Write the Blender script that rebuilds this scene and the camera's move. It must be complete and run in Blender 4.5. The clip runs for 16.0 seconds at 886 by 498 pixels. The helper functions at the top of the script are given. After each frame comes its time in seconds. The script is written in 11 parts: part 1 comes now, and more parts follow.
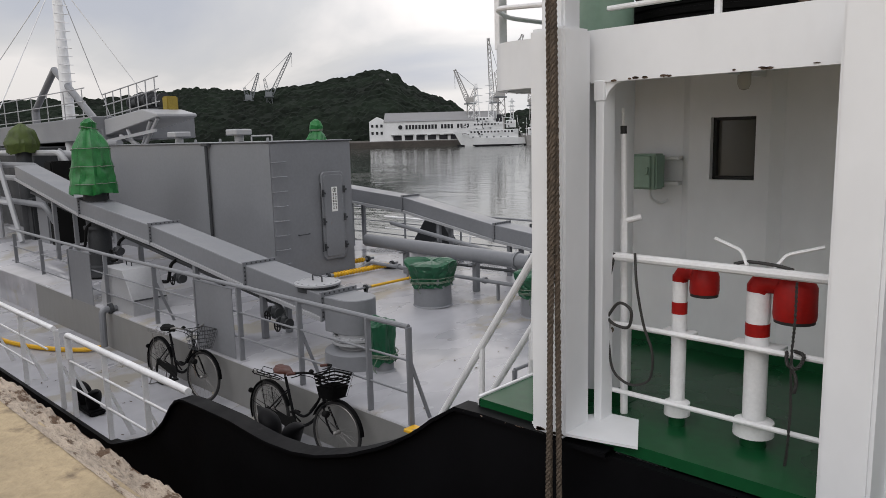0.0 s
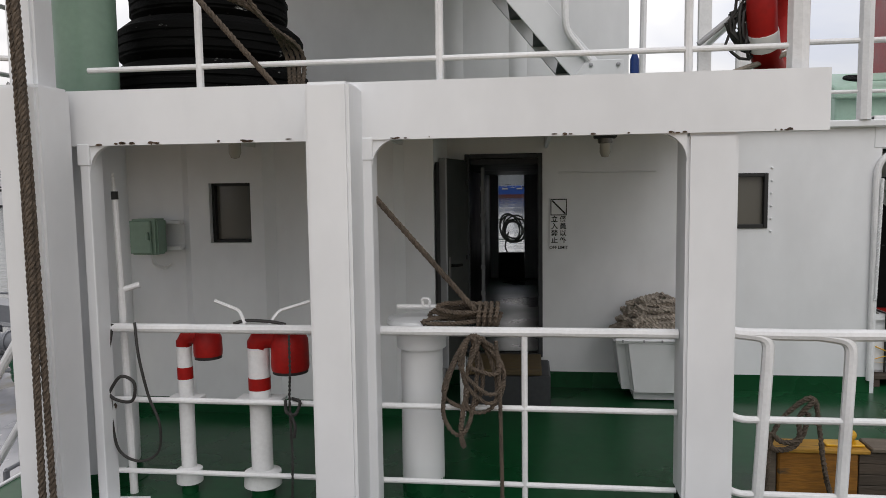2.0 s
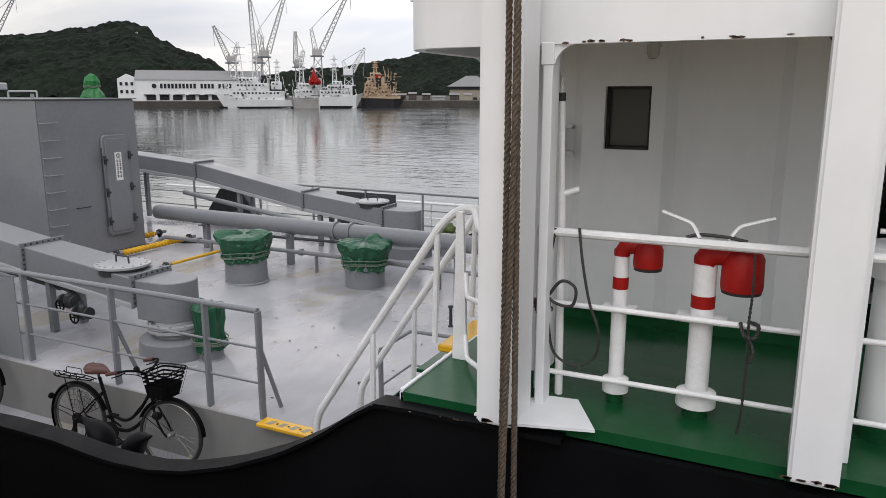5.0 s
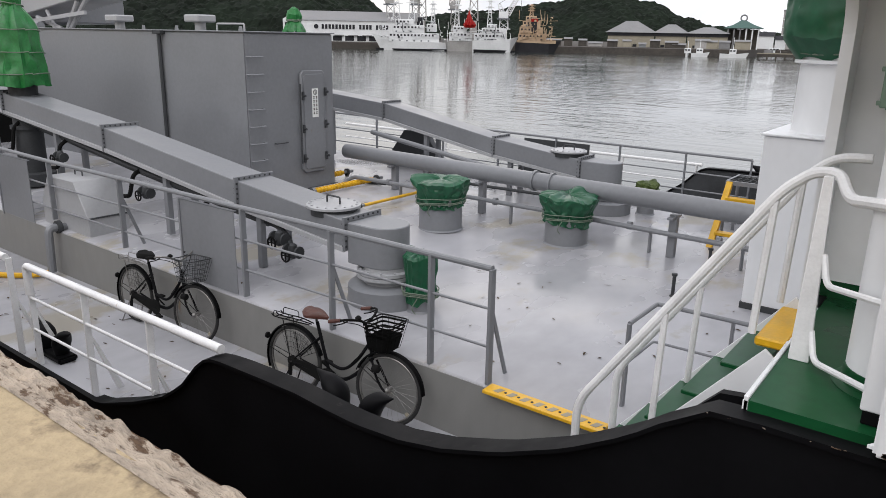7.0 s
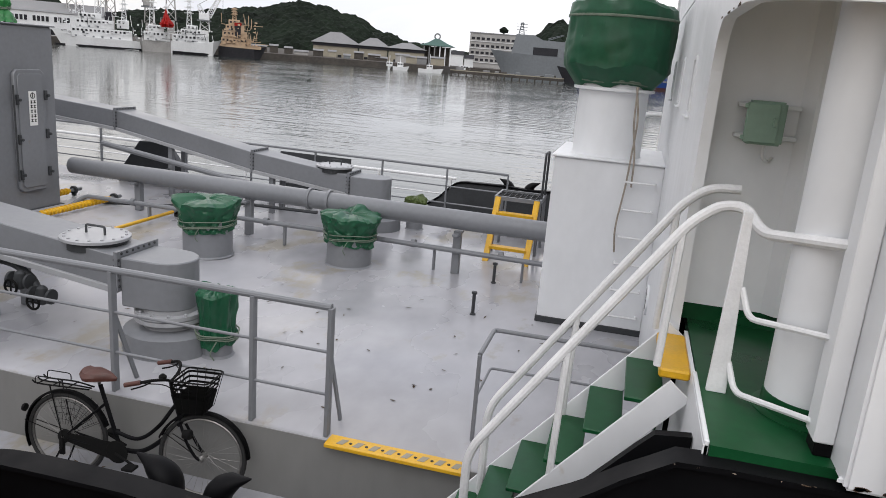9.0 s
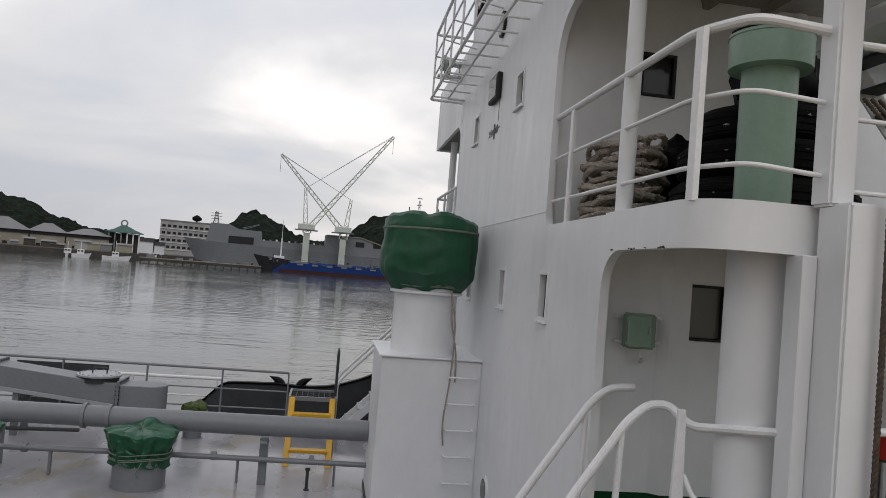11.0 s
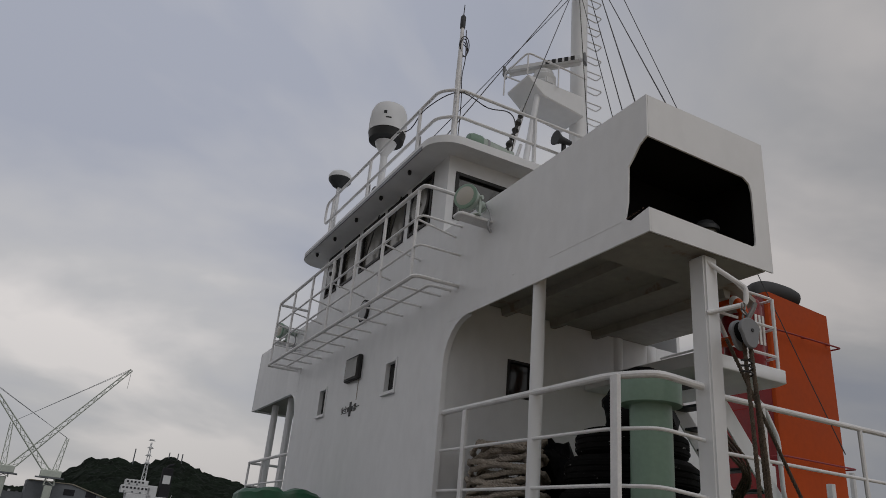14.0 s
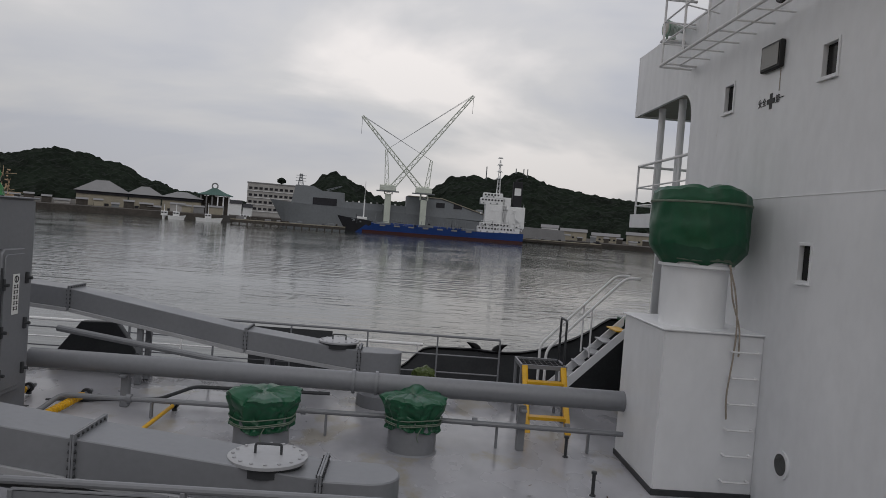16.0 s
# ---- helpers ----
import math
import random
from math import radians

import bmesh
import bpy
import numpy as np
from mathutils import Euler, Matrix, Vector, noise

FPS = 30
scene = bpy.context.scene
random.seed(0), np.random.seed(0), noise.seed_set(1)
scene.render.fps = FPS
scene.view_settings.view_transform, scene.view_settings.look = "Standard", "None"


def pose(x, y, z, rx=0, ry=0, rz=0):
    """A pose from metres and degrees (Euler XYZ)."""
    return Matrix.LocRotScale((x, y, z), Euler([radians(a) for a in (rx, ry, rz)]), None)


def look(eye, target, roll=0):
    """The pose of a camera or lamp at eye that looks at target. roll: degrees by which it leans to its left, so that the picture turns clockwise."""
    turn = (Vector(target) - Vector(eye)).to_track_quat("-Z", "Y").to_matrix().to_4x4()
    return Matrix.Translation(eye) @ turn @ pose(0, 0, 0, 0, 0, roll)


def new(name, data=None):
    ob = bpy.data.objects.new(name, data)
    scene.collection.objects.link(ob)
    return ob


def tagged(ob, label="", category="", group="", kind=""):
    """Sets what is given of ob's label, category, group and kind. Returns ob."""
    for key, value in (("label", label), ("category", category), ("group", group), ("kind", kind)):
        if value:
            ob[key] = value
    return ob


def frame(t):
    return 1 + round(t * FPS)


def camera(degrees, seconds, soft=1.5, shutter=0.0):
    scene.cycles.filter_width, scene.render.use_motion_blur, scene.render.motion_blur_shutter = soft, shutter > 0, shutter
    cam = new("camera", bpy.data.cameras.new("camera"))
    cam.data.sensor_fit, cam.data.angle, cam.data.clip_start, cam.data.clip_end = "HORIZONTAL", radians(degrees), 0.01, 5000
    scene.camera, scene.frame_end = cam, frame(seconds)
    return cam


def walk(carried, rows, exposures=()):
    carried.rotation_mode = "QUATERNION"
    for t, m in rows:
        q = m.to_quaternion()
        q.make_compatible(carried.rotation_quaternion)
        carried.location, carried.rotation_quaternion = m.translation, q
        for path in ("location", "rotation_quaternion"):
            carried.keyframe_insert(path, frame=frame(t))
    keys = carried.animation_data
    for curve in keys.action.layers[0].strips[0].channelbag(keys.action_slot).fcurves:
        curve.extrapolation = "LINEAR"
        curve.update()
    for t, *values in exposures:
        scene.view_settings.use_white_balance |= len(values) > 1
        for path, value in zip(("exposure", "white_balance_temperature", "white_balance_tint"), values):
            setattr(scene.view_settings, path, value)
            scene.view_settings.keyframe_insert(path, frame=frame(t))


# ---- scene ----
cam = camera(62.8, 16.0, 0.7)
PATH = [
    (0, (1.749, 1.053, 2.823), (0.379, 2.475, 2.51), -1.5),
    (0.5, (1.761, 0.994, 2.82), (0.766, 2.708, 2.553), -0.9),
    (1, (1.784, 0.994, 2.84), (1.07, 2.85, 2.635), -1.2),
    (1.5, (1.826, 1.022, 2.852), (1.392, 2.968, 2.691), -0.2),
    (2, (1.869, 1.049, 2.846), (1.621, 3.026, 2.672), -0.8),
    (2.5, (1.885, 1.061, 2.844), (1.744, 3.046, 2.644), -0.6),
    (3, (1.879, 1.024, 2.843), (1.777, 3.012, 2.649), 0.9),
    (3.5, (1.736, 1.055, 2.821), (1.486, 3.028, 2.607), 1.5),
    (4, (1.506, 1.08, 2.813), (1.056, 3.012, 2.559), 2.0),
    (4.5, (1.189, 1.04, 2.821), (0.527, 2.904, 2.525), 1.6),
    (5, (0.844, 0.953, 2.832), (-0.003, 2.716, 2.415), -0.0),
    (5.2, (0.717, 0.945, 2.83), (-0.256, 2.637, 2.396), 0.2),
    (7.3, (-0.419, 1.125, 2.732), (-1.573, 2.658, 2.167), 1.1),
    (7.5, (-0.524, 1.119, 2.736), (-1.584, 2.719, 2.175), 2.0),
    (8, (-0.793, 1.107, 2.733), (-1.658, 2.827, 2.19), 0.8),
    (8.3, (-0.973, 1.126, 2.727), (-1.748, 2.889, 2.188), 1.1),
    (8.5, (-1.093, 1.169, 2.72), (-1.782, 2.966, 2.176), 1.7),
    (9, (-1.342, 1.2, 2.733), (-1.806, 3.079, 2.231), 4.6),
    (9.2, (-1.475, 1.187, 2.75), (-1.824, 3.107, 2.313), 3.4),
    (11.3, (-2.871, 0.804, 2.827), (-2.449, 2.754, 2.963), 6.6),
    (11.5, (-2.954, 0.731, 2.826), (-2.448, 2.657, 3.011), 7.4),
    (12, (-3.242, 0.647, 2.863), (-2.656, 2.532, 3.186), 5.3),
    (12.5, (-3.514, 0.587, 2.906), (-2.773, 2.389, 3.36), 4.9),
    (13, (-3.766, 0.633, 2.947), (-3.06, 2.405, 3.549), 5.4),
    (13.5, (-4.007, 0.678, 2.971), (-3.264, 2.4, 3.664), 5.9),
    (14, (-4.196, 0.626, 2.986), (-3.375, 2.28, 3.754), 5.2),
    (14.5, (-4.381, 0.706, 2.956), (-3.728, 2.51, 3.522), 7.9),
    (15, (-4.535, 0.874, 2.868), (-3.994, 2.78, 3.145), 4.1),
    (15.5, (-4.752, 1.019, 2.807), (-4.371, 2.981, 2.862), 6.2),
    (16, (-5.014, 1.048, 2.81), (-4.92, 3.045, 2.747), 4.4),
]
EXPOSURES = [(0.0, -0.26), (1.0, -0.24), (2.5, -0.38), (3.5, -0.34), (4.2, -0.34), (4.7, -0.16), (5.2, 0.04), (7.4, 0.14), (8.5, 0.20), (9.2, 0.0), (11.3, -0.80), (12.5, -1.02), (14.0, -1.42), (15.0, -1.24), (16.0, -1.06)]
walk(cam, [(t, look(eye, target, roll)) for t, eye, target, roll in PATH], EXPOSURES)

# ---------------------------------------------------------------- world and light
world = bpy.data.worlds.new("overcast_sky")
scene.world = world
world.use_nodes = True
wn, wl = world.node_tree.nodes, world.node_tree.links
wn.clear()
w_out = wn.new("ShaderNodeOutputWorld")
w_bg = wn.new("ShaderNodeBackground")
w_sky = wn.new("ShaderNodeTexSky")
w_sky.sky_type = "NISHITA"
w_sky.sun_disc = False
w_sky.sun_elevation, w_sky.sun_rotation = radians(51), radians(165)
w_sky.air_density, w_sky.dust_density = 1.4, 3.0
w_co = wn.new("ShaderNodeTexCoord")
w_sep = wn.new("ShaderNodeSeparateXYZ")
wl.new(w_co.outputs["Generated"], w_sep.inputs[0])
# clouds lie on a flat layer: the view direction divided by its height
w_h = wn.new("ShaderNodeMath"); w_h.operation = "MAXIMUM"; w_h.inputs[1].default_value = 0.0
w_add = wn.new("ShaderNodeMath"); w_add.operation = "ADD"; w_add.inputs[1].default_value = 0.24
wl.new(w_sep.outputs[2], w_h.inputs[0]); wl.new(w_h.outputs[0], w_add.inputs[0])
w_dx = wn.new("ShaderNodeMath"); w_dx.operation = "DIVIDE"
w_dy = wn.new("ShaderNodeMath"); w_dy.operation = "DIVIDE"
wl.new(w_sep.outputs[0], w_dx.inputs[0]); wl.new(w_add.outputs[0], w_dx.inputs[1])
wl.new(w_sep.outputs[1], w_dy.inputs[0]); wl.new(w_add.outputs[0], w_dy.inputs[1])
w_cmb = wn.new("ShaderNodeCombineXYZ")
wl.new(w_dx.outputs[0], w_cmb.inputs[0]); wl.new(w_dy.outputs[0], w_cmb.inputs[1])
w_map = wn.new("ShaderNodeMapping")
w_map.inputs["Rotation"].default_value = (0, 0, radians(28))
w_map.inputs["Scale"].default_value = (0.75, 1.0, 1)
w_map.inputs["Location"].default_value = (5.3, 1.9, 0)
wl.new(w_cmb.outputs[0], w_map.inputs[0])
w_n1 = wn.new("ShaderNodeTexNoise")
w_n1.inputs["Scale"].default_value, w_n1.inputs["Detail"].default_value = 0.85, 6
w_n1.inputs["Roughness"].default_value, w_n1.inputs["Distortion"].default_value = 0.5, 0.35
wl.new(w_map.outputs[0], w_n1.inputs["Vector"])
w_ramp = wn.new("ShaderNodeValToRGB")
w_ramp.color_ramp.elements[0].position, w_ramp.color_ramp.elements[0].color = 0.36, (0.69, 0.73, 0.865, 1)
w_ramp.color_ramp.elements[1].position, w_ramp.color_ramp.elements[1].color = 0.60, (1.53, 1.445, 1.41, 1)
e = w_ramp.color_ramp.elements.new(0.5); e.color = (1.0, 0.99, 1.015, 1)
wl.new(w_n1.outputs[0], w_ramp.inputs[0])
# a paler band towards the horizon
w_hz = wn.new("ShaderNodeMapRange")
w_hz.inputs["From Min"].default_value, w_hz.inputs["From Max"].default_value = 0.0, 0.35
w_hz.inputs["To Min"].default_value, w_hz.inputs["To Max"].default_value = 0.55, 0.0
wl.new(w_sep.outputs[2], w_hz.inputs["Value"])
w_mixh = wn.new("ShaderNodeMixRGB"); w_mixh.inputs[2].default_value = (0.93, 0.92, 0.925, 1)
wl.new(w_hz.outputs[0], w_mixh.inputs[0]); wl.new(w_ramp.outputs[0], w_mixh.inputs[1])
w_scale = wn.new("ShaderNodeMixRGB"); w_scale.blend_type = "MULTIPLY"; w_scale.inputs[0].default_value = 1
w_scale.inputs[2].default_value = (10, 10, 10, 1)
wl.new(w_mixh.outputs[0], w_scale.inputs[1])
# an overcast sky is brighter overhead than at the horizon
w_up = wn.new("ShaderNodeMapRange")
w_up.inputs["From Min"].default_value, w_up.inputs["From Max"].default_value = 0.0, 1.0
w_up.inputs["To Min"].default_value, w_up.inputs["To Max"].default_value = 1.08, 1.34
wl.new(w_sep.outputs[2], w_up.inputs["Value"])
w_cie = wn.new("ShaderNodeVectorMath"); w_cie.operation = "SCALE"
# and brightest where the cloud is thin, low over the far shore
w_dot = wn.new("ShaderNodeVectorMath"); w_dot.operation = "DOT_PRODUCT"; w_dot.inputs[1].default_value = (-0.08, 0.84, 0.54)
wl.new(w_co.outputs["Generated"], w_dot.inputs[0])
w_side = wn.new("ShaderNodeMapRange"); w_side.interpolation_type = "SMOOTHSTEP"
w_side.inputs["From Min"].default_value, w_side.inputs["From Max"].default_value = 0.55, 1.0
w_side.inputs["To Min"].default_value, w_side.inputs["To Max"].default_value = 0.76, 1.26
wl.new(w_dot.outputs["Value"], w_side.inputs["Value"])
w_lum = wn.new("ShaderNodeMath"); w_lum.operation = "MULTIPLY"
wl.new(w_up.outputs[0], w_lum.inputs[0]); wl.new(w_side.outputs[0], w_lum.inputs[1])
wl.new(w_scale.outputs[0], w_cie.inputs[0]); wl.new(w_lum.outputs[0], w_cie.inputs["Scale"])
w_mix = wn.new("ShaderNodeMixRGB"); w_mix.inputs[0].default_value = 0.9
wl.new(w_sky.outputs[0], w_mix.inputs[1]); wl.new(w_cie.outputs[0], w_mix.inputs[2])
wl.new(w_mix.outputs[0], w_bg.inputs[0])
w_bg.inputs[1].default_value = 0.1
wl.new(w_bg.outputs[0], w_out.inputs[0])

sun = new("sun", bpy.data.lights.new("sun", "SUN"))
sun.data.energy, sun.data.angle, sun.data.color = 1.5, radians(60), (1.0, 0.99, 0.985)
sun.matrix_world = look((5, -12, 24), (0, 6, 0))

# ---------------------------------------------------------------- materials
MATS = {}


def mat(name, base, rough=0.5, metal=0.0, dark=0.82, big=1.3, fine=45.0, bump=0.03, spot=None, spot_at=0.66, spot_scale=5.0,
        stretch=(1, 1, 1), rough_var=0.12, coat=0.0, vary=0.0, wave=0.0, spec=0.5):
    """A painted or raw surface: two scales of tone, fine relief, and stains of another colour."""
    m = bpy.data.materials.new(name)
    m.use_nodes = True
    n, l = m.node_tree.nodes, m.node_tree.links
    p = n["Principled BSDF"]
    geo = n.new("ShaderNodeNewGeometry")
    mp = n.new("ShaderNodeMapping"); mp.inputs["Scale"].default_value = stretch
    l.new(geo.outputs["Position"], mp.inputs[0])
    a = n.new("ShaderNodeTexNoise"); a.inputs["Scale"].default_value, a.inputs["Detail"].default_value = big, 5
    b = n.new("ShaderNodeTexNoise"); b.inputs["Scale"].default_value, b.inputs["Detail"].default_value = fine, 3
    l.new(mp.outputs[0], a.inputs["Vector"]); l.new(mp.outputs[0], b.inputs["Vector"])
    f = n.new("ShaderNodeMath"); f.operation = "MULTIPLY_ADD"; f.inputs[1].default_value, f.inputs[2].default_value = 0.35, 0.0
    l.new(b.outputs[0], f.inputs[0])
    s = n.new("ShaderNodeMath"); s.operation = "MULTIPLY_ADD"; s.inputs[1].default_value = 0.65
    l.new(a.outputs[0], s.inputs[0]); l.new(f.outputs[0], s.inputs[2])
    r = n.new("ShaderNodeValToRGB")
    r.color_ramp.elements[0].position, r.color_ramp.elements[0].color = 0.36, (*[c * dark for c in base], 1)
    r.color_ramp.elements[1].position, r.color_ramp.elements[1].color = 0.62, (*base, 1)
    l.new(s.outputs[0], r.inputs[0])
    out = r.outputs[0]
    if spot:
        c = n.new("ShaderNodeTexNoise"); c.inputs["Scale"].default_value, c.inputs["Detail"].default_value = spot_scale, 6
        c.inputs["Roughness"].default_value = 0.62
        l.new(mp.outputs[0], c.inputs["Vector"])
        cr = n.new("ShaderNodeValToRGB")
        cr.color_ramp.elements[0].position, cr.color_ramp.elements[1].position = spot_at, min(spot_at + 0.07, 1)
        l.new(c.outputs[0], cr.inputs[0])
        mx = n.new("ShaderNodeMixRGB"); mx.inputs[2].default_value = (*spot, 1)
        l.new(cr.outputs[0], mx.inputs[0]); l.new(out, mx.inputs[1])
        out = mx.outputs[0]
    if vary:
        oi = n.new("ShaderNodeObjectInfo")
        hv = n.new("ShaderNodeHueSaturation")
        vr = n.new("ShaderNodeMapRange")
        vr.inputs["To Min"].default_value, vr.inputs["To Max"].default_value = 1 - vary, 1 + vary
        l.new(oi.outputs["Random"], vr.inputs["Value"]); l.new(vr.outputs[0], hv.inputs["Value"]); l.new(out, hv.inputs["Color"])
        out = hv.outputs[0]
    l.new(out, p.inputs["Base Color"])
    rr = n.new("ShaderNodeMapRange")
    rr.inputs["To Min"].default_value, rr.inputs["To Max"].default_value = max(rough - rough_var, 0.03), min(rough + rough_var, 1)
    rr.inputs["From Min"].default_value, rr.inputs["From Max"].default_value = 0.3, 0.7
    l.new(a.outputs[0], rr.inputs["Value"]); l.new(rr.outputs[0], p.inputs["Roughness"])
    p.inputs["Metallic"].default_value = metal
    p.inputs["Specular IOR Level"].default_value = spec
    if coat:
        p.inputs["Coat Weight"].default_value, p.inputs["Coat Roughness"].default_value = coat, 0.12
    if bump:
        bp = n.new("ShaderNodeBump"); bp.inputs["Strength"].default_value, bp.inputs["Distance"].default_value = min(bump * 8, 1), bump * 0.3
        l.new(s.outputs[0], bp.inputs["Height"]); l.new(bp.outputs[0], p.inputs["Normal"])
        if wave:
            wv = n.new("ShaderNodeTexNoise"); wv.inputs["Scale"].default_value, wv.inputs["Detail"].default_value = 2.2, 1
            wm = n.new("ShaderNodeMapping"); wm.inputs["Scale"].default_value = (1.3, 1.3, 0.3)
            l.new(geo.outputs["Position"], wm.inputs[0]); l.new(wm.outputs[0], wv.inputs["Vector"])
            b2 = n.new("ShaderNodeBump"); b2.inputs["Strength"].default_value, b2.inputs["Distance"].default_value = wave, 0.05
            l.new(wv.outputs[0], b2.inputs["Height"]); l.new(b2.outputs[0], bp.inputs["Normal"])
    MATS[name] = m
    return m


WHITE = mat("white_ship_paint", (0.775, 0.785, 0.80), 0.42, dark=0.90, big=1.1, fine=7, bump=0.04, spot=(0.56, 0.51, 0.45), spot_at=0.70, spot_scale=2.0, stretch=(1, 1, 0.6), wave=0.6)
WHITE_RAIL = mat("white_rail_paint", (0.785, 0.785, 0.79), 0.4, dark=0.86, big=6, fine=60, bump=0.04, spot=(0.5, 0.42, 0.34), spot_at=0.71, spot_scale=9)
GREY_DECK = mat("wet_grey_deck_paint", (0.385, 0.385, 0.41), 0.22, dark=0.72, big=0.7, fine=3.5, bump=0.012, spot=(0.29, 0.27, 0.235), spot_at=0.56, spot_scale=1.1, rough_var=0.30, stretch=(1, 0.6, 1))
GREY = mat("grey_steel_paint", (0.198, 0.205, 0.22), 0.42, dark=0.86, big=1.1, fine=18, bump=0.015, spot=(0.19, 0.17, 0.15), spot_at=0.70, spot_scale=3)
GREY_LIGHT = mat("light_grey_steel_paint", (0.36, 0.365, 0.38), 0.42, dark=0.88, big=1.4, fine=22, bump=0.015)
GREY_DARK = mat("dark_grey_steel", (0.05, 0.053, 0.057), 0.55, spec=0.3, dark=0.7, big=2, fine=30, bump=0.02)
BLACK = mat("black_hull_paint", (0.004, 0.004, 0.005), 0.55, spec=0.3, dark=0.6, big=1.2, fine=20, bump=0.03, spot=(0.02, 0.018, 0.016), spot_at=0.68, spot_scale=3)
CAPPING = mat("worn_black_capping_paint", (0.005, 0.005, 0.006), 0.55, spec=0.10, dark=0.6, big=3, fine=25, bump=0.02, spot=(0.03, 0.027, 0.024), spot_at=0.66, spot_scale=7)
BLACK_MATT = mat("matt_black_paint", (0.006, 0.006, 0.006), 0.9, dark=0.7, bump=0.01)
GREEN_DECK = mat("glossy_green_deck_paint", (0.007, 0.072, 0.024), 0.32, spec=0.25, dark=0.65, big=1.1, fine=16, bump=0.012, spot=(0.02, 0.035, 0.02), spot_at=0.68, spot_scale=3, rough_var=0.1)
MINT = mat("mint_green_paint", (0.22, 0.33, 0.255), 0.4, dark=0.86, big=2.5, fine=30, bump=0.02, spot=(0.2, 0.22, 0.17), spot_at=0.7)
TARP = mat("green_tarpaulin", (0.005, 0.085, 0.036), 0.4, dark=0.72, big=5, fine=18, bump=0.03)
TARP_BRIGHT = mat("bright_green_tarpaulin", (0.012, 0.17, 0.035), 0.45, dark=0.6, big=5, fine=30, bump=0.03)
TARP_OLIVE = mat("olive_tarpaulin", (0.06, 0.09, 0.012), 0.6, dark=0.6, big=5, fine=60, bump=0.04)
YELLOW = mat("yellow_paint", (0.72, 0.40, 0.012), 0.42, dark=0.8, big=5, fine=50, bump=0.03, spot=(0.3, 0.2, 0.05), spot_at=0.68, spot_scale=9)
MINT_LIGHT = mat("light_mint_casing_paint", (0.36, 0.52, 0.42), 0.42, dark=0.8, big=4, fine=30, bump=0.02)
PALE_MINT = mat("pale_grey_green_paint", (0.46, 0.53, 0.48), 0.45, dark=0.8, big=4, fine=40, bump=0.02)
# white soffit paint with brown stains, its base darkened for the shade up there
SOFFIT = mat("shaded_white_soffit_paint", (0.33, 0.315, 0.275), 0.6, dark=0.7, big=1.2, fine=10, bump=0.02, spot=(0.20, 0.15, 0.11), spot_at=0.62, spot_scale=2.5)
ORANGE = mat("orange_funnel_paint", (0.46, 0.062, 0.004), 0.6, spec=0.25, dark=0.82, big=0.9, fine=12, bump=0.02)
RED = mat("red_paint", (0.33, 0.007, 0.005), 0.5, spec=0.25, dark=0.75, big=5, fine=40, bump=0.03, spot=(0.2, 0.02, 0.015), spot_at=0.68)
RED_DARK = mat("dark_red_paint", (0.27, 0.012, 0.014), 0.4, dark=0.7, big=3, fine=40, bump=0.02)
BROWN = mat("brown_saddle_vinyl", (0.085, 0.028, 0.02), 0.5, dark=0.75, big=9, fine=90, bump=0.03)
RUBBER = mat("black_rubber", (0.0045, 0.0045, 0.0045), 0.75, spec=0.1, dark=0.6, big=4, fine=40, bump=0.06, spot=(0.5, 0.5, 0.49), spot_at=0.655, spot_scale=8, stretch=(1, 1, 2.2))
TYRE = mat("bicycle_tyre_rubber", (0.016, 0.016, 0.016), 0.75, dark=0.7, big=9, fine=90, bump=0.02)
ROPE = mat("weathered_brown_rope", (0.118, 0.090, 0.066), 0.9, dark=0.5, big=20, fine=140, bump=0.08)
HAWSER = mat("pale_mooring_hawser", (0.42, 0.365, 0.305), 0.9, dark=0.55, big=14, fine=120, bump=0.08)
CABLE = mat("dark_cable", (0.03, 0.028, 0.026), 0.6, dark=0.7, big=9, fine=60, bump=0.02)
CORD = mat("pale_cord", (0.17, 0.21, 0.16), 0.85, dark=0.7, big=20, fine=100, bump=0.03)
STEEL_BARE = mat("worn_bare_steel", (0.28, 0.27, 0.26), 0.45, 0.8, dark=0.6, big=7, fine=60, bump=0.03)
CONCRETE = mat("stained_quay_concrete", (0.44, 0.345, 0.215), 0.85, dark=0.66, big=1.6, fine=25, bump=0.12, spot=(0.16, 0.12, 0.08), spot_at=0.60, spot_scale=1.6)
EDGE_FILL = mat("rusty_brown_rubble", (0.16, 0.085, 0.045), 0.95, dark=0.4, big=8, fine=40, bump=0.25)
LEAF = mat("dry_brown_leaves", (0.10, 0.06, 0.03), 0.9, dark=0.5, big=30, fine=90, bump=0)
EDGE_STONE = mat("broken_quay_edge_concrete", (0.46, 0.38, 0.30), 0.9, dark=0.55, big=6.0, fine=30, bump=0.3, spot=(0.10, 0.06, 0.035), spot_at=0.54, spot_scale=11, stretch=(0.6, 1.5, 1))
WOOD = mat("weathered_grey_wood", (0.16, 0.13, 0.10), 0.8, dark=0.55, big=4, fine=50, bump=0.06, stretch=(0.3, 3, 3))
WOOD_ORANGE = mat("worn_orange_brown_wood", (0.32, 0.135, 0.015), 0.75, dark=0.45, big=5, fine=40, bump=0.05, stretch=(0.4, 3, 3), spot=(0.07, 0.05, 0.03), spot_at=0.58, spot_scale=5)
WOOD_OLIVE = mat("grimy_olive_brown_wood", (0.11, 0.075, 0.03), 0.75, dark=0.5, big=4, fine=40, bump=0.05, stretch=(0.4, 3, 3))
OLIVE_YELLOW = mat("faded_yellow_paint", (0.30, 0.22, 0.03), 0.55, dark=0.7, big=4, fine=40, bump=0.03)
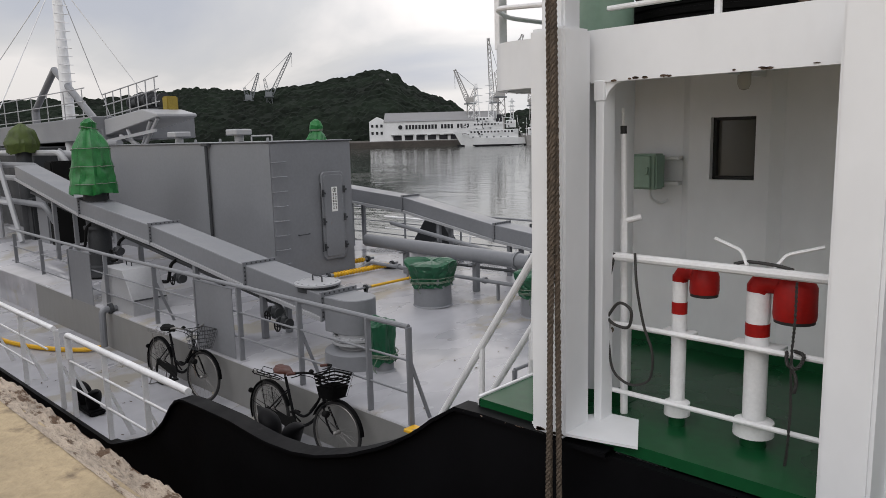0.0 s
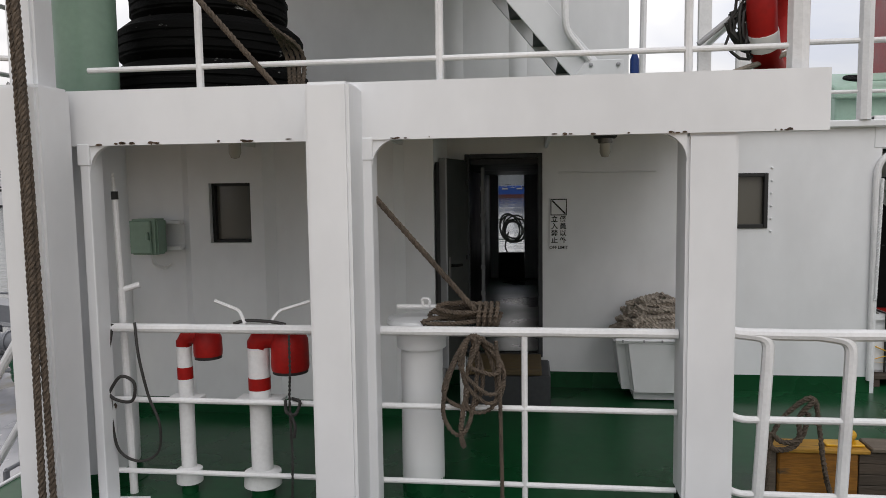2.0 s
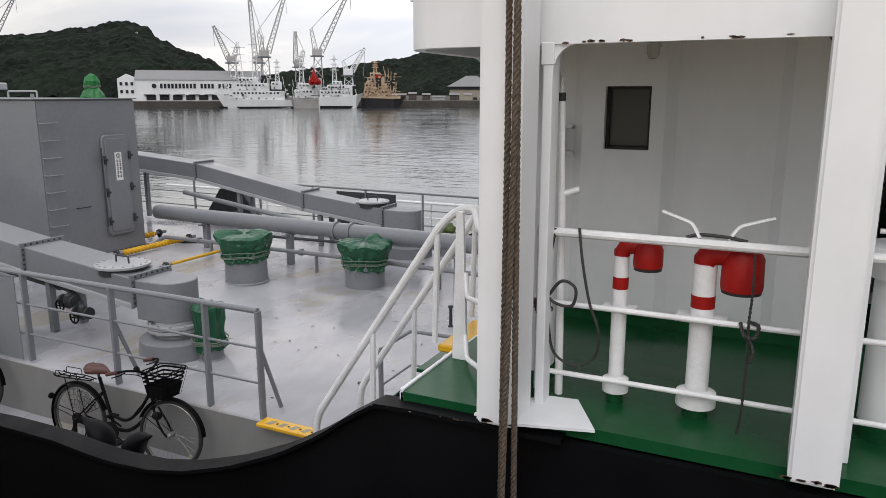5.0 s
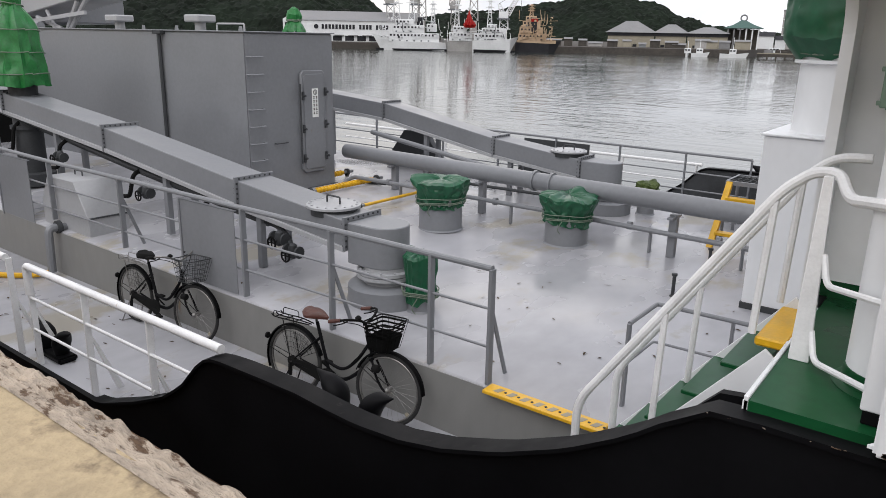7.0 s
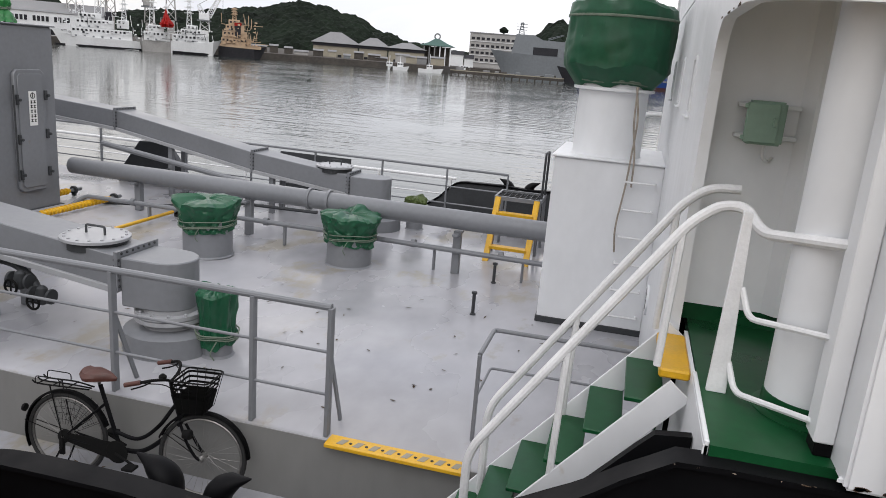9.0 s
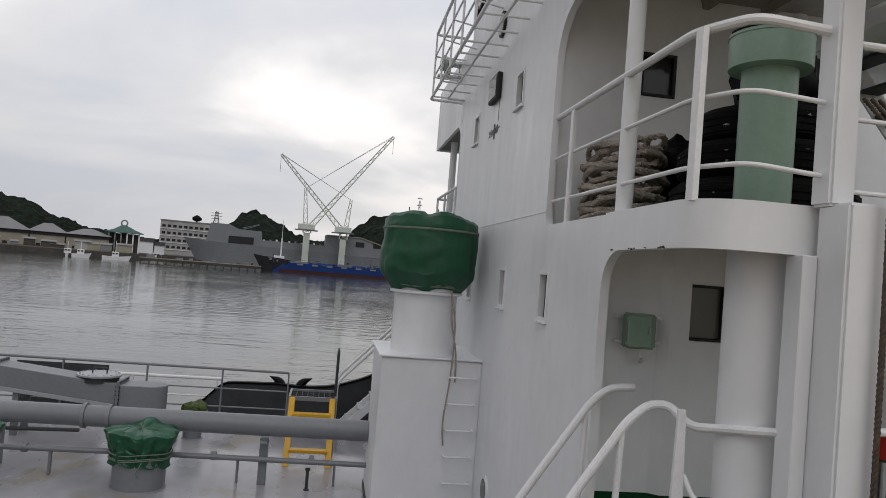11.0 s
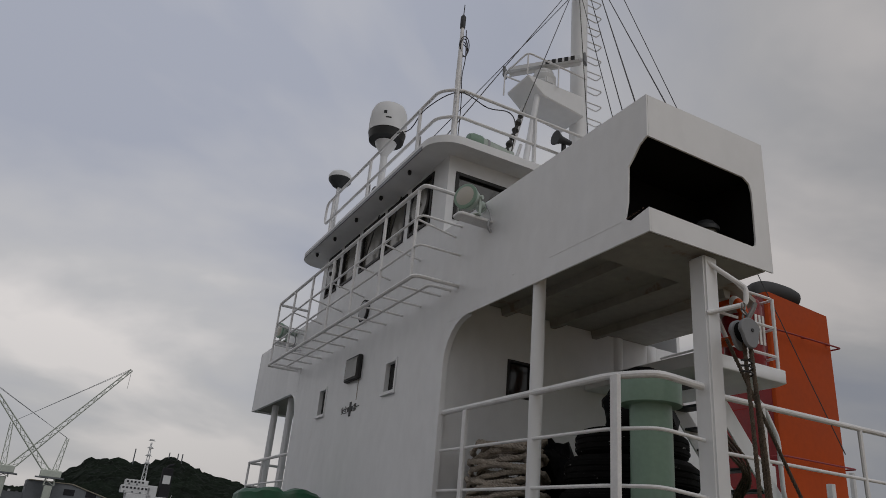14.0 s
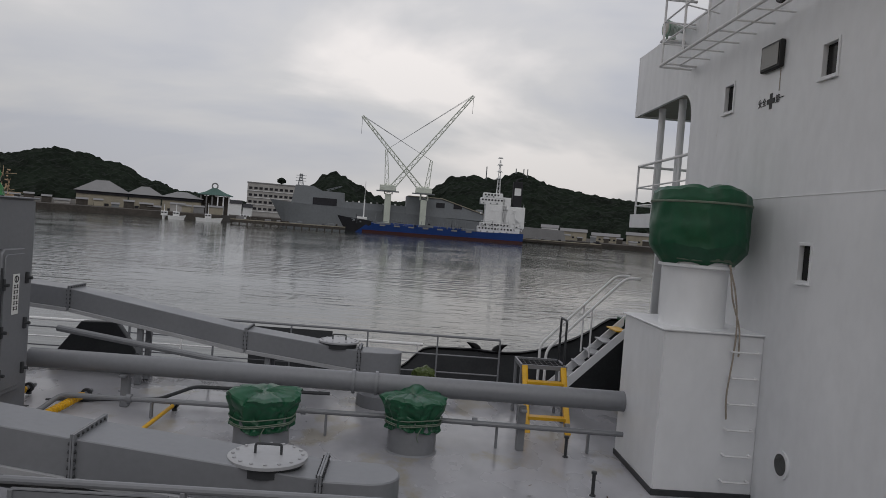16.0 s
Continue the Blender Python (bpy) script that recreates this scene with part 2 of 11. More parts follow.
WOOD_DARK = mat("dark_brown_planks", (0.07, 0.052, 0.038), 0.75, dark=0.55, big=4, fine=50, bump=0.06, stretch=(0.3, 3, 3), vary=0.15)
WOOD_YELLOW = mat("worn_yellow_wood", (0.45, 0.24, 0.03), 0.7, dark=0.5, big=4, fine=40, bump=0.05, stretch=(0.4, 3, 3), spot=(0.12, 0.08, 0.04), spot_at=0.62, spot_scale=4)
INK = mat("black_lettering", (0.012, 0.012, 0.012), 0.6, bump=0)
PAPER = mat("white_plate", (0.78, 0.78, 0.76), 0.5, dark=0.95, bump=0)
BLUE = mat("blue_hull_paint", (0.007, 0.042, 0.20), 0.5, dark=0.8, big=0.2, fine=2, bump=0)
MAROON = mat("maroon_boot_topping", (0.06, 0.016, 0.016), 0.7, dark=0.7, big=0.3, fine=2, bump=0)
FAR_WHITE = mat("far_white_paint", (0.74, 0.75, 0.76), 0.6, dark=0.85, big=0.2, fine=2, bump=0)
FAR_GREY = mat("far_naval_grey", (0.19, 0.205, 0.22), 0.7, dark=0.8, big=0.1, fine=1, bump=0)
FAR_BUFF = mat("far_buff_paint", (0.50, 0.36, 0.24), 0.7, dark=0.8, big=0.2, fine=2, bump=0)
FAR_DARK = mat("far_dark_steel", (0.035, 0.035, 0.04), 0.8, dark=0.6, big=0.2, fine=2, bump=0)
FAR_CONC = mat("far_pale_concrete", (0.38, 0.37, 0.36), 0.8, dark=0.75, big=0.2, fine=2, bump=0)
FAR_CREAM = mat("far_cream_wall", (0.33, 0.30, 0.235), 0.8, dark=0.75, big=0.2, fine=2, bump=0)
FAR_ROOF = mat("far_grey_roof", (0.22, 0.22, 0.225), 0.8, dark=0.8, big=0.2, fine=2, bump=0)
FAR_PALEGREEN = mat("far_pale_green_paint", (0.56, 0.60, 0.53), 0.6, dark=0.8, big=0.2, fine=2, bump=0)
FAR_TEAL = mat("far_teal_roof", (0.13, 0.23, 0.21), 0.7, dark=0.8, big=0.2, fine=2, bump=0)
COAMING = mat("grimy_grey_coaming_paint", (0.215, 0.213, 0.205), 0.42, dark=0.85, big=0.9, fine=8, bump=0.015, spot=(0.16, 0.12, 0.08), spot_at=0.66, spot_scale=2.2, stretch=(1, 1, 0.4))
FAR_STONE = mat("far_quay_stone", (0.075, 0.066, 0.058), 0.9, dark=0.5, big=0.15, fine=1, bump=0)
FOREST = mat("dense_hill_forest", (0.014, 0.021, 0.014), 0.95, dark=0.35, big=0.035, fine=0.3, bump=0.0)

# window glass: dark, smooth and reflecting
def glass(name, tint, rough=0.06):
    m = bpy.data.materials.new(name); m.use_nodes = True
    p = m.node_tree.nodes["Principled BSDF"]
    p.inputs["Base Color"].default_value = (*tint, 1)
    p.inputs["Roughness"].default_value = rough
    p.inputs["Specular IOR Level"].default_value = 0.6
    nz = m.node_tree.nodes.new("ShaderNodeTexNoise"); nz.inputs["Scale"].default_value = 1.5
    bp = m.node_tree.nodes.new("ShaderNodeBump"); bp.inputs["Strength"].default_value, bp.inputs["Distance"].default_value = 0.05, 0.02
    m.node_tree.links.new(nz.outputs[0], bp.inputs["Height"]); m.node_tree.links.new(bp.outputs[0], p.inputs["Normal"])
    return m


for m_, s_ in ((BLACK, 0.12), (FOREST, 0.1), (BLACK_MATT, 0.2), (FAR_DARK, 0.2)):
    m_.node_tree.nodes["Principled BSDF"].inputs["Specular IOR Level"].default_value = s_
PANE = glass("dark_window_glass", (0.022, 0.022, 0.020))
PANE_DARK = glass("shadowed_window_glass", (0.012, 0.012, 0.012), 0.2)
PANE_DARK.node_tree.nodes["Principled BSDF"].inputs["Specular IOR Level"].default_value = 0.15
PANE_GREY = glass("dusty_window_glass", (0.10, 0.095, 0.08), 0.2)
LAMP_GLASS = glass("lamp_glass", (0.45, 0.43, 0.38), 0.15)

# harbour water
WATER = bpy.data.materials.new("calm_harbour_water"); WATER.use_nodes = True
n, l = WATER.node_tree.nodes, WATER.node_tree.links
p = n["Principled BSDF"]
p.inputs["Base Color"].default_value = (0.045, 0.052, 0.048, 1)
p.inputs["Roughness"].default_value, p.inputs["IOR"].default_value = 0.08, 1.33
g = n.new("ShaderNodeNewGeometry")
mp = n.new("ShaderNodeMapping"); mp.inputs["Scale"].default_value = (0.35, 1.0, 1)
l.new(g.outputs["Position"], mp.inputs[0])
a = n.new("ShaderNodeTexNoise"); a.inputs["Scale"].default_value, a.inputs["Detail"].default_value = 0.75, 4
b = n.new("ShaderNodeTexNoise"); b.inputs["Scale"].default_value, b.inputs["Detail"].default_value = 0.05, 3
l.new(mp.outputs[0], a.inputs["Vector"]); l.new(g.outputs["Position"], b.inputs["Vector"])
bp = n.new("ShaderNodeBump"); bp.inputs["Distance"].default_value = 0.13
mr = n.new("ShaderNodeMapRange"); mr.inputs["From Min"].default_value, mr.inputs["From Max"].default_value = 0.42, 0.62
mr.inputs["To Min"].default_value, mr.inputs["To Max"].default_value = 0.3, 0.8
l.new(b.outputs[0], mr.inputs["Value"]); l.new(mr.outputs[0], bp.inputs["Strength"])
l.new(a.outputs[0], bp.inputs["Height"]); l.new(bp.outputs[0], p.inputs["Normal"])

# ---------------------------------------------------------------- mesh helpers
ORIGIN = {}


def B():
    return bmesh.new()


def add(bm, other):
    me = bpy.data.meshes.new("tmp"); other.to_mesh(me); bm.from_mesh(me); bpy.data.meshes.remove(me); other.free()
    return bm


def box(bm, lo, hi, r=0.0, seg=1):
    t = B()
    bmesh.ops.create_cube(t, size=1)
    for v in t.verts:
        v.co = Vector([lo[k] + (v.co[k] + 0.5) * (hi[k] - lo[k]) for k in range(3)])
    if r:
        bmesh.ops.bevel(t, geom=t.edges[:], offset=r, segments=seg, affect="EDGES", clamp_overlap=True)
    return add(bm, t)


def prism(bm, poly, axis, a0, a1, r=0.0):
    """A polygon in the plane across the axis ('x': y,z; 'y': x,z; 'z': x,y), pushed from a0 to a1."""
    def at(u, v, w):
        return {"x": (w, u, v), "y": (u, w, v), "z": (u, v, w)}[axis]
    t = B()
    lo = [t.verts.new(at(u, v, a0)) for u, v in poly]
    hi = [t.verts.new(at(u, v, a1)) for u, v in poly]
    t.faces.new(lo); t.faces.new(hi[::-1])
    k = len(poly)
    for i in range(k):
        t.faces.new((lo[i], hi[i], hi[(i + 1) % k], lo[(i + 1) % k]))
    bmesh.ops.recalc_face_normals(t, faces=t.faces)
    if r:
        bmesh.ops.bevel(t, geom=t.edges[:], offset=r, segments=1, affect="EDGES", clamp_overlap=True)
    return add(bm, t)


def bend(pts, r=0.08, k=4):
    """Rounds the corners of a line of points."""
    pts = [Vector(q) for q in pts]
    out = [pts[0]]
    for a, b, c in zip(pts, pts[1:], pts[2:]):
        d1, d2 = (a - b), (c - b)
        q = min(r, d1.length * 0.45, d2.length * 0.45)
        s, e = b + d1.normalized() * q, b + d2.normalized() * q
        for i in range(k + 1):
            u = i / k
            out.append(s * (1 - u) ** 2 + b * 2 * u * (1 - u) + e * u * u)
    return out + [pts[-1]]


def smooth_line(pts, k=8):
    """A curve through the points."""
    pts = [Vector(q) for q in pts]
    full = [pts[0] * 2 - pts[1]] + pts + [pts[-1] * 2 - pts[-2]]
    out = []
    for i in range(len(pts) - 1):
        p0, p1, p2, p3 = full[i:i + 4]
        for j in range(k):
            t = j / k
            out.append(0.5 * (2 * p1 + (p2 - p0) * t + (2 * p0 - 5 * p1 + 4 * p2 - p3) * t * t + (3 * p1 - p0 - 3 * p2 + p3) * t ** 3))
    return out + [pts[-1]]


def frames_along(pts):
    tang = []
    for i in range(len(pts)):
        d = pts[min(i + 1, len(pts) - 1)] - pts[max(i - 1, 0)]
        tang.append(d.normalized() if d.length > 1e-9 else Vector((0, 0, 1)))
    up = Vector((0, 0, 1)) if abs(tang[0].z) < 0.9 else Vector((1, 0, 0))
    side = tang[0].cross(up).normalized()
    res = []
    for t in tang:
        side = (side - t * side.dot(t)).normalized()
        res.append((side, t.cross(side)))
    return res


def tube(bm, pts, r, n=8, cap=True):
    pts = [Vector(q) for q in pts]
    rs = r if isinstance(r, (list, tuple)) else [r] * len(pts)
    rings = []
    for q, rad, (s, u) in zip(pts, rs, frames_along(pts)):
        rings.append([bm.verts.new(q + (s * math.cos(k * 2 * math.pi / n) + u * math.sin(k * 2 * math.pi / n)) * rad) for k in range(n)])
    for a, b in zip(rings, rings[1:]):
        for k in range(n):
            bm.faces.new((a[k], a[(k + 1) % n], b[(k + 1) % n], b[k]))
    if cap:
        bm.faces.new(rings[0][::-1]); bm.faces.new(rings[-1])
    return bm


def ropeline(bm, pts, r, pitch=0.09, strands=3, n=5, step=0.012):
    """A laid rope: strands wound round one line."""
    pts = [Vector(q) for q in pts]
    dense = [pts[0]]
    for a, b in zip(pts, pts[1:]):
        k = max(1, int((b - a).length / step))
        dense += [a.lerp(b, (i + 1) / k) for i in range(k)]
    fr = frames_along(dense)
    for s in range(strands):
        run, line = 0.0, []
        for i, q in enumerate(dense):
            if i:
                run += (q - dense[i - 1]).length
            w = 2 * math.pi * (run / pitch + s / strands)
            line.append(q + (fr[i][0] * math.cos(w) + fr[i][1] * math.sin(w)) * r * 0.5)
        tube(bm, line, r * 0.56, n)
    return bm


def lathe(bm, prof, c, n=24, squash=None, axis="z"):
    """A profile of (radius, height) turned round an upright line through c."""
    rings = []
    c = Vector(c)
    for i, (r, h) in enumerate(prof):
        ring = []
        for k in range(n):
            w = 2 * math.pi * k / n
            rr = r * (squash(w, i) if squash else 1)
            v = {"z": (rr * math.cos(w), rr * math.sin(w), h), "x": (h, rr * math.cos(w), rr * math.sin(w)), "y": (rr * math.sin(w), h, rr * math.cos(w))}[axis]
            ring.append(bm.verts.new(c + Vector(v)))
        rings.append(ring)
    for a, b in zip(rings, rings[1:]):
        for k in range(n):
            bm.faces.new((a[k], a[(k + 1) % n], b[(k + 1) % n], b[k]))
    bm.faces.new(rings[0][::-1]); bm.faces.new(rings[-1])
    return bm


def flat_hole(bm, axis, at, thick, u0, u1, v0, v1, holes):
    """A plate across an axis with rectangular holes (u0, u1, v0, v1) cut through it."""
    us = sorted({u0, u1, *[h[0] for h in holes], *[h[1] for h in holes]})
    vs = sorted({v0, v1, *[h[2] for h in holes], *[h[3] for h in holes]})
    keep = {}
    for i in range(len(us) - 1):
        for j in range(len(vs) - 1):
            mu, mv = (us[i] + us[i + 1]) / 2, (vs[j] + vs[j + 1]) / 2
            keep[i, j] = not any(h[0] < mu < h[1] and h[2] < mv < h[3] for h in holes)
    def pt(u, v, w):
        return {"x": (w, u, v), "y": (u, w, v), "z": (u, v, w)}[axis]
    verts = {}
    def vert(i, j, s):
        if (i, j, s) not in verts:
            verts[i, j, s] = bm.verts.new(pt(us[i], vs[j], at if s == 0 else at + thick))
        return verts[i, j, s]
    for (i, j), on in keep.items():
        if not on:
            continue
        for s in (0, 1):
            bm.faces.new([vert(i, j, s), vert(i + 1, j, s), vert(i + 1, j + 1, s), vert(i, j + 1, s)])
        for di, dj, c in ((-1, 0, ((i, j), (i, j + 1))), (1, 0, ((i + 1, j), (i + 1, j + 1))), (0, -1, ((i, j), (i + 1, j))), (0, 1, ((i, j + 1), (i + 1, j + 1)))):
            if not keep.get((i + di, j + dj), False):
                (a1, b1), (a2, b2) = c
                bm.faces.new([vert(a1, b1, 0), vert(a2, b2, 0), vert(a2, b2, 1), vert(a1, b1, 1)])
    bmesh.ops.recalc_face_normals(bm, faces=bm.faces)
    return bm


def lettering(text, size):
    cu = bpy.data.curves.new("t", "FONT"); cu.body, cu.size, cu.extrude, cu.offset = text, size, 0.0008, size * 0.018
    cu.align_x = cu.align_y = "CENTER"
    ob = bpy.data.objects.new("t", cu); scene.collection.objects.link(ob)
    dg = bpy.context.evaluated_depsgraph_get(); dg.update()
    me = bpy.data.meshes.new_from_object(ob.evaluated_get(dg))
    t = B(); t.from_mesh(me)
    bpy.data.objects.remove(ob); bpy.data.meshes.remove(me)
    return t


def finish(name, bm, material, angle=35):
    me = bpy.data.meshes.new(name)
    bm.normal_update()
    bm.to_mesh(me); bm.free()
    for f in me.polygons:
        f.use_smooth = True
    me.set_sharp_from_angle(angle=radians(angle))
    me.materials.append(material)
    return me


def thing(name, at, label, category, group="", kind=""):
    """An empty at the thing's base, to which its parts are tied."""
    ob = new(name)
    ob.location = at
    ORIGIN[ob] = Vector(at)
    return tagged(ob, label, category, group, kind)


def part(name, bm, material, parent, label="", angle=35):
    """One mesh in the place's own measures, tied to a thing or to a part."""
    o = ORIGIN[parent]
    bmesh.ops.translate(bm, verts=bm.verts, vec=-o)
    ob = new(name, finish(name, bm, material, angle))
    ob.parent = parent
    ORIGIN[ob] = o
    return tagged(ob, label)


def solid(name, bm, material, label, category, group="", kind="", at=None, angle=35):
    """A thing or a piece of the setting that is one mesh."""
    c = Vector(at) if at is not None else Vector((0, 0, 0))
    bmesh.ops.translate(bm, verts=bm.verts, vec=-c)
    ob = new(name, finish(name, bm, material, angle))
    ob.location = c
    ORIGIN[ob] = c
    return tagged(ob, label, category, group, kind)


def rod(a, b, r, n=8):
    return tube(B(), [a, b], r, n)

# ---------------------------------------------------------------- ground: water, quay, far shore
bm = B()
bmesh.ops.create_grid(bm, x_segments=2, y_segments=2, size=4000)
bmesh.ops.translate(bm, verts=bm.verts, vec=(0, 0, -3))
solid("water", bm, WATER, "calm grey-green harbour water with small ripples", "water", kind="structure")

QZ, QE = 1.30, 2.40
bm = B()
box(bm, (-60, -25, -4), (40, QE - 0.15, QZ))
quay = solid("quay", bm, CONCRETE, "stained buff concrete quay with puddle marks", "quay", kind="structure")
# crumbled edge: broken plaster lumps over rubble, one uneven skin
def crumble(x, y):
    p = Vector((x * 5.0, y * 7.0, 1.7))
    n = noise.noise(p) + 0.6 * noise.noise(p * 2.3) + 0.35 * noise.noise(p * 5.1)
    lump = max(-1.0, min(1.0, n * 2.2))
    f = max(0.0, min(1.0, (y - (QE - 0.15 + 0.05 * noise.noise(Vector((x * 1.7, 3, 0))))) / 0.03))
    drop = max(0.0, y - (QE - 0.035 + 0.03 * noise.noise(Vector((x * 2.6, 9, 0)))))
    return QZ + 0.004 - 0.012 * f + 0.016 * lump * f + 0.006 * noise.noise(p * 9) * f - drop * 2.2


bm = B()
ex = [-9.5 + 0.022 * k for k in range(int(13.5 / 0.022))]
ey = [QE - 0.20 + 0.0105 * k for k in range(22)]
grid = [[bm.verts.new((x, y, crumble(x, y))) for y in ey] for x in ex]
for ra, rb in zip(grid, grid[1:]):
    for k in range(len(ey) - 1):
        bm.faces.new((ra[k], rb[k], rb[k + 1], ra[k + 1]))
solid("quay_edge", bm, EDGE_STONE, "crumbling plastered edge of the quay with dark cracks", "quay", kind="structure")
bm = B()
box(bm, (-60, QE - 0.15, -4), (40, QE - 0.02, QZ - 0.03), 0.01)
solid("quay_face", bm, EDGE_FILL, "worn quay wall face above the water", "quay", kind="structure")

# ---------------------------------------------------------------- hull, bulwarks and decks
def sheer_top(x):
    """Height of the bulwark's top edge along the ship."""
    pts = ((-45, -0.5), (-6.5, -0.54), (-6.24, -0.51), (-5.66, -0.30), (-5.2, -0.10), (-4.92, 0.09), (-4.7, 0.32), (-4.56, 0.43), (-4.4, 0.45), (-4.0, 0.46), (-3.6, 0.465),
           (-3.3, 0.445), (-3.05, 0.435), (-2.7, 0.46), (-2.4, 0.52), (-2.03, 0.64), (-1.65, 0.81), (-1.35, 0.99), (-1.2, 1.11), (-1.0, 1.24), (-0.8, 1.25), (20, 1.27))
    for (x0, z0), (x1, z1) in zip(pts, pts[1:]):
        if x <= x1:
            return z0 + (z1 - z0) * (x - x0) / (x1 - x0)
    return pts[-1][1]


XS = [-45, -30, -15, -6.5] + [-6.4 + 0.1 * k for k in range(58)] + [0, 3, 8, 16]
for name, y0, y1, m, lab in (("hull", 4.0, 4.05, BLACK, "black-painted ship's side with a swept-up bulwark"), ("hull_port", 15.0, 15.05, BLACK, "black-painted far side of the ship")):
    poly = [(x, sheer_top(x)) for x in XS] + [(16, -3.6), (-45, -3.6)]
    solid(name, prism(B(), poly, "y", y0, y1), m, lab, "ship hull", kind="structure")
bm = B()
poly = [(x, sheer_top(x) - 0.02) for x in XS] + [(16, -1.0), (-45, -1.0)]
solid("bulwark_lining", prism(bm, poly, "y", 14.95, 14.996), GREY_DARK, "dark grey inside of the far bulwark", "bulwark", kind="structure")
for y in (4.025, 14.98):
    bm = B()
    prof = [(x, sheer_top(x)) for x in XS if x > -6.5 and x < 3]
    def lip(x):
        """Inner overhang of the capping, broad over the swept part."""
        return 0.065 + (0.03 * max(0.0, min(1.0, (x + 4.6) / 0.35, (-1.15 - x) / 0.3)) if y < 9 else 0.0)
    for (xa, za), (xb, zb) in zip(prof, prof[1:]):
        vs = [bm.verts.new(q) for q in ((xa, y - 0.065, za), (xb, y - 0.065, zb), (xb, y + lip(xb), zb), (xa, y + lip(xa), za),
                                        (xa, y - 0.065, za + 0.025), (xb, y - 0.065, zb + 0.025), (xb, y + lip(xb), zb + 0.025), (xa, y + lip(xa), za + 0.025))]
        for f in ((0, 3, 2, 1), (4, 5, 6, 7), (0, 1, 5, 4), (2, 3, 7, 6)):
            bm.faces.new([vs[k] for k in f])
    bmesh.ops.remove_doubles(bm, verts=bm.verts, dist=0.0005)
    solid("bulwark_rail", bm, CAPPING, "black capping rail along the swept bulwark", "bulwark", kind="structure")

WELL = -0.57
for y0, y1 in ((4.05, 5.66), (13.4, 14.95)):
    bm = B()
    box(bm, (-45, y0, WELL - 0.05), (-0.9, y1, WELL))
    solid("side_deck", bm, GREY_DECK, "grey painted side deck with dirty marks", "deck", kind="structure")


def trunk_z(x):
    return 0.0 if x > -5.5 else 0.038 * (-5.5 - x)


bm = B()
xs = [-45, -30, -20, -14, -10, -8, -6.5, -5.5, -3, -0.9]
rows = []
for x in xs:
    z = trunk_z(x) if x > -14 else trunk_z(-14)
    rows.append([bm.verts.new(q) for q in ((x, 5.66, WELL - 0.1), (x, 5.66, z * 0.35 - 0.02), (x, 5.68, z * 0.35), (x, 7.5, z * 0.9), (x, 9.5, z), (x, 11.6, z * 0.9), (x, 13.38, z * 0.35), (x, 13.4, z * 0.35 - 0.02), (x, 13.4, WELL - 0.1))])
for a, b in zip(rows, rows[1:]):
    for k in range(8):
        bm.faces.new((a[k], b[k], b[k + 1], a[k + 1]))
bmesh.ops.recalc_face_normals(bm, faces=bm.faces)
solid("main_deck", bm, GREY_DECK, "wet grey-painted tanker deck with puddles and stains", "deck", kind="structure", angle=50)
xc = [-14, -10, -8, -6.5, -5.5, -3, -0.99]
for y0, y1 in ((5.652, 5.66), (13.4, 13.408)):
    bm = B(); prism(bm, [(x, trunk_z(x) * 0.35 - 0.02) for x in xc] + [(-0.99, WELL), (-14, WELL)], "y", y0, y1)
    solid("deck_coaming", bm, COAMING, "grimy grey side of the raised tank deck with rust runs", "coaming", kind="structure")

PZ = 1.32
bm = B()
box(bm, (-0.875, 4.05, PZ - 0.06), (14, 14.95, PZ))
solid("poop_deck", bm, GREEN_DECK, "glossy dark green painted deck", "deck", kind="structure")
# black edge plate at the deck's break, beside the stair
bm = B()
prism(bm, [(-1.6, 0.60), (-0.905, 0.9), (-0.905, 1.19), (-1.065, 1.17), (-1.13, 1.10), (-1.33, 0.87)], "y", 4.35, 4.4)
solid("bulwark_wing_plate", bm, BLACK, "black plate behind the bulwark's upswept end", "bulwark", kind="structure")

# ---------------------------------------------------------------- superstructure: walls and slabs
XF = -0.99
SLAB0, SLAB1 = 3.05, 3.29
ROOF0, ROOF1 = 5.10, 6.20
CEIL = 5.41        # ceiling of the open second deck, behind the deep wing plate

# front wall, lower and upper storey, with its small windows cut through
small = [(6.65, 6.87, 2.51, 2.88), (8.15, 8.37, 2.53, 2.90), (9.97, 10.19, 2.53, 2.90), (7.99, 8.26, 4.59, 4.93), (10.28, 10.54, 4.58, 4.93)]
bm = B()
flat_hole(bm, "x", XF, 0.06, 5.47, 12.4, -0.05, 3.29, [s for s in small if s[2] < 3])
solid("wall_front_lower", bm, WHITE, "white painted steel front wall of the deckhouse", "wall", kind="structure")
bm = B()
flat_hole(bm, "x", XF, 0.06, 6.86, 11.7, 3.29, 6.2, [s for s in small if s[2] > 3])
solid("wall_front_upper", bm, WHITE, "white painted steel front wall below the bridge", "wall", kind="structure")
bm = B()
box(bm, (XF - 0.006, 6.87, 3.405), (XF + 0.01, 11.69, 3.416), 0.002)
solid("weld_seam", bm, WHITE, "raised weld seam across the white front wall", "trim", kind="structure")


# rounded corners of the openings in the front
def fillet(bm, cy, cz, sy, sz, r, x0, x1, n=8):
    """The filled corner between a square corner at (cy, cz) and a round of radius r."""
    poly = [(cy, cz)] + [(cy + sy * r * (1 - math.sin(k * math.pi / 2 / n)), cz + sz * r * (1 - math.cos(k * math.pi / 2 / n))) for k in range(n + 1)]
    return prism(bm, poly, "x", x0, x1)


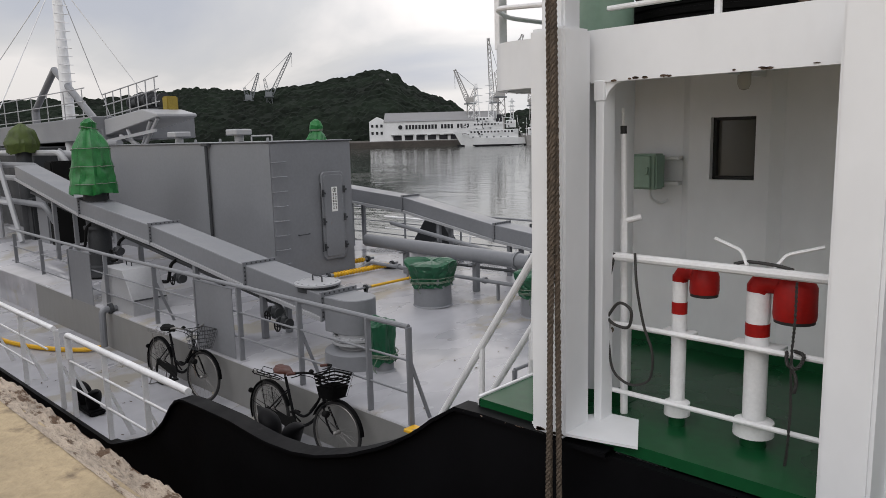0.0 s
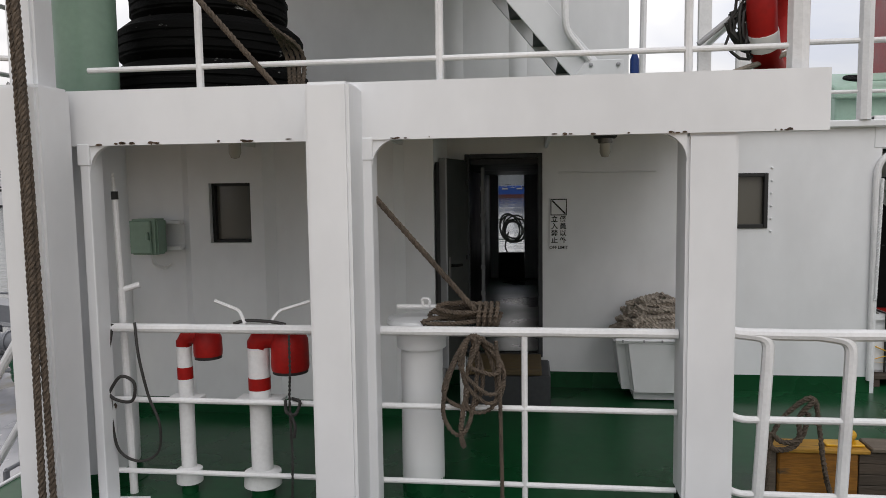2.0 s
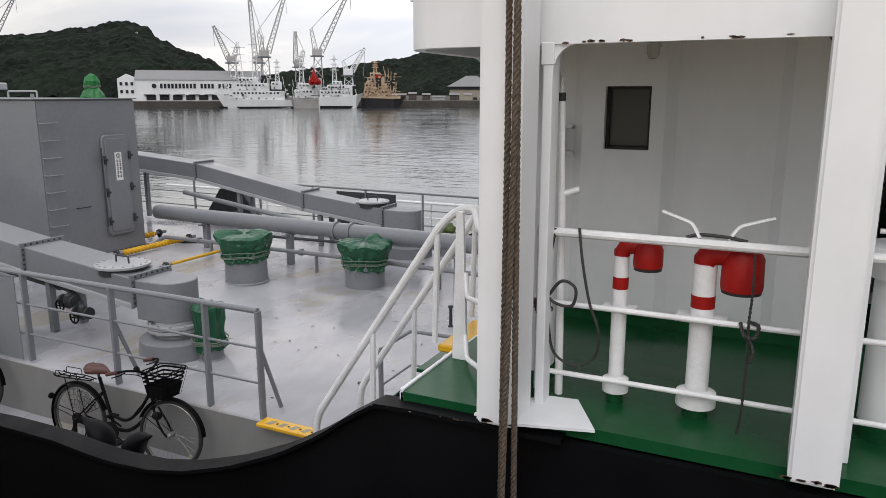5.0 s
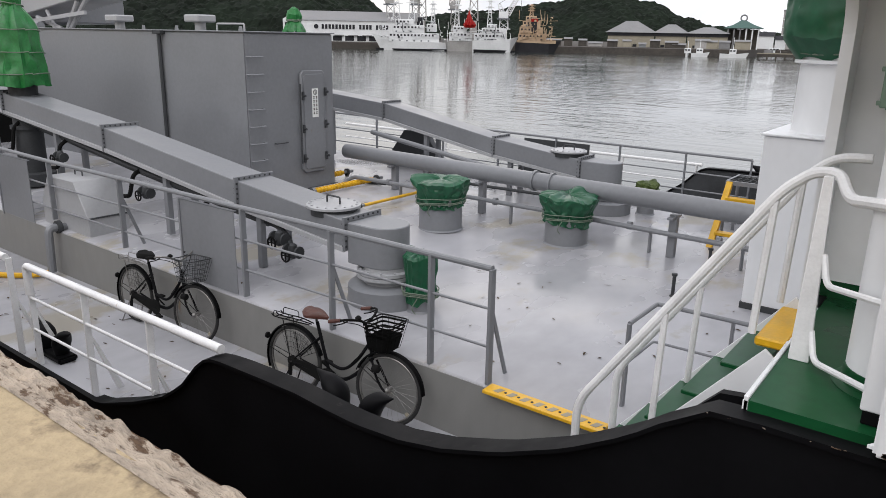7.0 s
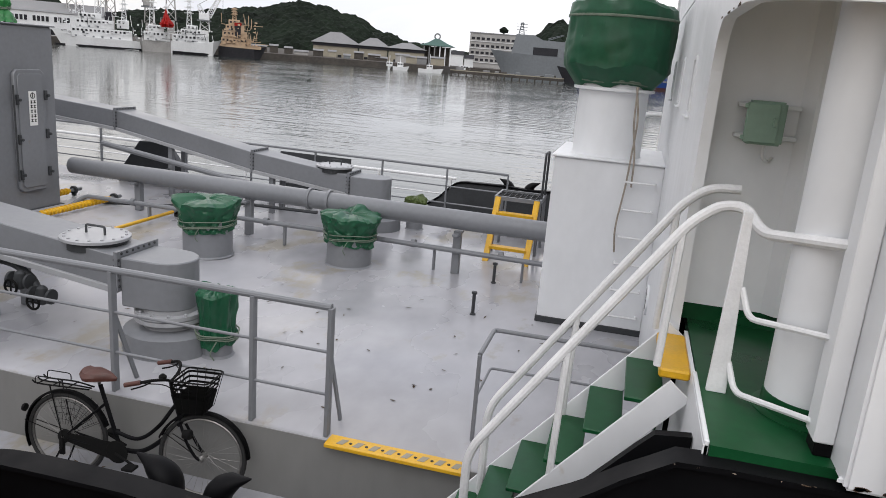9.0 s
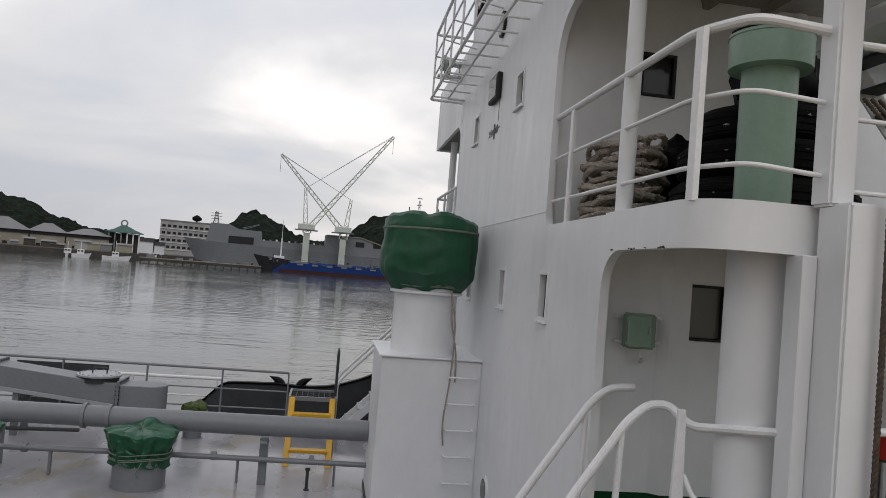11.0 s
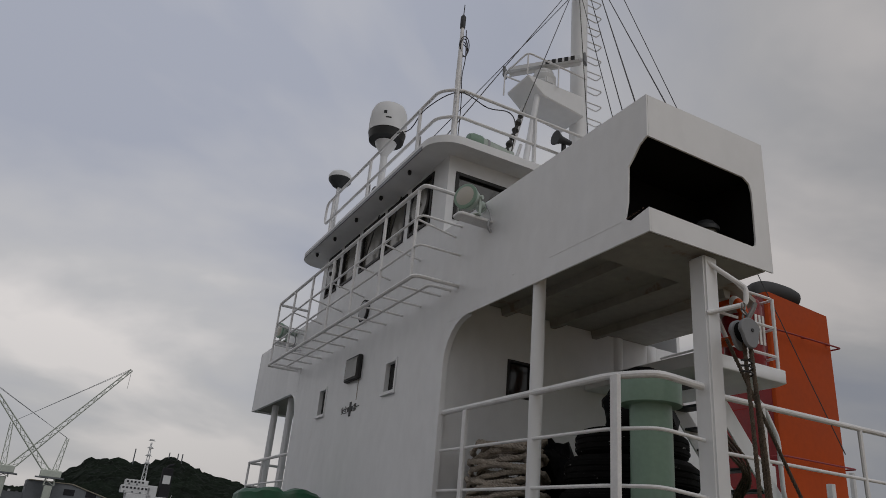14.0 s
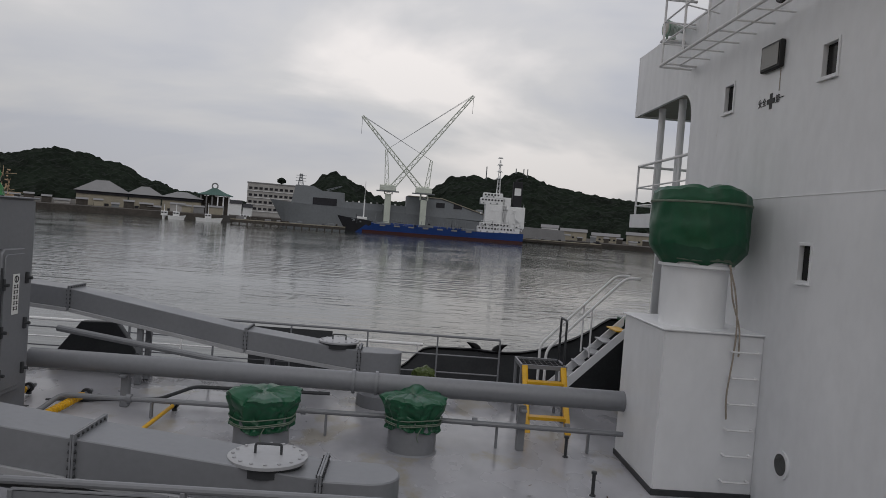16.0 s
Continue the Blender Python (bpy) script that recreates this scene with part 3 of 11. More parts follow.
bm = B()
fillet(bm, 5.47, 3.05, -1, -1, 0.26, XF, XF + 0.06)
fillet(bm, 6.86, 5.10, -1, -1, 0.42, XF, XF + 0.06)
fillet(bm, 6.86, 3.29, -1, 1, 0.08, XF, XF + 0.06)
fillet(bm, 11.7, 5.10, 1, -1, 0.42, XF, XF + 0.06)
fillet(bm, 11.7, 3.29, 1, 1, 0.08, XF, XF + 0.06)
solid("opening_corners", bm, WHITE, "white rounded corner plates of the side openings", "trim", kind="structure")

# deckhouse side walls, lower storey
bm = B()
flat_hole(bm, "y", 5.69, 0.05, XF + 0.06, 1.18, PZ + 0.1, 3.21, [(-0.25, 0.01, 2.50, 2.87)])
solid("wall_side_forward", bm, WHITE, "white painted steel side wall with a small window", "wall", kind="structure")
bm = B()
flat_hole(bm, "y", 6.48, 0.05, 1.23, 4.22, PZ + 0.12, 3.21, [(1.395, 1.90, 1.58, 3.04), (3.21, 3.505, 2.53, 2.885)])
solid("wall_side_aft", bm, WHITE, "white painted steel side wall with a doorway", "wall", kind="structure")
bm = B()
box(bm, (1.18, 5.69, PZ + 0.1), (1.23, 6.53, 3.21))
solid("wall_return", bm, WHITE, "white recess wall beside the doorway", "wall", kind="structure")
for lo, hi in (((XF + 0.06, 5.686, PZ), (1.18, 5.735, PZ + 0.1)), ((1.18, 5.686, PZ), (1.232, 6.53, PZ + 0.1)), ((1.232, 6.476, PZ), (4.25, 6.53, PZ + 0.12))):
    bm = B(); box(bm, lo, hi)
    solid("baseboard", bm, GREEN_DECK, "dark green painted coaming at the wall's foot", "trim", kind="structure")
# pressed panel round the window, with sloping flanks
bm = B()
prism(bm, [(-0.47, 5.689), (-0.405, 5.635), (-0.262, 5.635), (-0.262, 5.689)], "z", PZ + 0.1, 3.21)
prism(bm, [(0.022, 5.689), (0.022, 5.635), (0.11, 5.635), (0.175, 5.689)], "z", PZ + 0.1, 3.21)
box(bm, (-0.262, 5.635, PZ + 0.1), (0.022, 5.689, 2.488)); box(bm, (-0.262, 5.635, 2.882), (0.022, 5.689, 3.21))
solid("wall_panel", bm, WHITE, "pressed panel of the white wall with sloping flanks", "trim", kind="structure")
bm = B(); prism(bm, [(0.75, 5.689), (0.81, 5.64), (0.98, 5.64), (1.04, 5.689)], "z", PZ + 0.1, 3.21)
solid("wall_rib", bm, WHITE, "pressed vertical rib in the white wall", "trim", kind="structure")
# far side of the lower house and its inner corridor
bm = B()
flat_hole(bm, "y", 12.9, 0.05, XF + 0.06, 12, PZ, 3.21, [(1.30, 1.72, 1.52, 3.0)])
solid("wall_side_port", bm, WHITE, "far side wall with an open door", "wall", kind="structure")
# corridor gloom is put into the dark grey of its walls and ceiling
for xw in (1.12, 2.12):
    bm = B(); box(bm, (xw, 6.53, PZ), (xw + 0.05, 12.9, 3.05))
    solid("corridor_wall", bm, GREY_DARK, "corridor wall in dark grey for the unlit inside", "wall", kind="structure")
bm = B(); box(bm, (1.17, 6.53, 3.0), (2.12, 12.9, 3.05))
solid("corridor_ceiling", bm, GREY_DARK, "corridor ceiling in dark grey for the unlit inside", "ceiling", kind="structure")
# dark lower half-door at the corridor's far end is part of the setting
# aft alcove walls
bm = B(); box(bm, (4.22, 6.48, PZ), (4.28, 8.4, 3.29))
solid("alcove_wall_forward", bm, WHITE, "white wall of the aft alcove", "wall", kind="structure")
bm = B(); box(bm, (4.28, 8.4, PZ), (12, 8.46, 3.05))
solid("alcove_wall_back", bm, WHITE, "white back wall of the aft alcove", "wall", kind="structure")

# second deck: slab, side beam and edge
bm = B()
CR = 0.30
def round_corner(inset):
    """Plan of the deck's rounded forward corner, set in from its outer edge."""
    return [(XF + CR - (CR - inset) * math.cos(k * math.pi / 20), 4.19 + CR - (CR - inset) * math.sin(k * math.pi / 20)) for k in range(11)]


prism(bm, round_corner(0.061) + [(3.02, 4.251), (3.02, 14.3), (XF + 0.061, 14.3)], "z", SLAB0 + 0.16, SLAB1)
box(bm, (XF, 12.4, SLAB0), (XF + 0.061, 14.3, SLAB1))
box(bm, (3.02, 6.43, SLAB0 + 0.16), (14, 13.3, SLAB1 - 0.03), 0.008)
solid("second_deck_slab", bm, WHITE, "white painted steel deck slab", "deck", kind="structure")
bm = B()
box(bm, (XF + CR, 4.19, SLAB0), (3.062, 4.23, SLAB1 + 0.01))
box(bm, (XF, 4.19 + CR, SLAB0), (XF + 0.06, 5.468, SLAB1 + 0.01))
outer, inner = round_corner(0.0), round_corner(0.06)
prism(bm, outer + inner[::-1], "z", SLAB0, SLAB1 + 0.01)
solid("deck_edge_beam", bm, WHITE, "deep white edge beam under the second deck with chipped paint", "beam", kind="structure")
for x0 in (0.05, 1.02, 1.95):
    bm = B(); box(bm, (x0, 4.23, SLAB0 + 0.06), (x0 + 0.02, 5.69 if x0 < 1.1 else 6.48, SLAB0 + 0.16))
    solid("deck_beam", bm, WHITE, "white beam under the second deck", "beam", kind="structure")
# aft opening strip over the alcove
bm = B(); box(bm, (4.22, 6.476, 3.06), (12, 6.53, 3.29), 0.01)
solid("alcove_lintel", bm, WHITE, "white lintel over the aft alcove", "wall", kind="structure")

# house on the second deck
bm = B()
flat_hole(bm, "y", 6.88, 0.05, XF + 0.06, 2.6, 3.29, CEIL, [(-0.21, 0.075, 4.52, 4.865)])
solid("wall_upper_side", bm, WHITE, "white side wall on the second deck with a small window", "wall", kind="structure")
bm = B(); box(bm, (2.55, 6.93, 3.29), (2.6, 11.7, 5.1))
solid("wall_upper_aft", bm, WHITE, "white aft wall on the second deck", "wall", kind="structure")
bm = B(); box(bm, (XF + 0.06, 11.63, 3.29), (2.6, 11.68, 5.1))
solid("wall_upper_port", bm, WHITE, "white far side wall on the second deck", "wall", kind="structure")
for x0 in (1.25, 1.75):
    bm = B(); prism(bm, [(x0 - 0.07, 6.88), (x0 - 0.03, 6.855), (x0 + 0.03, 6.855), (x0 + 0.07, 6.88)], "z", 3.29, CEIL)
    solid("wall_rib", bm, WHITE, "pressed vertical rib in the white wall", "trim", kind="structure")

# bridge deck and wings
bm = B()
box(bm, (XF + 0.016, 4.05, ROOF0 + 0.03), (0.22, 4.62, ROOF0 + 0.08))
solid("wing_end_plate", bm, SOFFIT, "stained, shade-toned white plate under the end of the bridge wing", "deck", kind="structure")
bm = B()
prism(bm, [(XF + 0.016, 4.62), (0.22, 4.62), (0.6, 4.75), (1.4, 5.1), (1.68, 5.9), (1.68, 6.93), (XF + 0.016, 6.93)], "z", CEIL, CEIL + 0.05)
solid("wing_ceiling", bm, SOFFIT, "stained, shade-toned white ceiling under the bridge wing", "ceiling", kind="structure")
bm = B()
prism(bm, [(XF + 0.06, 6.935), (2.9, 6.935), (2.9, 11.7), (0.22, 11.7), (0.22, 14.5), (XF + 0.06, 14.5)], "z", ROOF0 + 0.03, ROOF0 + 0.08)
solid("bridge_deck", bm, SOFFIT, "shade-toned white underside of the bridge deck with stiffeners", "deck", kind="structure")
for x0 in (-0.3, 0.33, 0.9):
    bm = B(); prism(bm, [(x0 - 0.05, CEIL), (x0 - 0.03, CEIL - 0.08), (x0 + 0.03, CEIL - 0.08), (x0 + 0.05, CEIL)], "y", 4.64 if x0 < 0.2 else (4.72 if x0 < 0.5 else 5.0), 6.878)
    solid("bridge_deck_beam", bm, SOFFIT, "shade-toned white beam under the bridge wing", "beam", kind="structure")
# starboard wing bulwark, its outer corner cut open for the side light
WY = 3.98
bm = B()
# both faces are C-shaped plates, so that the cut runs round the corner
prism(bm, [(WY, ROOF0), (6.86, ROOF0), (6.86, ROOF1), (WY, ROOF1), (WY, 5.85), (4.06, 5.81), (4.12, 5.74), (4.18, 5.68), (4.19, 5.4), (4.22, 5.27), (4.16, 5.24), (4.08, 5.26), (WY, 5.28)], "x", XF - 0.002, XF + 0.012)
prism(bm, [(XF + 0.014, ROOF0), (0.22, ROOF0), (0.22, ROOF1), (XF + 0.014, ROOF1), (XF + 0.014, 5.85), (-0.02, 5.83), (0.04, 5.79), (0.06, 5.72), (0.06, 5.34), (0.05, 5.28), (0.02, 5.26), (XF + 0.014, 5.28)], "y", WY, WY + 0.014)
box(bm, (0.17, WY + 0.016, ROOF0 + 0.085), (0.22, 4.618, ROOF1)); box(bm, (0.17, 4.618, CEIL + 0.052), (0.22, 6.9, ROOF1))
for y0, y1, z in ((4.26, 5.13, 5.262), (5.6, 5.68, 5.27), (6.0, 6.03, 5.27)):
    box(bm, (XF - 0.004, y0, z), (XF - 0.001, y1, z + 0.006))
solid("bridge_wing_bulwark", bm, WHITE, "white plated bulwark of the bridge wing", "bulwark", kind="structure")
bm = B()
flat_hole(bm, "x", XF - 0.002, 0.05, 11.7, 14.5, ROOF0, ROOF1, [])
box(bm, (XF + 0.05, 14.45, ROOF0), (0.22, 14.5, ROOF1)); box(bm, (0.17, 11.7, ROOF0), (0.22, 14.45, ROOF1))
solid("bridge_wing_bulwark_port", bm, WHITE, "white plated bulwark of the far bridge wing", "bulwark", kind="structure")
for lo, hi in (((XF + 0.014, 4.55, ROOF0 + 0.08), (0.168, 4.6, ROOF1 - 0.02)), ((0.12, WY + 0.018, ROOF0 + 0.08), (0.166, 4.55, ROOF1 - 0.02)),
               ((XF + 0.014, WY + 0.018, 5.2), (0.12, 4.55, 5.235)), ((XF + 0.014, WY + 0.018, 5.87), (0.12, 4.55, 5.9))):
    bm = B(); box(bm, lo, hi)
    solid("side_light_screen", bm, BLACK_MATT, "matt black screen plate of the side light", "screen", kind="structure")
# deck sheet out of view; its dark green keeps bounced light low under the wing
bm = B(); prism(bm, round_corner(0.075) + [(3.0, 4.265), (3.0, 14.25), (XF + 0.075, 14.25)], "z", SLAB1, SLAB1 + 0.004)
solid("second_deck", bm, GREEN_DECK, "unseen dark green deck sheet that lowers bounced light", "deck", kind="structure")

# wheelhouse
WIN = [(10.58, 11.03), (9.85, 10.36), (8.95, 9.62), (8.25, 8.78), (7.52, 8.04)]
bm = B()
flat_hole(bm, "x", XF, 0.06, 7.12, 11.3, 6.2, 7.17, [(a, b, 6.48, 7.08) for a, b in WIN])
flat_hole(bm, "y", 7.12, 0.05, XF + 0.06, 2.4, 6.2, 7.17, [(-0.86, -0.08, 6.42, 6.95)])
box(bm, (XF + 0.06, 11.25, 6.2), (2.4, 11.3, 7.17)); box(bm, (2.4, 7.12, 5.2), (2.45, 11.3, 7.17))
solid("wheelhouse_wall", bm, WHITE, "white wheelhouse wall with a row of windows", "wall", kind="structure")
bm = B()
RT = 7.29          # top of the wheelhouse roof
def roof_plan(inset, r=0.34):
    """Plan of the roof with rounded forward corners."""
    xa, ya, yb = -1.31 + inset, 6.84 + inset, 11.74 - inset
    near = [(xa + r - r * math.cos(w), ya + r - r * math.sin(w)) for w in [math.pi / 2 * k / 8 for k in range(9)]]
    far = [(xa + r - r * math.sin(w), yb - r + r * math.cos(w)) for w in [math.pi / 2 * k / 8 for k in range(9)]]
    return near + [(2.7, ya), (2.7, yb)] + far


prism(bm, roof_plan(0.0), "z", RT - 0.12, RT - 0.035); prism(bm, roof_plan(0.015), "z", RT - 0.035, RT - 0.012); prism(bm, roof_plan(0.05), "z", RT - 0.012, RT)
solid("wheelhouse_roof", bm, WHITE, "white wheelhouse roof with rounded overhanging corners", "roof", kind="structure")
bm = B()
box(bm, (-1.318, 7.2, RT - 0.135), (-1.304, 11.38, RT - 0.085), 0.003)
solid("roof_lip", bm, GREY, "weathered grey drip lip along the roof's front edge", "trim", kind="structure")
for y in (7.75, 8.6, 9.45, 10.3, 11.1):
    dk = thing("deck_lamp", (-1.2, y, RT - 0.12), "small dark lamp under the roof edge", "lamp", "roof edge lamps")
    b = B(); lathe(b, [(0.022, RT - 0.121), (0.026, RT - 0.15), (0.016, RT - 0.175)], (-1.2, y, 0), 10); part("bulb_housing", b, INK, dk)
# dark sheets inside stand in for the unlit rooms behind the windows
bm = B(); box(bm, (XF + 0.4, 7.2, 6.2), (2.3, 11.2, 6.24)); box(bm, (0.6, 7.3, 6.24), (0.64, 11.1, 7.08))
solid("wheelhouse_inside", bm, GREY_DARK, "dark sheets standing in for the unlit wheelhouse", "floor", kind="structure")
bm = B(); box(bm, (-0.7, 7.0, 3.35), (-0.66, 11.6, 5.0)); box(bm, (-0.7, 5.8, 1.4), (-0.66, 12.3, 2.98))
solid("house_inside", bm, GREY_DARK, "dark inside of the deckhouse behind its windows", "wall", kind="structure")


# ---------------------------------------------------------------- windows and doors
def window(name, axis, at, u0, u1, v0, v1, label, pane=PANE, depth=0.03, rim=0.025, framemat=INK, hood=True):
    """A steel window: a frame round the hole and a pane set back in it. 'x' faces -x, 'y' faces -y."""
    c = {"x": (at, (u0 + u1) / 2, v0), "y": ((u0 + u1) / 2, at, v0)}[axis]
    w = thing(name, c, label, "window", kind="structure")
    def slab(lo_u, hi_u, lo_v, hi_v, a, b):
        t = B()
        if axis == "x":
            box(t, (a, lo_u, lo_v), (b, hi_u, hi_v), 0.003)
        else:
            box(t, (lo_u, a, lo_v), (hi_u, b, hi_v), 0.003)
        return t
    f = B()
    for q in ((u0 - rim, u0 + 0.008, v0 - rim, v1 + rim), (u1 - 0.008, u1 + rim, v0 - rim, v1 + rim), (u0 + 0.008, u1 - 0.008, v0 - rim, v0 + 0.008), (u0 + 0.008, u1 - 0.008, v1 - 0.008, v1 + rim)):
        add(f, slab(*q, at - 0.012, at + depth))
    part("window_frame", f, framemat, w)
    part("pane", slab(u0 + 0.004, u1 - 0.004, v0 + 0.004, v1 - 0.004, at + depth, at + depth + 0.012), pane, w)
    return w


k = 1
for u0, u1, v0, v1 in small:
    w = window("window_%d" % k, "x", XF, u0, u1, v0, v1, "narrow dark window with a white steel rim in the front wall", framemat=WHITE, pane=PANE_DARK, depth=0.045)
    s = B(); box(s, (XF - 0.035, u0 - 0.03, v0 - 0.04), (XF + 0.0, u1 + 0.03, v0 - 0.024), 0.003)
    part("window_sill", s, WHITE, w)
    k += 1
for a, b in WIN:
    w = window("window_%d" % k, "x", XF, a, b, 6.48, 7.08, "dark-framed wheelhouse window under the roof", pane=PANE_GREY, rim=0.035); k += 1
    if a in (7.52, 10.58):
        # round clear-view screen with its motor in the middle
        c = (XF - 0.002, (a + b) / 2, 6.78)
        t = B(); lathe(t, [(0.235, 0.02), (0.235, -0.02), (0.205, -0.022)], c, 32, axis="x"); part("screen_rim", t, INK, w)
        t = B(); lathe(t, [(0.205, -0.018), (0.2, -0.026), (0.03, -0.028)], c, 32, axis="x"); part("screen_disc", t, PANE_GREY, w)
        t = B(); lathe(t, [(0.035, -0.028), (0.035, -0.05), (0.015, -0.06)], c, 14, axis="x"); part("motor", t, INK, w)
    elif a in (8.95, 8.25):
        t = tube(B(), [(XF - 0.03, a + 0.1, 7.12), (XF - 0.045, a + 0.13, 7.02), (XF - 0.035, (a + b) / 2 + 0.1, 6.56)], 0.009, 6); tube(t, [(XF - 0.035, (a + b) / 2 + 0.09, 6.52), (XF - 0.035, (a + b) / 2 + 0.12, 6.86)], 0.007, 6)
        part("wiper", t, INK, w)
window("window_%d" % k, "y", 7.12, -0.86, -0.08, 6.42, 6.95, "dark-framed wheelhouse side window", rim=0.035); k += 1
window("window_%d" % k, "y", 5.69, -0.25, 0.01, 2.50, 2.87, "small black-framed window with a dusty pane", pane=PANE_GREY, rim=0.02); k += 1
window("window_%d" % k, "y", 6.88, -0.21, 0.075, 4.52, 4.865, "small black-framed window on the second deck", rim=0.02); k += 1
w = window("window_%d" % k, "y", 6.48, 3.21, 3.505, 2.53, 2.885, "small window with a bolted black frame", pane=PANE_GREY, rim=0.02); k += 1
for z in [2.49 + 0.09 * j for j in range(6)]:
    t = B(); lathe(t, [(0.008, 0), (0.008, 0.006), (0.004, 0.009)], (3.55, 6.478, z), 6, axis="y")
    bmesh.ops.scale(t, verts=t.verts, vec=(1, -1, 1), space=Matrix.Translation((0, -6.478, 0)))
    bmesh.ops.reverse_faces(t, faces=t.faces)
    part("bolt", t, WHITE, w)

# open steel door beside the doorway
door = thing("door_1", (1.395, 6.48, 1.55), "grey weathertight steel door standing open beside the dark doorway", "door", kind="structure")
f = B()
for lo, hi in (((1.36, 6.455, 1.55), (1.395, 6.535, 3.075)), ((1.90, 6.455, 1.55), (1.934, 6.535, 3.075)), ((1.395, 6.455, 3.04), (1.90, 6.535, 3.075)), ((1.395, 6.455, 1.53), (1.90, 6.535, 1.58))):
    box(f, lo, hi, 0.004)
part("door_frame", f, GREY_DARK, door)
DOOR_GREY = mat("dark_grey_green_door_paint", (0.055, 0.060, 0.056), 0.5, dark=0.75, big=2, fine=30, bump=0.02)
# the leaf swings out towards the deck's edge, a little off square
swing = Matrix.Translation((1.385, 6.45, 0)) @ Matrix.Rotation(radians(-9.5), 4, "Z")
def swung(bm):
    bmesh.ops.transform(bm, matrix=swing, verts=bm.verts)
    return bm


t = B(); box(t, (-0.045, -0.565, 1.60), (0.0, -0.006, 3.03), 0.012, 2)
leaf = part("door_leaf", swung(t), DOOR_GREY, door, "dark grey-green steel leaf")
t = B(); box(t, (-0.05, -0.585, 1.60), (0.004, -0.567, 3.03), 0.006); part("edge_strip", swung(t), GREY_LIGHT, leaf, "pale worn edge strip")
t = B(); box(t, (0.002, -0.54, 2.20), (0.007, -0.50, 2.36), 0.002); part("lock_plate", swung(t), STEEL_BARE, leaf)
t = B(); tube(t, [(0.002, -0.49, 2.30), (0.05, -0.49, 2.30), (0.055, -0.40, 2.295)], 0.010); part("handle", swung(t), BLACK_MATT, leaf)
for z in (1.8, 2.3, 2.85):
    t = B(); box(t, (0.002, -0.09, z), (0.02, -0.02, z + 0.035), 0.004); part("clip", swung(t), GREY_DARK, leaf)
t = B(); box(t, (1.47, 6.60, 1.62), (1.495, 6.66, 2.98), 0.004)
for k in range(6):
    box(t, (1.465, 6.59, 1.8 + 0.2 * k), (1.50, 6.60, 1.83 + 0.2 * k), 0.002)
part("inner_guide", t, GREY, door)
# near-black plate added to make the return wall beside the leaf dark
t = B()
q = [(5.72 + 0.06 * (1 - math.cos(w)), 3.0 - 0.06 * (1 - math.sin(w))) for w in [math.pi / 2 * k / 4 for k in range(5)]]
prism(t, q + [(6.3, 3.0), (6.3, 1.58), (5.78, 1.58), (5.738, 1.598), (5.72, 1.64)], "x", 1.232, 1.245)
part("storm_plate", t, INK, door, "near-black round-cornered plate added as the dark zone beside the door")
t = B(); box(t, (1.30, 12.86, PZ), (1.72, 12.895, 1.75), 0.006)
part("far_half_door", t, GREY_DARK, door)

# notice beside the doorway
sign = thing("warning_sign", (2.05, 6.476, 2.36), "white no-entry notice with black lettering beside the doorway", "sign")
t = B(); box(t, (1.985, 6.473, 2.355), (2.12, 6.4775, 2.745), 0.001)
part("plate", t, WHITE, sign)
t = B()
for lo, hi in (((1.993, 2.615), (2.0, 2.737)), ((2.105, 2.615), (2.112, 2.737)), ((2.0, 2.73), (2.105, 2.737)), ((2.0, 2.615), (2.105, 2.622))):
    box(t, (lo[0], 6.4705, lo[1]), (hi[0], 6.4728, hi[1]))
prism(t, [(2.0, 2.722), (2.008, 2.73), (2.105, 2.632), (2.098, 2.623)], "y", 6.4705, 6.4728)
part("symbol", t, INK, sign)
for text, cx, top, step, size in (("立入禁止", 2.022, 2.585, 0.052, 0.05), ("係員以外", 2.084, 2.585, 0.052, 0.05)):
    for j, ch in enumerate(text):
        t = lettering(ch, size)
        bmesh.ops.transform(t, matrix=Matrix.Translation((cx, 6.4715, top - j * step)) @ Matrix.Rotation(radians(90), 4, "X"), verts=t.verts)
        part("letter", t, INK, sign)
t = lettering("OFF LIMIT", 0.031)
bmesh.ops.transform(t, matrix=Matrix.Translation((2.053, 6.4715, 2.377)) @ Matrix.Rotation(radians(90), 4, "X"), verts=t.verts)
part("letter", t, INK, sign)

# ---- flaking paint along the lower edges of beams and posts
def flakes(name, line, n, seed, face, m, label, size=0.02):
    """Thin curled flakes along an edge; face is the outward direction."""
    rr = random.Random(seed)
    a, c = Vector(line[0]), Vector(line[1])
    out = Vector(face)
    b = B()
    along = (c - a).normalized()
    up = out.cross(along).normalized()
    k = 0
    while k < n:
        f = rr.random()
        for q in range(rr.randint(1, 5)):
            f2 = f + rr.uniform(-0.03, 0.03)
            if not 0 <= f2 <= 1:
                continue
            o = a + (c - a) * f2 + up * rr.uniform(-0.4, 1.0) * size * 0.5 + out * 0.0015
            w, h = rr.uniform(0.3, 1.8) * size, rr.uniform(0.2, 0.7) * size
            pts = [o + along * w * cx * rr.uniform(0.6, 1) + up * h * cy * rr.uniform(0.6, 1) for cx, cy in ((-1, -0.6), (-0.3, -1), (0.8, -0.7), (1, 0.4), (0.1, 1), (-0.8, 0.6))]
            lo = [b.verts.new(p) for p in pts]; hi = [b.verts.new(p + out * 0.0025) for p in pts]
            b.faces.new(hi)
            for e in range(6):
                b.faces.new((lo[e], lo[(e + 1) % 6], hi[(e + 1) % 6], hi[e]))
            k += 1
    bmesh.ops.recalc_face_normals(b, faces=b.faces[:])
    solid(name, b, m, label, "paint flakes", kind="stuff")


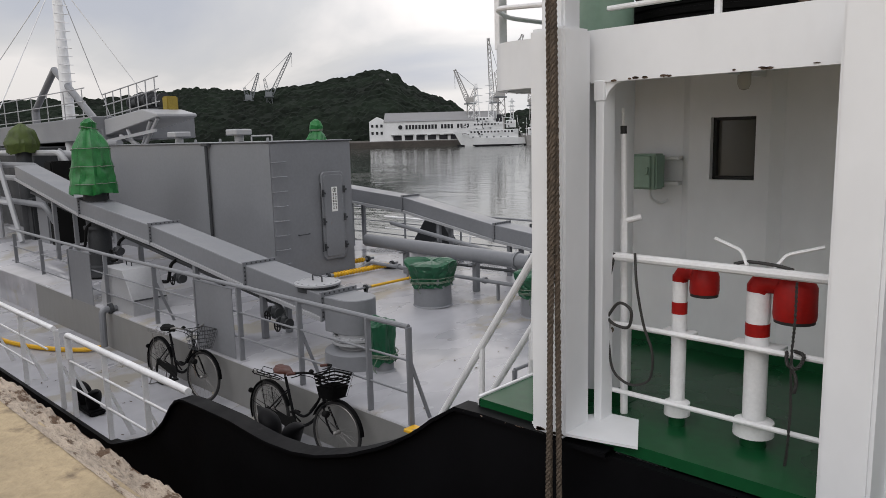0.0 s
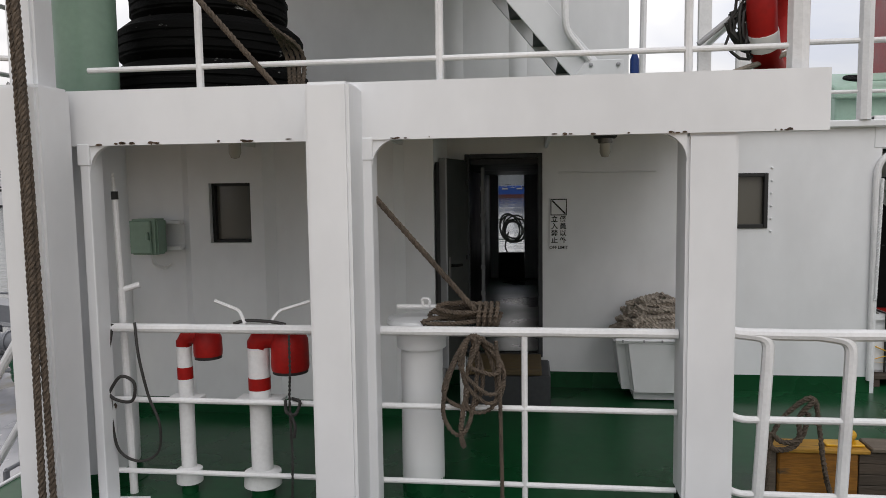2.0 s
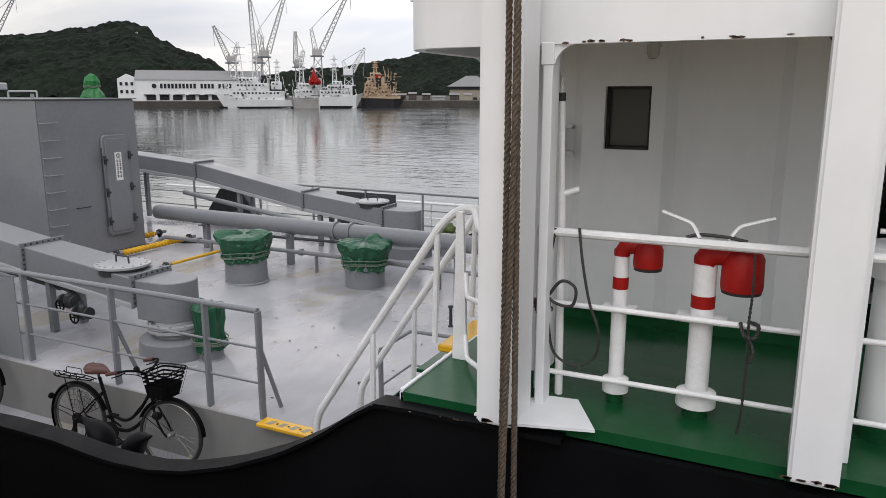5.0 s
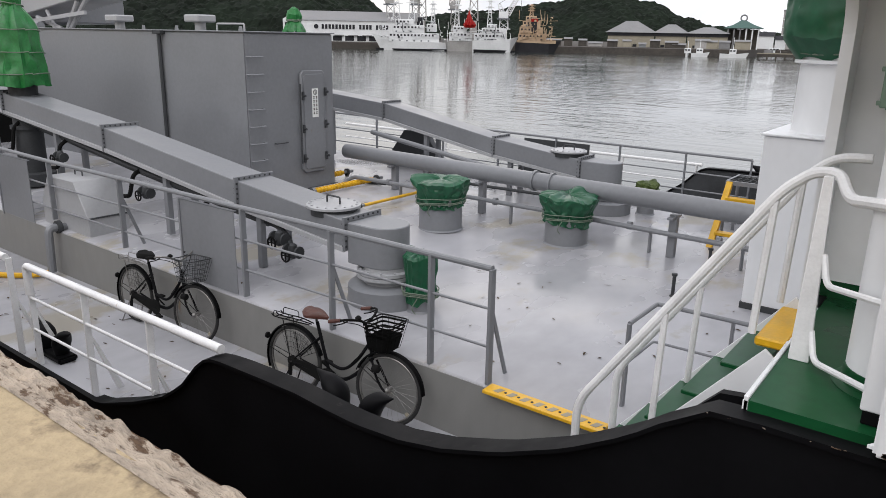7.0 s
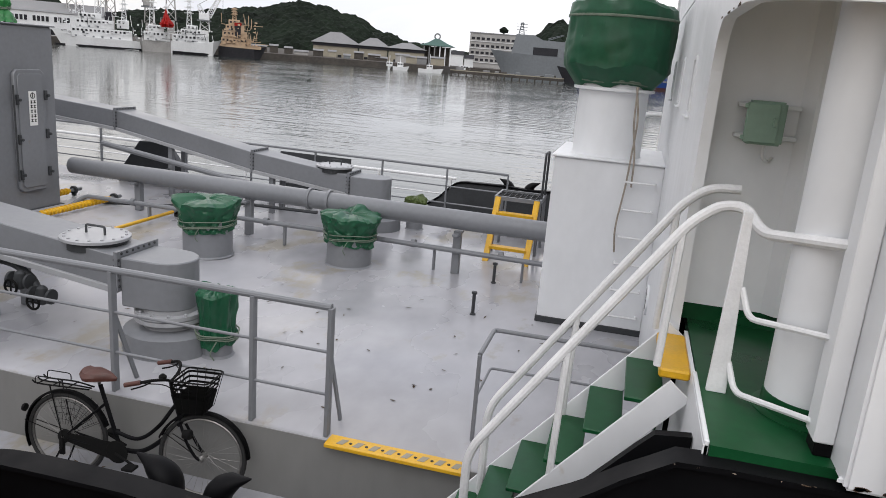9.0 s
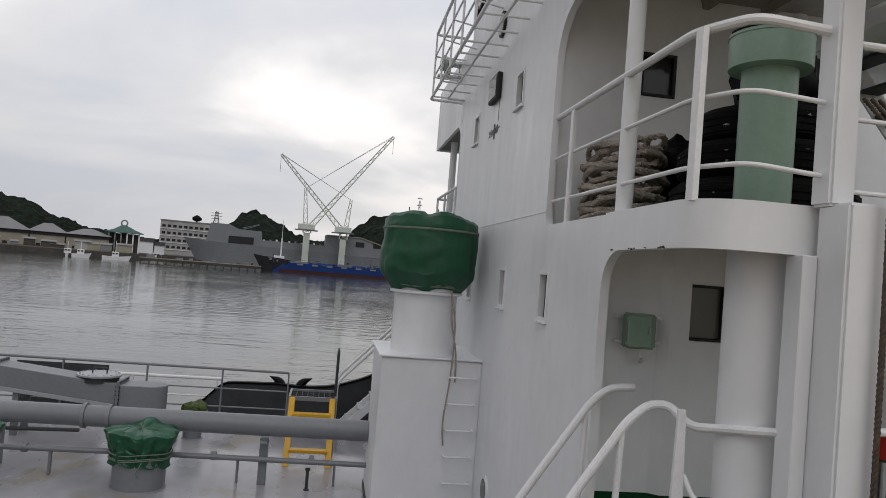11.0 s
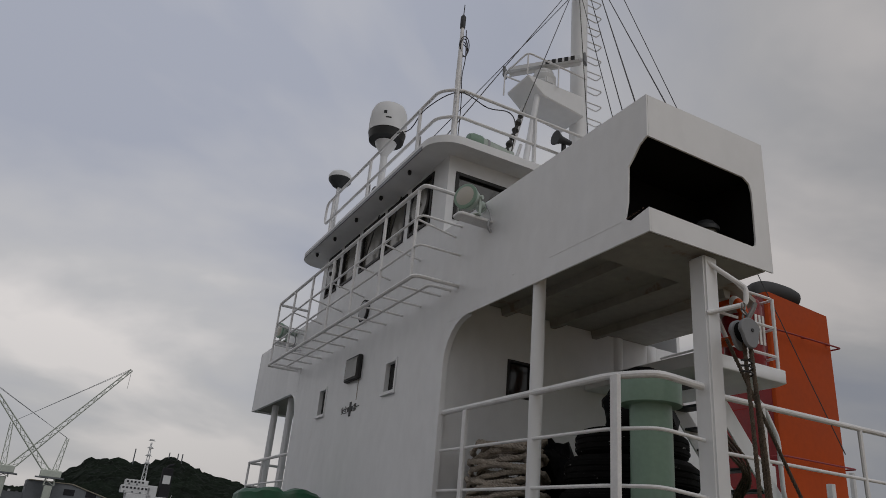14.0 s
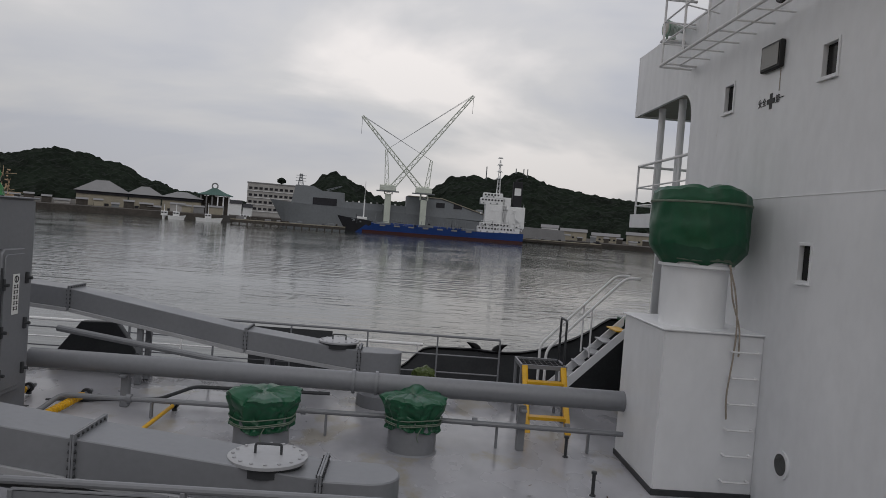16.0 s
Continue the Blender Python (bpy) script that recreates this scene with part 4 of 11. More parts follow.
RUST = mat("dark_rust_under_paint", (0.09, 0.055, 0.035), 0.9, dark=0.5, big=20, fine=90, bump=0.05)
flakes("paint_flakes", ((-0.15, 4.19, SLAB0 + 0.006), (0.9, 4.19, SLAB0 + 0.006)), 16, 1, (0, -1, 0), RUST, "rusty paint flakes along the lower beam edge", 0.011)
flakes("paint_flakes", ((1.15, 4.19, SLAB0 + 0.004), (3.0, 4.19, SLAB0 + 0.004)), 20, 2, (0, -1, 0), RUST, "rusty paint flakes along the lower beam edge", 0.009)
flakes("paint_flakes", ((-0.41, 3.92, PZ), (-0.21, 3.92, PZ)), 18, 4, (0, -1, 0), RUST, "rusty paint flakes at the post foot", 0.014)
flakes("paint_flakes", ((0.918, 3.96, PZ), (1.12, 3.96, PZ)), 18, 5, (0, -1, 0), RUST, "rusty paint flakes at the post foot", 0.014)
flakes("paint_flakes", ((XF - 0.002, 4.0, 5.29), (XF - 0.002, 4.22, 5.27)), 22, 6, (-1, 0, 0), RUST, "rusty paint flakes at the screen opening", 0.012)
flakes("paint_flakes", ((XF, 4.55, SLAB0 + 0.006), (XF, 5.4, SLAB0 + 0.006)), 16, 7, (-1, 0, 0), RUST, "rusty paint flakes along the front slab edge", 0.012)
flakes("paint_flakes", ((-1.05, 3.957, 1.255), (-0.45, 3.957, 1.278)), 16, 9, (0, -1, 0), EDGE_STONE, "pale scuffs on the black deck edge", 0.004)

# ---------------------------------------------------------------- posts, pillars and rails of the superstructure
def steel_post(lo, hi, label, foot=None):
    t = thing("deck_post", ((lo[0] + hi[0]) / 2, (lo[1] + hi[1]) / 2, lo[2]), label, "post")
    b = B(); box(b, lo, hi, 0.014, 2)
    part("shaft", b, WHITE, t)
    if foot:
        b = B(); box(b, *foot, 0.004)
        part("foot", b, BLACK, t, "black foot")
    return t


p1 = steel_post((-0.41, 3.92, PZ - 0.02), (-0.21, 4.15, 3.30), "white square fender post with rope chafing at its corner")
b = B(); prism(b, [(-0.43, 3.95), (-0.20, 3.93), (0.14, 4.02), (-0.02, 4.32), (-0.20, 4.30)], "z", PZ - 0.002, PZ + 0.012)
part("base_plate", b, WHITE, p1)
p2 = steel_post((0.938, 3.96, PZ - 0.02), (1.125, 4.24, 3.275), "white square fender post against the deck edge")
p3 = steel_post((2.505, 4.2, 1.45), (2.715, 4.42, 3.05), "white square post with a black foot", foot=((2.51, 4.21, PZ), (2.71, 4.41, 1.45)))
for q, xa, s in ((p1, -0.21, 1), (p2, 1.12, 1)):
    b = B(); box(b, (xa, 4.19, PZ), (xa + 0.045, 4.30, SLAB0), 0.004)
    box(b, (xa - 0.01, 4.185, 2.96), (xa + 0.05, 4.24, 3.06), 0.004)
    part("side_flange", b, WHITE, q)
b = B(); box(b, (-0.49, 4.12, PZ + 0.06), (-0.412, 4.26, SLAB0), 0.006); part("side_flange", b, WHITE, p1)
# black block stands in for the dark gap under the flange
b = B(); box(b, (-0.48, 4.13, PZ), (-0.412, 4.25, PZ + 0.06), 0.004); part("flange_foot", b, BLACK, p1, "black block for the dark gap under the flange")
for q, cx, sx in ((p1, -0.165, 1), (p2, 1.165, 1), (p3, 2.505, -1)):
    b = B()
    r = 0.12
    prism(b, [(cx, SLAB0 + 0.004)] + [(cx + sx * r * (1 - math.sin(k * math.pi / 16)), SLAB0 + 0.004 - r * (1 - math.cos(k * math.pi / 16))) for k in range(9)], "y", 4.2, 4.225)
    part("corner_plate", b, WHITE, q)
steel_post((-0.43, 4.04, SLAB1), (-0.295, 4.19, ROOF0), "white square post carrying the bridge wing")
pillar = thing("pillar", (-0.95, 5.36, SLAB1), "round white pillar under the bridge wing", "pillar")
part("shaft", rod((-0.915, 5.36, SLAB1), (-0.915, 5.36, CEIL), 0.055, 16), WHITE, pillar)
for y in (12.6, 13.55):
    pl = thing("pillar", (-0.8, y, SLAB1), "round white pillar under the far bridge wing", "pillar")
    part("shaft", rod((-0.8, y, SLAB1), (-0.8, y, ROOF0 + 0.03), 0.06, 12), WHITE, pl)
trunk = thing("mast_trunk", (-0.42, 4.56, PZ), "thick round white trunk on a green foot beside the stair", "pillar")
part("shaft", rod((-0.42, 4.56, PZ + 0.085), (-0.42, 4.56, SLAB0 + 0.16), 0.19, 36), WHITE, trunk)
b = B(); lathe(b, [(0.235, 0), (0.235, 0.004), (0.2, 0.012), (0.195, 0.085)], (-0.42, 4.56, PZ), 36)
part("foot", b, GREEN_DECK, trunk)


def railing(name, at, label, group, lines, posts, m=WHITE_RAIL, flat=False):
    """lines: (points, radius, corner radius); posts: (bottom, top, radius)."""
    t = thing(name, at, label, "railing", group)
    for pts, r, c in lines:
        part("rail", tube(B(), bend(pts, c, 5) if c else pts, r, 10), m, t)
    for a, c, r in posts:
        if flat:
            b = B(); box(b, (a[0] - r * 0.5, a[1] - r, a[2]), (c[0] + r * 0.5, c[1] + r, c[2]), 0.003)
            part("post", b, m, t)
        else:
            part("post", rod(a, c, r, 8), m, t)
    return t


YR = 4.31
railing("railing", (1, YR, PZ), "white pipe railing between the fender posts", "poop deck rails",
        [([(-0.25, YR, 2.18), (2.5, YR, 2.18)], 0.0225, 0), ([(-0.24, YR, 1.825), (2.5, YR, 1.825)], 0.014, 0), ([(-0.24, YR, 1.465), (2.5, YR, 1.465)], 0.013, 0)],
        [((1.826, YR, PZ), (1.826, YR, 2.18), 0.014), ((-0.235, YR, PZ + 0.04), (-0.235, YR, 2.18), 0.018)])
railing("railing", (3.4, YR, PZ), "white pipe railing with hooped ends", "poop deck rails",
        [([(2.66, YR, 2.24), (2.73, YR, 2.185), (3.0, YR, 2.18), (6.5, YR, 2.2)], 0.026, 0.05),
         ([(2.76, YR, 2.185), (2.885, YR, 2.17), (2.845, YR, 1.3)], 0.026, 0.07), ([(3.09, YR, 2.18), (3.225, YR, 2.16), (3.195, YR, 1.3)], 0.026, 0.07),
         ([(2.67, YR, 1.87), (2.75, YR, 1.80), (6.5, YR, 1.815)], 0.016, 0.06), ([(2.67, YR, 1.53), (2.75, YR, 1.46), (6.5, YR, 1.465)], 0.016, 0.06)],
        [((3.78, YR, PZ), (3.78, YR, 2.185), 0.024), ((4.9, YR, PZ), (4.9, YR, 2.185), 0.024)])
# second deck rails, front and side
ZA, ZB, ZD = 4.185, 3.83, 3.47
railing("railing", (-0.95, 5.5, SLAB1), "white pipe railing across the open front of the second deck", "second deck rails",
        [([(-0.94, 6.88, z + 0.03), (-0.955, 4.45, z), (-0.80, 4.14, z), (-0.41, 4.12, z - 0.03)], r, 0.1) for z, r in ((ZA, 0.026), (ZB, 0.013), (ZD, 0.013))],
        [((-0.955, 6.40, SLAB1), (-0.955, 6.40, ZA), 0.03), ((-0.955, 4.38, SLAB1), (-0.955, 4.38, ZA), 0.036)], flat=True)
railing("railing", (1.4, 4.31, SLAB1), "white pipe railing along the second deck edge", "second deck rails",
        [([(-0.2, 4.28, z), (3.0, 4.28, z)], r, 0) for z, r in ((4.17, 0.022), (3.78, 0.013), (3.405, 0.013))],
        [((x, 4.28, SLAB1), (x, 4.28, 4.17), 0.018) for x in (0.35, 1.46, 2.52)] + [((2.96, 4.28, SLAB1), (2.96, 4.28, 4.2), 0.045)])
railing("railing", (4.2, 5.4, SLAB1), "white pipe railing round the aft part of the second deck", "second deck rails",
        [([(3.0, 4.4, z), (3.08, 6.46, z), (6.5, 6.46, z)], r, 0.08) for z, r in ((3.80, 0.02), (3.455, 0.013))],
        [((x, 6.46, SLAB1 - 0.03), (x, 6.46, h), r) for x, h, r in ((3.3, 3.8, 0.022), (4.14, 4.12, 0.05), (4.34, 3.8, 0.022), (4.57, 4.3, 0.035), (5.6, 3.8, 0.022))])
railing("railing", (-0.9, 13.2, SLAB1), "white pipe railing on the far side of the second deck", "second deck rails",
        [([(-0.93, 11.72, z), (-0.93, 14.25, z), (0.5, 14.25, z)], r, 0.06) for z, r in ((4.17, 0.024), (3.78, 0.014), (3.45, 0.014))],
        [((-0.93, y, SLAB1), (-0.93, y, 4.17), 0.02) for y in (12.2, 13.3, 14.2)])

# walkway in front of the wheelhouse
cat = thing("bridge_walkway", (-1.2, 9.3, 5.44), "white open-barred walkway with a rail below the wheelhouse windows", "walkway")
part("edge_bar", tube(B(), bend([(XF, 6.66, 5.44), (-1.48, 6.66, 5.44), (-1.48, 11.86, 5.44), (XF, 11.86, 5.44)], 0.07), 0.022, 8), WHITE_RAIL, cat)
part("inner_bar", tube(B(), bend([(XF, 6.82, 5.44), (-1.24, 6.82, 5.44), (-1.24, 11.7, 5.44), (XF, 11.7, 5.44)], 0.07), 0.016, 8), WHITE_RAIL, cat)
for k in range(11):
    y = 7.05 + k * 0.46
    part("cross_bar", rod((-1.48, y, 5.44), (XF, y, 5.44), 0.013), WHITE_RAIL, cat)
for z, r in ((6.44, 0.022), (6.1, 0.013), (5.78, 0.013)):
    part("rail", tube(B(), bend([(XF, 6.68, z), (-1.46, 6.68, z), (-1.46, 11.85, z), (XF, 11.85, z)], 0.07), r, 8), WHITE_RAIL, cat)
for k in range(7):
    y = 6.8 + k * 0.835
    b = B(); box(b, (-1.475, y - 0.02, 5.44), (-1.45, y + 0.02, 6.44), 0.003)
    part("post", b, WHITE_RAIL, cat)
    part("stay", rod((-1.46, y, 6.1), (XF, y, 6.02), 0.011), WHITE_RAIL, cat)
# search lights at both ends
for y, turn in ((6.14, 28), (12.25, 10)):
    sl = thing("searchlight", (XF, y, 5.96), "pale grey-green round searchlight on a bracket arm", "searchlight", "searchlights")
    aim = Matrix.Translation((-1.22, y, 6.13)) @ Matrix.Rotation(radians(turn), 4, "Z")
    def aimed(bm):
        bmesh.ops.transform(bm, matrix=aim, verts=bm.verts)
        return bm
    b = B(); lathe(b, [(0.045, 0.10), (0.06, 0.075), (0.105, 0.03), (0.118, -0.04), (0.120, -0.06)], (0, 0, 0), 28, axis="x"); body = part("lamp_body", aimed(b), PALE_MINT, sl)
    b = B(); lathe(b, [(0.120, -0.06), (0.128, -0.065), (0.128, -0.085), (0.108, -0.09)], (0, 0, 0), 28, axis="x"); part("bezel", aimed(b), MINT, sl)
    b = B(); lathe(b, [(0.108, -0.08), (0.106, -0.088), (0.06, -0.10), (0.01, -0.105)], (0, 0, 0), 28, axis="x"); part("lens", aimed(b), LAMP_GLASS, sl)
    b = B(); lathe(b, [(0.05, 0.06), (0.052, 0.2), (0.06, 0.2), (0.06, 0.225), (0.03, 0.23)], (0, 0, 0.015), 18, axis="x"); part("rear_housing", aimed(b), PALE_MINT, sl)
    for d in (-1, 1):
        b = B(); box(b, (-0.01, d * 0.118 - 0.006, -0.17), (0.03, d * 0.118 + 0.006, 0.02), 0.003); part("yoke_arm", aimed(b), PALE_MINT, sl)
        b = B(); lathe(b, [(0.022, -0.012), (0.022, 0.012)], (0.01, d * 0.13, 0.0), 10, axis="y"); part("knob", aimed(b), PALE_MINT, sl)
    b = B(); box(b, (-0.02, -0.124, -0.18), (0.04, 0.124, -0.168), 0.003); part("yoke_foot", aimed(b), PALE_MINT, sl)
    b = B(); prism(b, [(-1.36, y - 0.05), (-1.33, y - 0.08), (XF, y - 0.08), (XF, y + 0.08), (-1.33, y + 0.08), (-1.36, y + 0.05)], "z", 5.915, 5.945, 0.004); part("bracket", b, WHITE_RAIL, sl)
    part("cable", tube(B(), smooth_line([(-1.05, y - 0.02, 6.12), (-1.02, y - 0.07, 6.0), (-1.06, y - 0.1, 5.86), (-1.01, y - 0.06, 5.83), (XF, y - 0.05, 5.86)], 6), 0.010, 6), GREY_LIGHT, sl)
# round speaker below the walkway, framed plate, safety lettering, porthole
sp = thing("round_speaker", (XF, 9.2, 5.8), "round dark-rimmed speaker on the white front wall", "speaker")
b = B(); lathe(b, [(0.155, 0.0), (0.155, -0.03), (0.13, -0.034)], (XF, 9.2, 5.79), 24, axis="x"); part("rim", b, INK, sp)
b = B(); lathe(b, [(0.13, -0.03), (0.128, -0.036), (0.05, -0.042)], (XF, 9.2, 5.79), 24, axis="x"); part("face", b, GREY_LIGHT, sp)
fl = thing("floodlight", (XF, 9.27, 4.88), "black-framed rectangular floodlight with a rust streak below", "floodlight")
b = B(); box(b, (XF - 0.06, 9.04, 4.88), (XF, 9.50, 5.19), 0.012); part("body", b, INK, fl)
b = B(); box(b, (XF - 0.068, 9.075, 4.91), (XF - 0.061, 9.465, 5.16), 0.003); part("lens", b, PANE_GREY, fl)
b = B(); box(b, (XF - 0.004, 9.10, 4.62), (XF - 0.001, 9.115, 4.88)); part("rust_streak", b, HAWSER, fl)
st = thing("safety_sign", (XF, 9.28, 4.45), "small black safety lettering with a cross on the white wall", "sign")
b = B(); box(b, (XF - 0.006, 9.245, 4.44), (XF - 0.002, 9.305, 4.62)); box(b, (XF - 0.0061, 9.185, 4.50), (XF - 0.0021, 9.365, 4.56)); part("cross", b, INK, st)
for ch, y in (("安", 9.53), ("全", 9.43), ("第", 9.12), ("一", 9.03)):
    t = lettering(ch, 0.1)
    bmesh.ops.transform(t, matrix=Matrix.Translation((XF - 0.004, y, 4.53)) @ Matrix.Rotation(radians(-90), 4, "Z") @ Matrix.Rotation(radians(90), 4, "X"), verts=t.verts)
    part("letter", t, INK, st)
ph = thing("window_porthole", (XF, 8.33, 0.61), "oval dark porthole low in the white wall", "porthole", kind="structure")
b = B(); lathe(b, [(0.15, 0.0), (0.15, -0.02), (0.115, -0.022)], (XF, 8.33, 0.61), 24, axis="x"); part("window_frame", b, WHITE, ph)
b = B(); lathe(b, [(0.112, -0.018), (0.112, -0.026), (0.05, -0.027)], (XF, 8.33, 0.61), 24, axis="x"); part("pane", b, PANE, ph)

# wheelhouse roof: rail, dome, aerials, mast with radar
railing("railing", (-1.0, 9.0, RT), "white pipe railing round the wheelhouse roof", "roof rails",
        [([(2.4, 7.0, 7.99), (-1.0, 7.0, 7.99), (-1.18, 7.18, 7.99), (-1.2, 10.95, 7.99), (-1.2, 10.99, 7.8), (-1.2, 10.95, 7.62), (-1.18, 7.18, 7.62), (-1.0, 7.0, 7.62), (2.4, 7.0, 7.62)], 0.02, 0.1)],
        [((-1.19, y, RT), (-1.19, y, 7.99), 0.028) for y in (7.64, 9.2, 10.7)] + [((x, 7.0, RT), (x, 7.0, 7.99), 0.028) for x in (-1.03, 0.07, 1.2, 2.3)], flat=True)
for y in (7.64, 9.2):
    gs = thing("rail_gusset", (-1.19, y, RT), "white steel knee plate at the foot of a roof rail post", "bracket", "rail gussets")
    b = B(); prism(b, [(y - 0.07, RT), (y + 0.07, RT), (y + 0.03, 7.6), (y - 0.03, 7.6)], "x", -1.165, -1.159); part("plate", b, WHITE_RAIL, gs)
rc2 = thing("rail_cable", (-1.1, 7.2, 7.9), "thin dark cable slung along the roof rail", "cable")
part("cable", tube(B(), smooth_line([(-1.2, 8.3, 7.97), (-1.19, 7.9, 7.84), (-1.18, 7.5, 7.93), (-1.0, 7.02, 7.96), (-0.6, 7.02, 7.90), (-0.3, 7.02, 7.95), (-0.2, 7.02, 7.8), (-0.22, 7.04, 7.45)], 6), 0.007, 5), CABLE, rc2)
dome = thing("satellite_dome", (-0.75, 9.9, 7.22), "white satellite dome with a black underside on a pole", "satellite dome")
part("pole", rod((-0.75, 9.9, 7.22), (-0.75, 9.9, 8.62), 0.055, 12), WHITE, dome)
b = B(); lathe(b, [(0.056, 8.52), (0.075, 8.58), (0.15, 8.70), (0.17, 8.76)], (-0.75, 9.9, 0), 24); part("neck", b, WHITE, dome)
b = B(); lathe(b, [(0.15, 8.76), (0.27, 8.79), (0.292, 8.92)], (-0.75, 9.9, 0), 28); part("underside", b, INK, dome)
b = B(); lathe(b, [(0.296, 8.92), (0.298, 9.10), (0.285, 9.28), (0.245, 9.38), (0.15, 9.43), (0.01, 9.44)], (-0.75, 9.9, 0), 28); part("cap", b, FAR_WHITE, dome)
gp = thing("navigation_lamp", (-0.9, 11.5, RT), "white capped aerial on a short pole", "aerial")
b = B(); box(b, (-0.93, 11.47, RT), (-0.87, 11.53, 8.62), 0.006); prism(b, [(11.3, RT), (11.47, RT), (11.47, 8.3)], "x", -0.904, -0.896); part("pole", b, WHITE, gp)
b = B(); lathe(b, [(0.06, 8.60), (0.12, 8.64), (0.195, 8.73), (0.2, 8.76)], (-0.9, 11.5, 0), 24); part("underside", b, GREY_DARK, gp)
b = B(); lathe(b, [(0.2, 8.76), (0.205, 8.80), (0.17, 8.87), (0.08, 8.90), (0.02, 8.905)], (-0.9, 11.5, 0), 24); part("cap", b, FAR_WHITE, gp)
for k, (w, z, ww) in enumerate(((-2.15, 9.13, 0.16), (-1.95, 9.05, 0.3))):
    mk = [(-0.75 + 0.3005 * math.cos(w + d), 9.9 + 0.3005 * math.sin(w + d)) for d in [ww * (j / 6 - 0.5) for j in range(7)]]
    inn = [(-0.75 + 0.29 * math.cos(w + d), 9.9 + 0.29 * math.sin(w + d)) for d in [ww * (j / 6 - 0.5) for j in range(7)]]
    part("marking", prism(B(), mk + inn[::-1], "z", z, z + (0.05, 0.022)[k]), INK, dome)
hn = thing("horn", (-0.9, 9.35, RT), "black ship's horn on the roof edge", "horn")
b = B(); lathe(b, [(0.06, 0.25), (0.07, 0.05), (0.16, -0.08), (0.17, -0.1)], (-0.95, 9.35, 7.5), 18, axis="x"); part("bell", b, INK, hn)
part("stand", rod((-0.88, 9.35, 7.28), (-0.88, 9.35, 7.5), 0.03), WHITE, hn)
an = thing("whip_aerial", (-1.0, 7.06, RT), "tall grey whip aerial lashed to the roof rail's corner", "aerial")
part("pole", tube(B(), [(-1.0, 7.06, RT), (-1.0, 7.07, 8.25), (-0.99, 7.1, 9.0)], [0.036, 0.034, 0.02], 12), WHITE_RAIL, an)
b = B(); lathe(b, [(0.03, 8.95), (0.034, 9.0), (0.034, 9.12), (0.012, 9.16)], (-0.99, 7.1, 0), 12); part("head", b, GREY_DARK, an)
part("whip", rod((-0.99, 7.1, 9.15), (-0.985, 7.1, 9.32), 0.006), GREY_DARK, an)
for k in range(4):
    part("cable_turn", tube(B(), [(-0.955 + (0.045 + 0.008 * k) * math.cos(w), 7.08 + 0.02 * math.sin(w + k), 8.62 + 0.02 * k + (0.10 + 0.012 * k) * math.sin(w)) for w in [2 * math.pi * j / 16 for j in range(17)]], 0.006, 5), CABLE, an)
part("feeder", tube(B(), smooth_line([(-0.96, 7.05, 8.9), (-0.94, 7.05, 8.5), (-0.975, 7.03, 8.2), (-0.955, 7.03, 7.8), (-0.96, 7.03, 7.3)], 6), 0.006, 5), CABLE, an)
lt = thing("life_raft_tube", (-0.5, 7.2, RT), "pale green capped canister strapped down on the wheelhouse roof", "canister")
part("tube", rod((-0.62, 7.16, 7.47), (-0.16, 7.16, 7.42), 0.09, 18), PALE_MINT, lt)
b = B(); lathe(b, [(0.095, 0.02), (0.1, 0.0), (0.1, -0.1), (0.08, -0.15), (0.03, -0.165)], (-0.61, 7.16, 7.47), 18, axis="x"); part("cap", b, MINT, lt)
part("strap", rod((-0.53, 7.16, 7.461), (-0.50, 7.16, 7.458), 0.096, 18), GREY_LIGHT, lt)
for x in (-0.52, -0.25):
    b = B(); box(b, (x - 0.03, 7.08, RT), (x + 0.03, 7.24, 7.38), 0.004); part("cradle", b, WHITE, lt)
mast = thing("radar_mast", (2.5, 9.3, 7.22), "tall white tubular mast with a radar platform and wire rungs", "mast")
part("pole", rod((2.5, 9.3, RT), (2.5, 9.3, 15.5), 0.15, 20), WHITE, mast)
b = B(); prism(b, [(1.22, 10.36), (1.22, 10.30), (1.55, 10.05), (2.38, 9.95), (2.38, 10.36)], "y", 8.98, 9.62, 0.02)
part("platform", b, WHITE, mast)
b = B(); lathe(b, [(0.2, 10.36), (0.22, 10.40), (0.22, 10.50), (0.19, 10.54), (0.21, 10.58), (0.21, 10.66), (0.17, 10.70), (0.17, 10.76), (0.08, 10.84)], (1.75, 9.3, 0), 24); radar = part("radar_gearbox", b, FAR_WHITE, mast)
b = B(); box(b, (-0.17, -0.24, 10.42), (0.0, -0.18, 10.56), 0.02, 2); bmesh.ops.translate(b, verts=b.verts, vec=(1.8, 9.3, 0)); part("motor", b, FAR_WHITE, radar)
aim = Matrix.Translation((1.75, 9.3, 10.93)) @ Matrix.Rotation(radians(-50), 4, "Z")
b = B(); box(b, (-0.70, -0.085, -0.105), (0.70, 0.085, 0.105), 0.075, 5); bmesh.ops.transform(b, matrix=aim, verts=b.verts); bar = part("scanner", b, FAR_WHITE, mast)
for d in (-1, 1):
    t = B(); box(t, (d * 0.715 - 0.02, -0.09, -0.11), (d * 0.715 + 0.02, 0.09, 0.11), 0.03, 3); bmesh.ops.transform(t, matrix=aim, verts=t.verts); part("end_cap", t, GREY, bar)
for u in (0.08, 0.19, 0.30, 0.41, 0.52):
    t = B(); box(t, (u - 0.035, -0.088, -0.035), (u + 0.035, -0.084, 0.05)); bmesh.ops.transform(t, matrix=aim, verts=t.verts); part("marking", t, INK, bar)
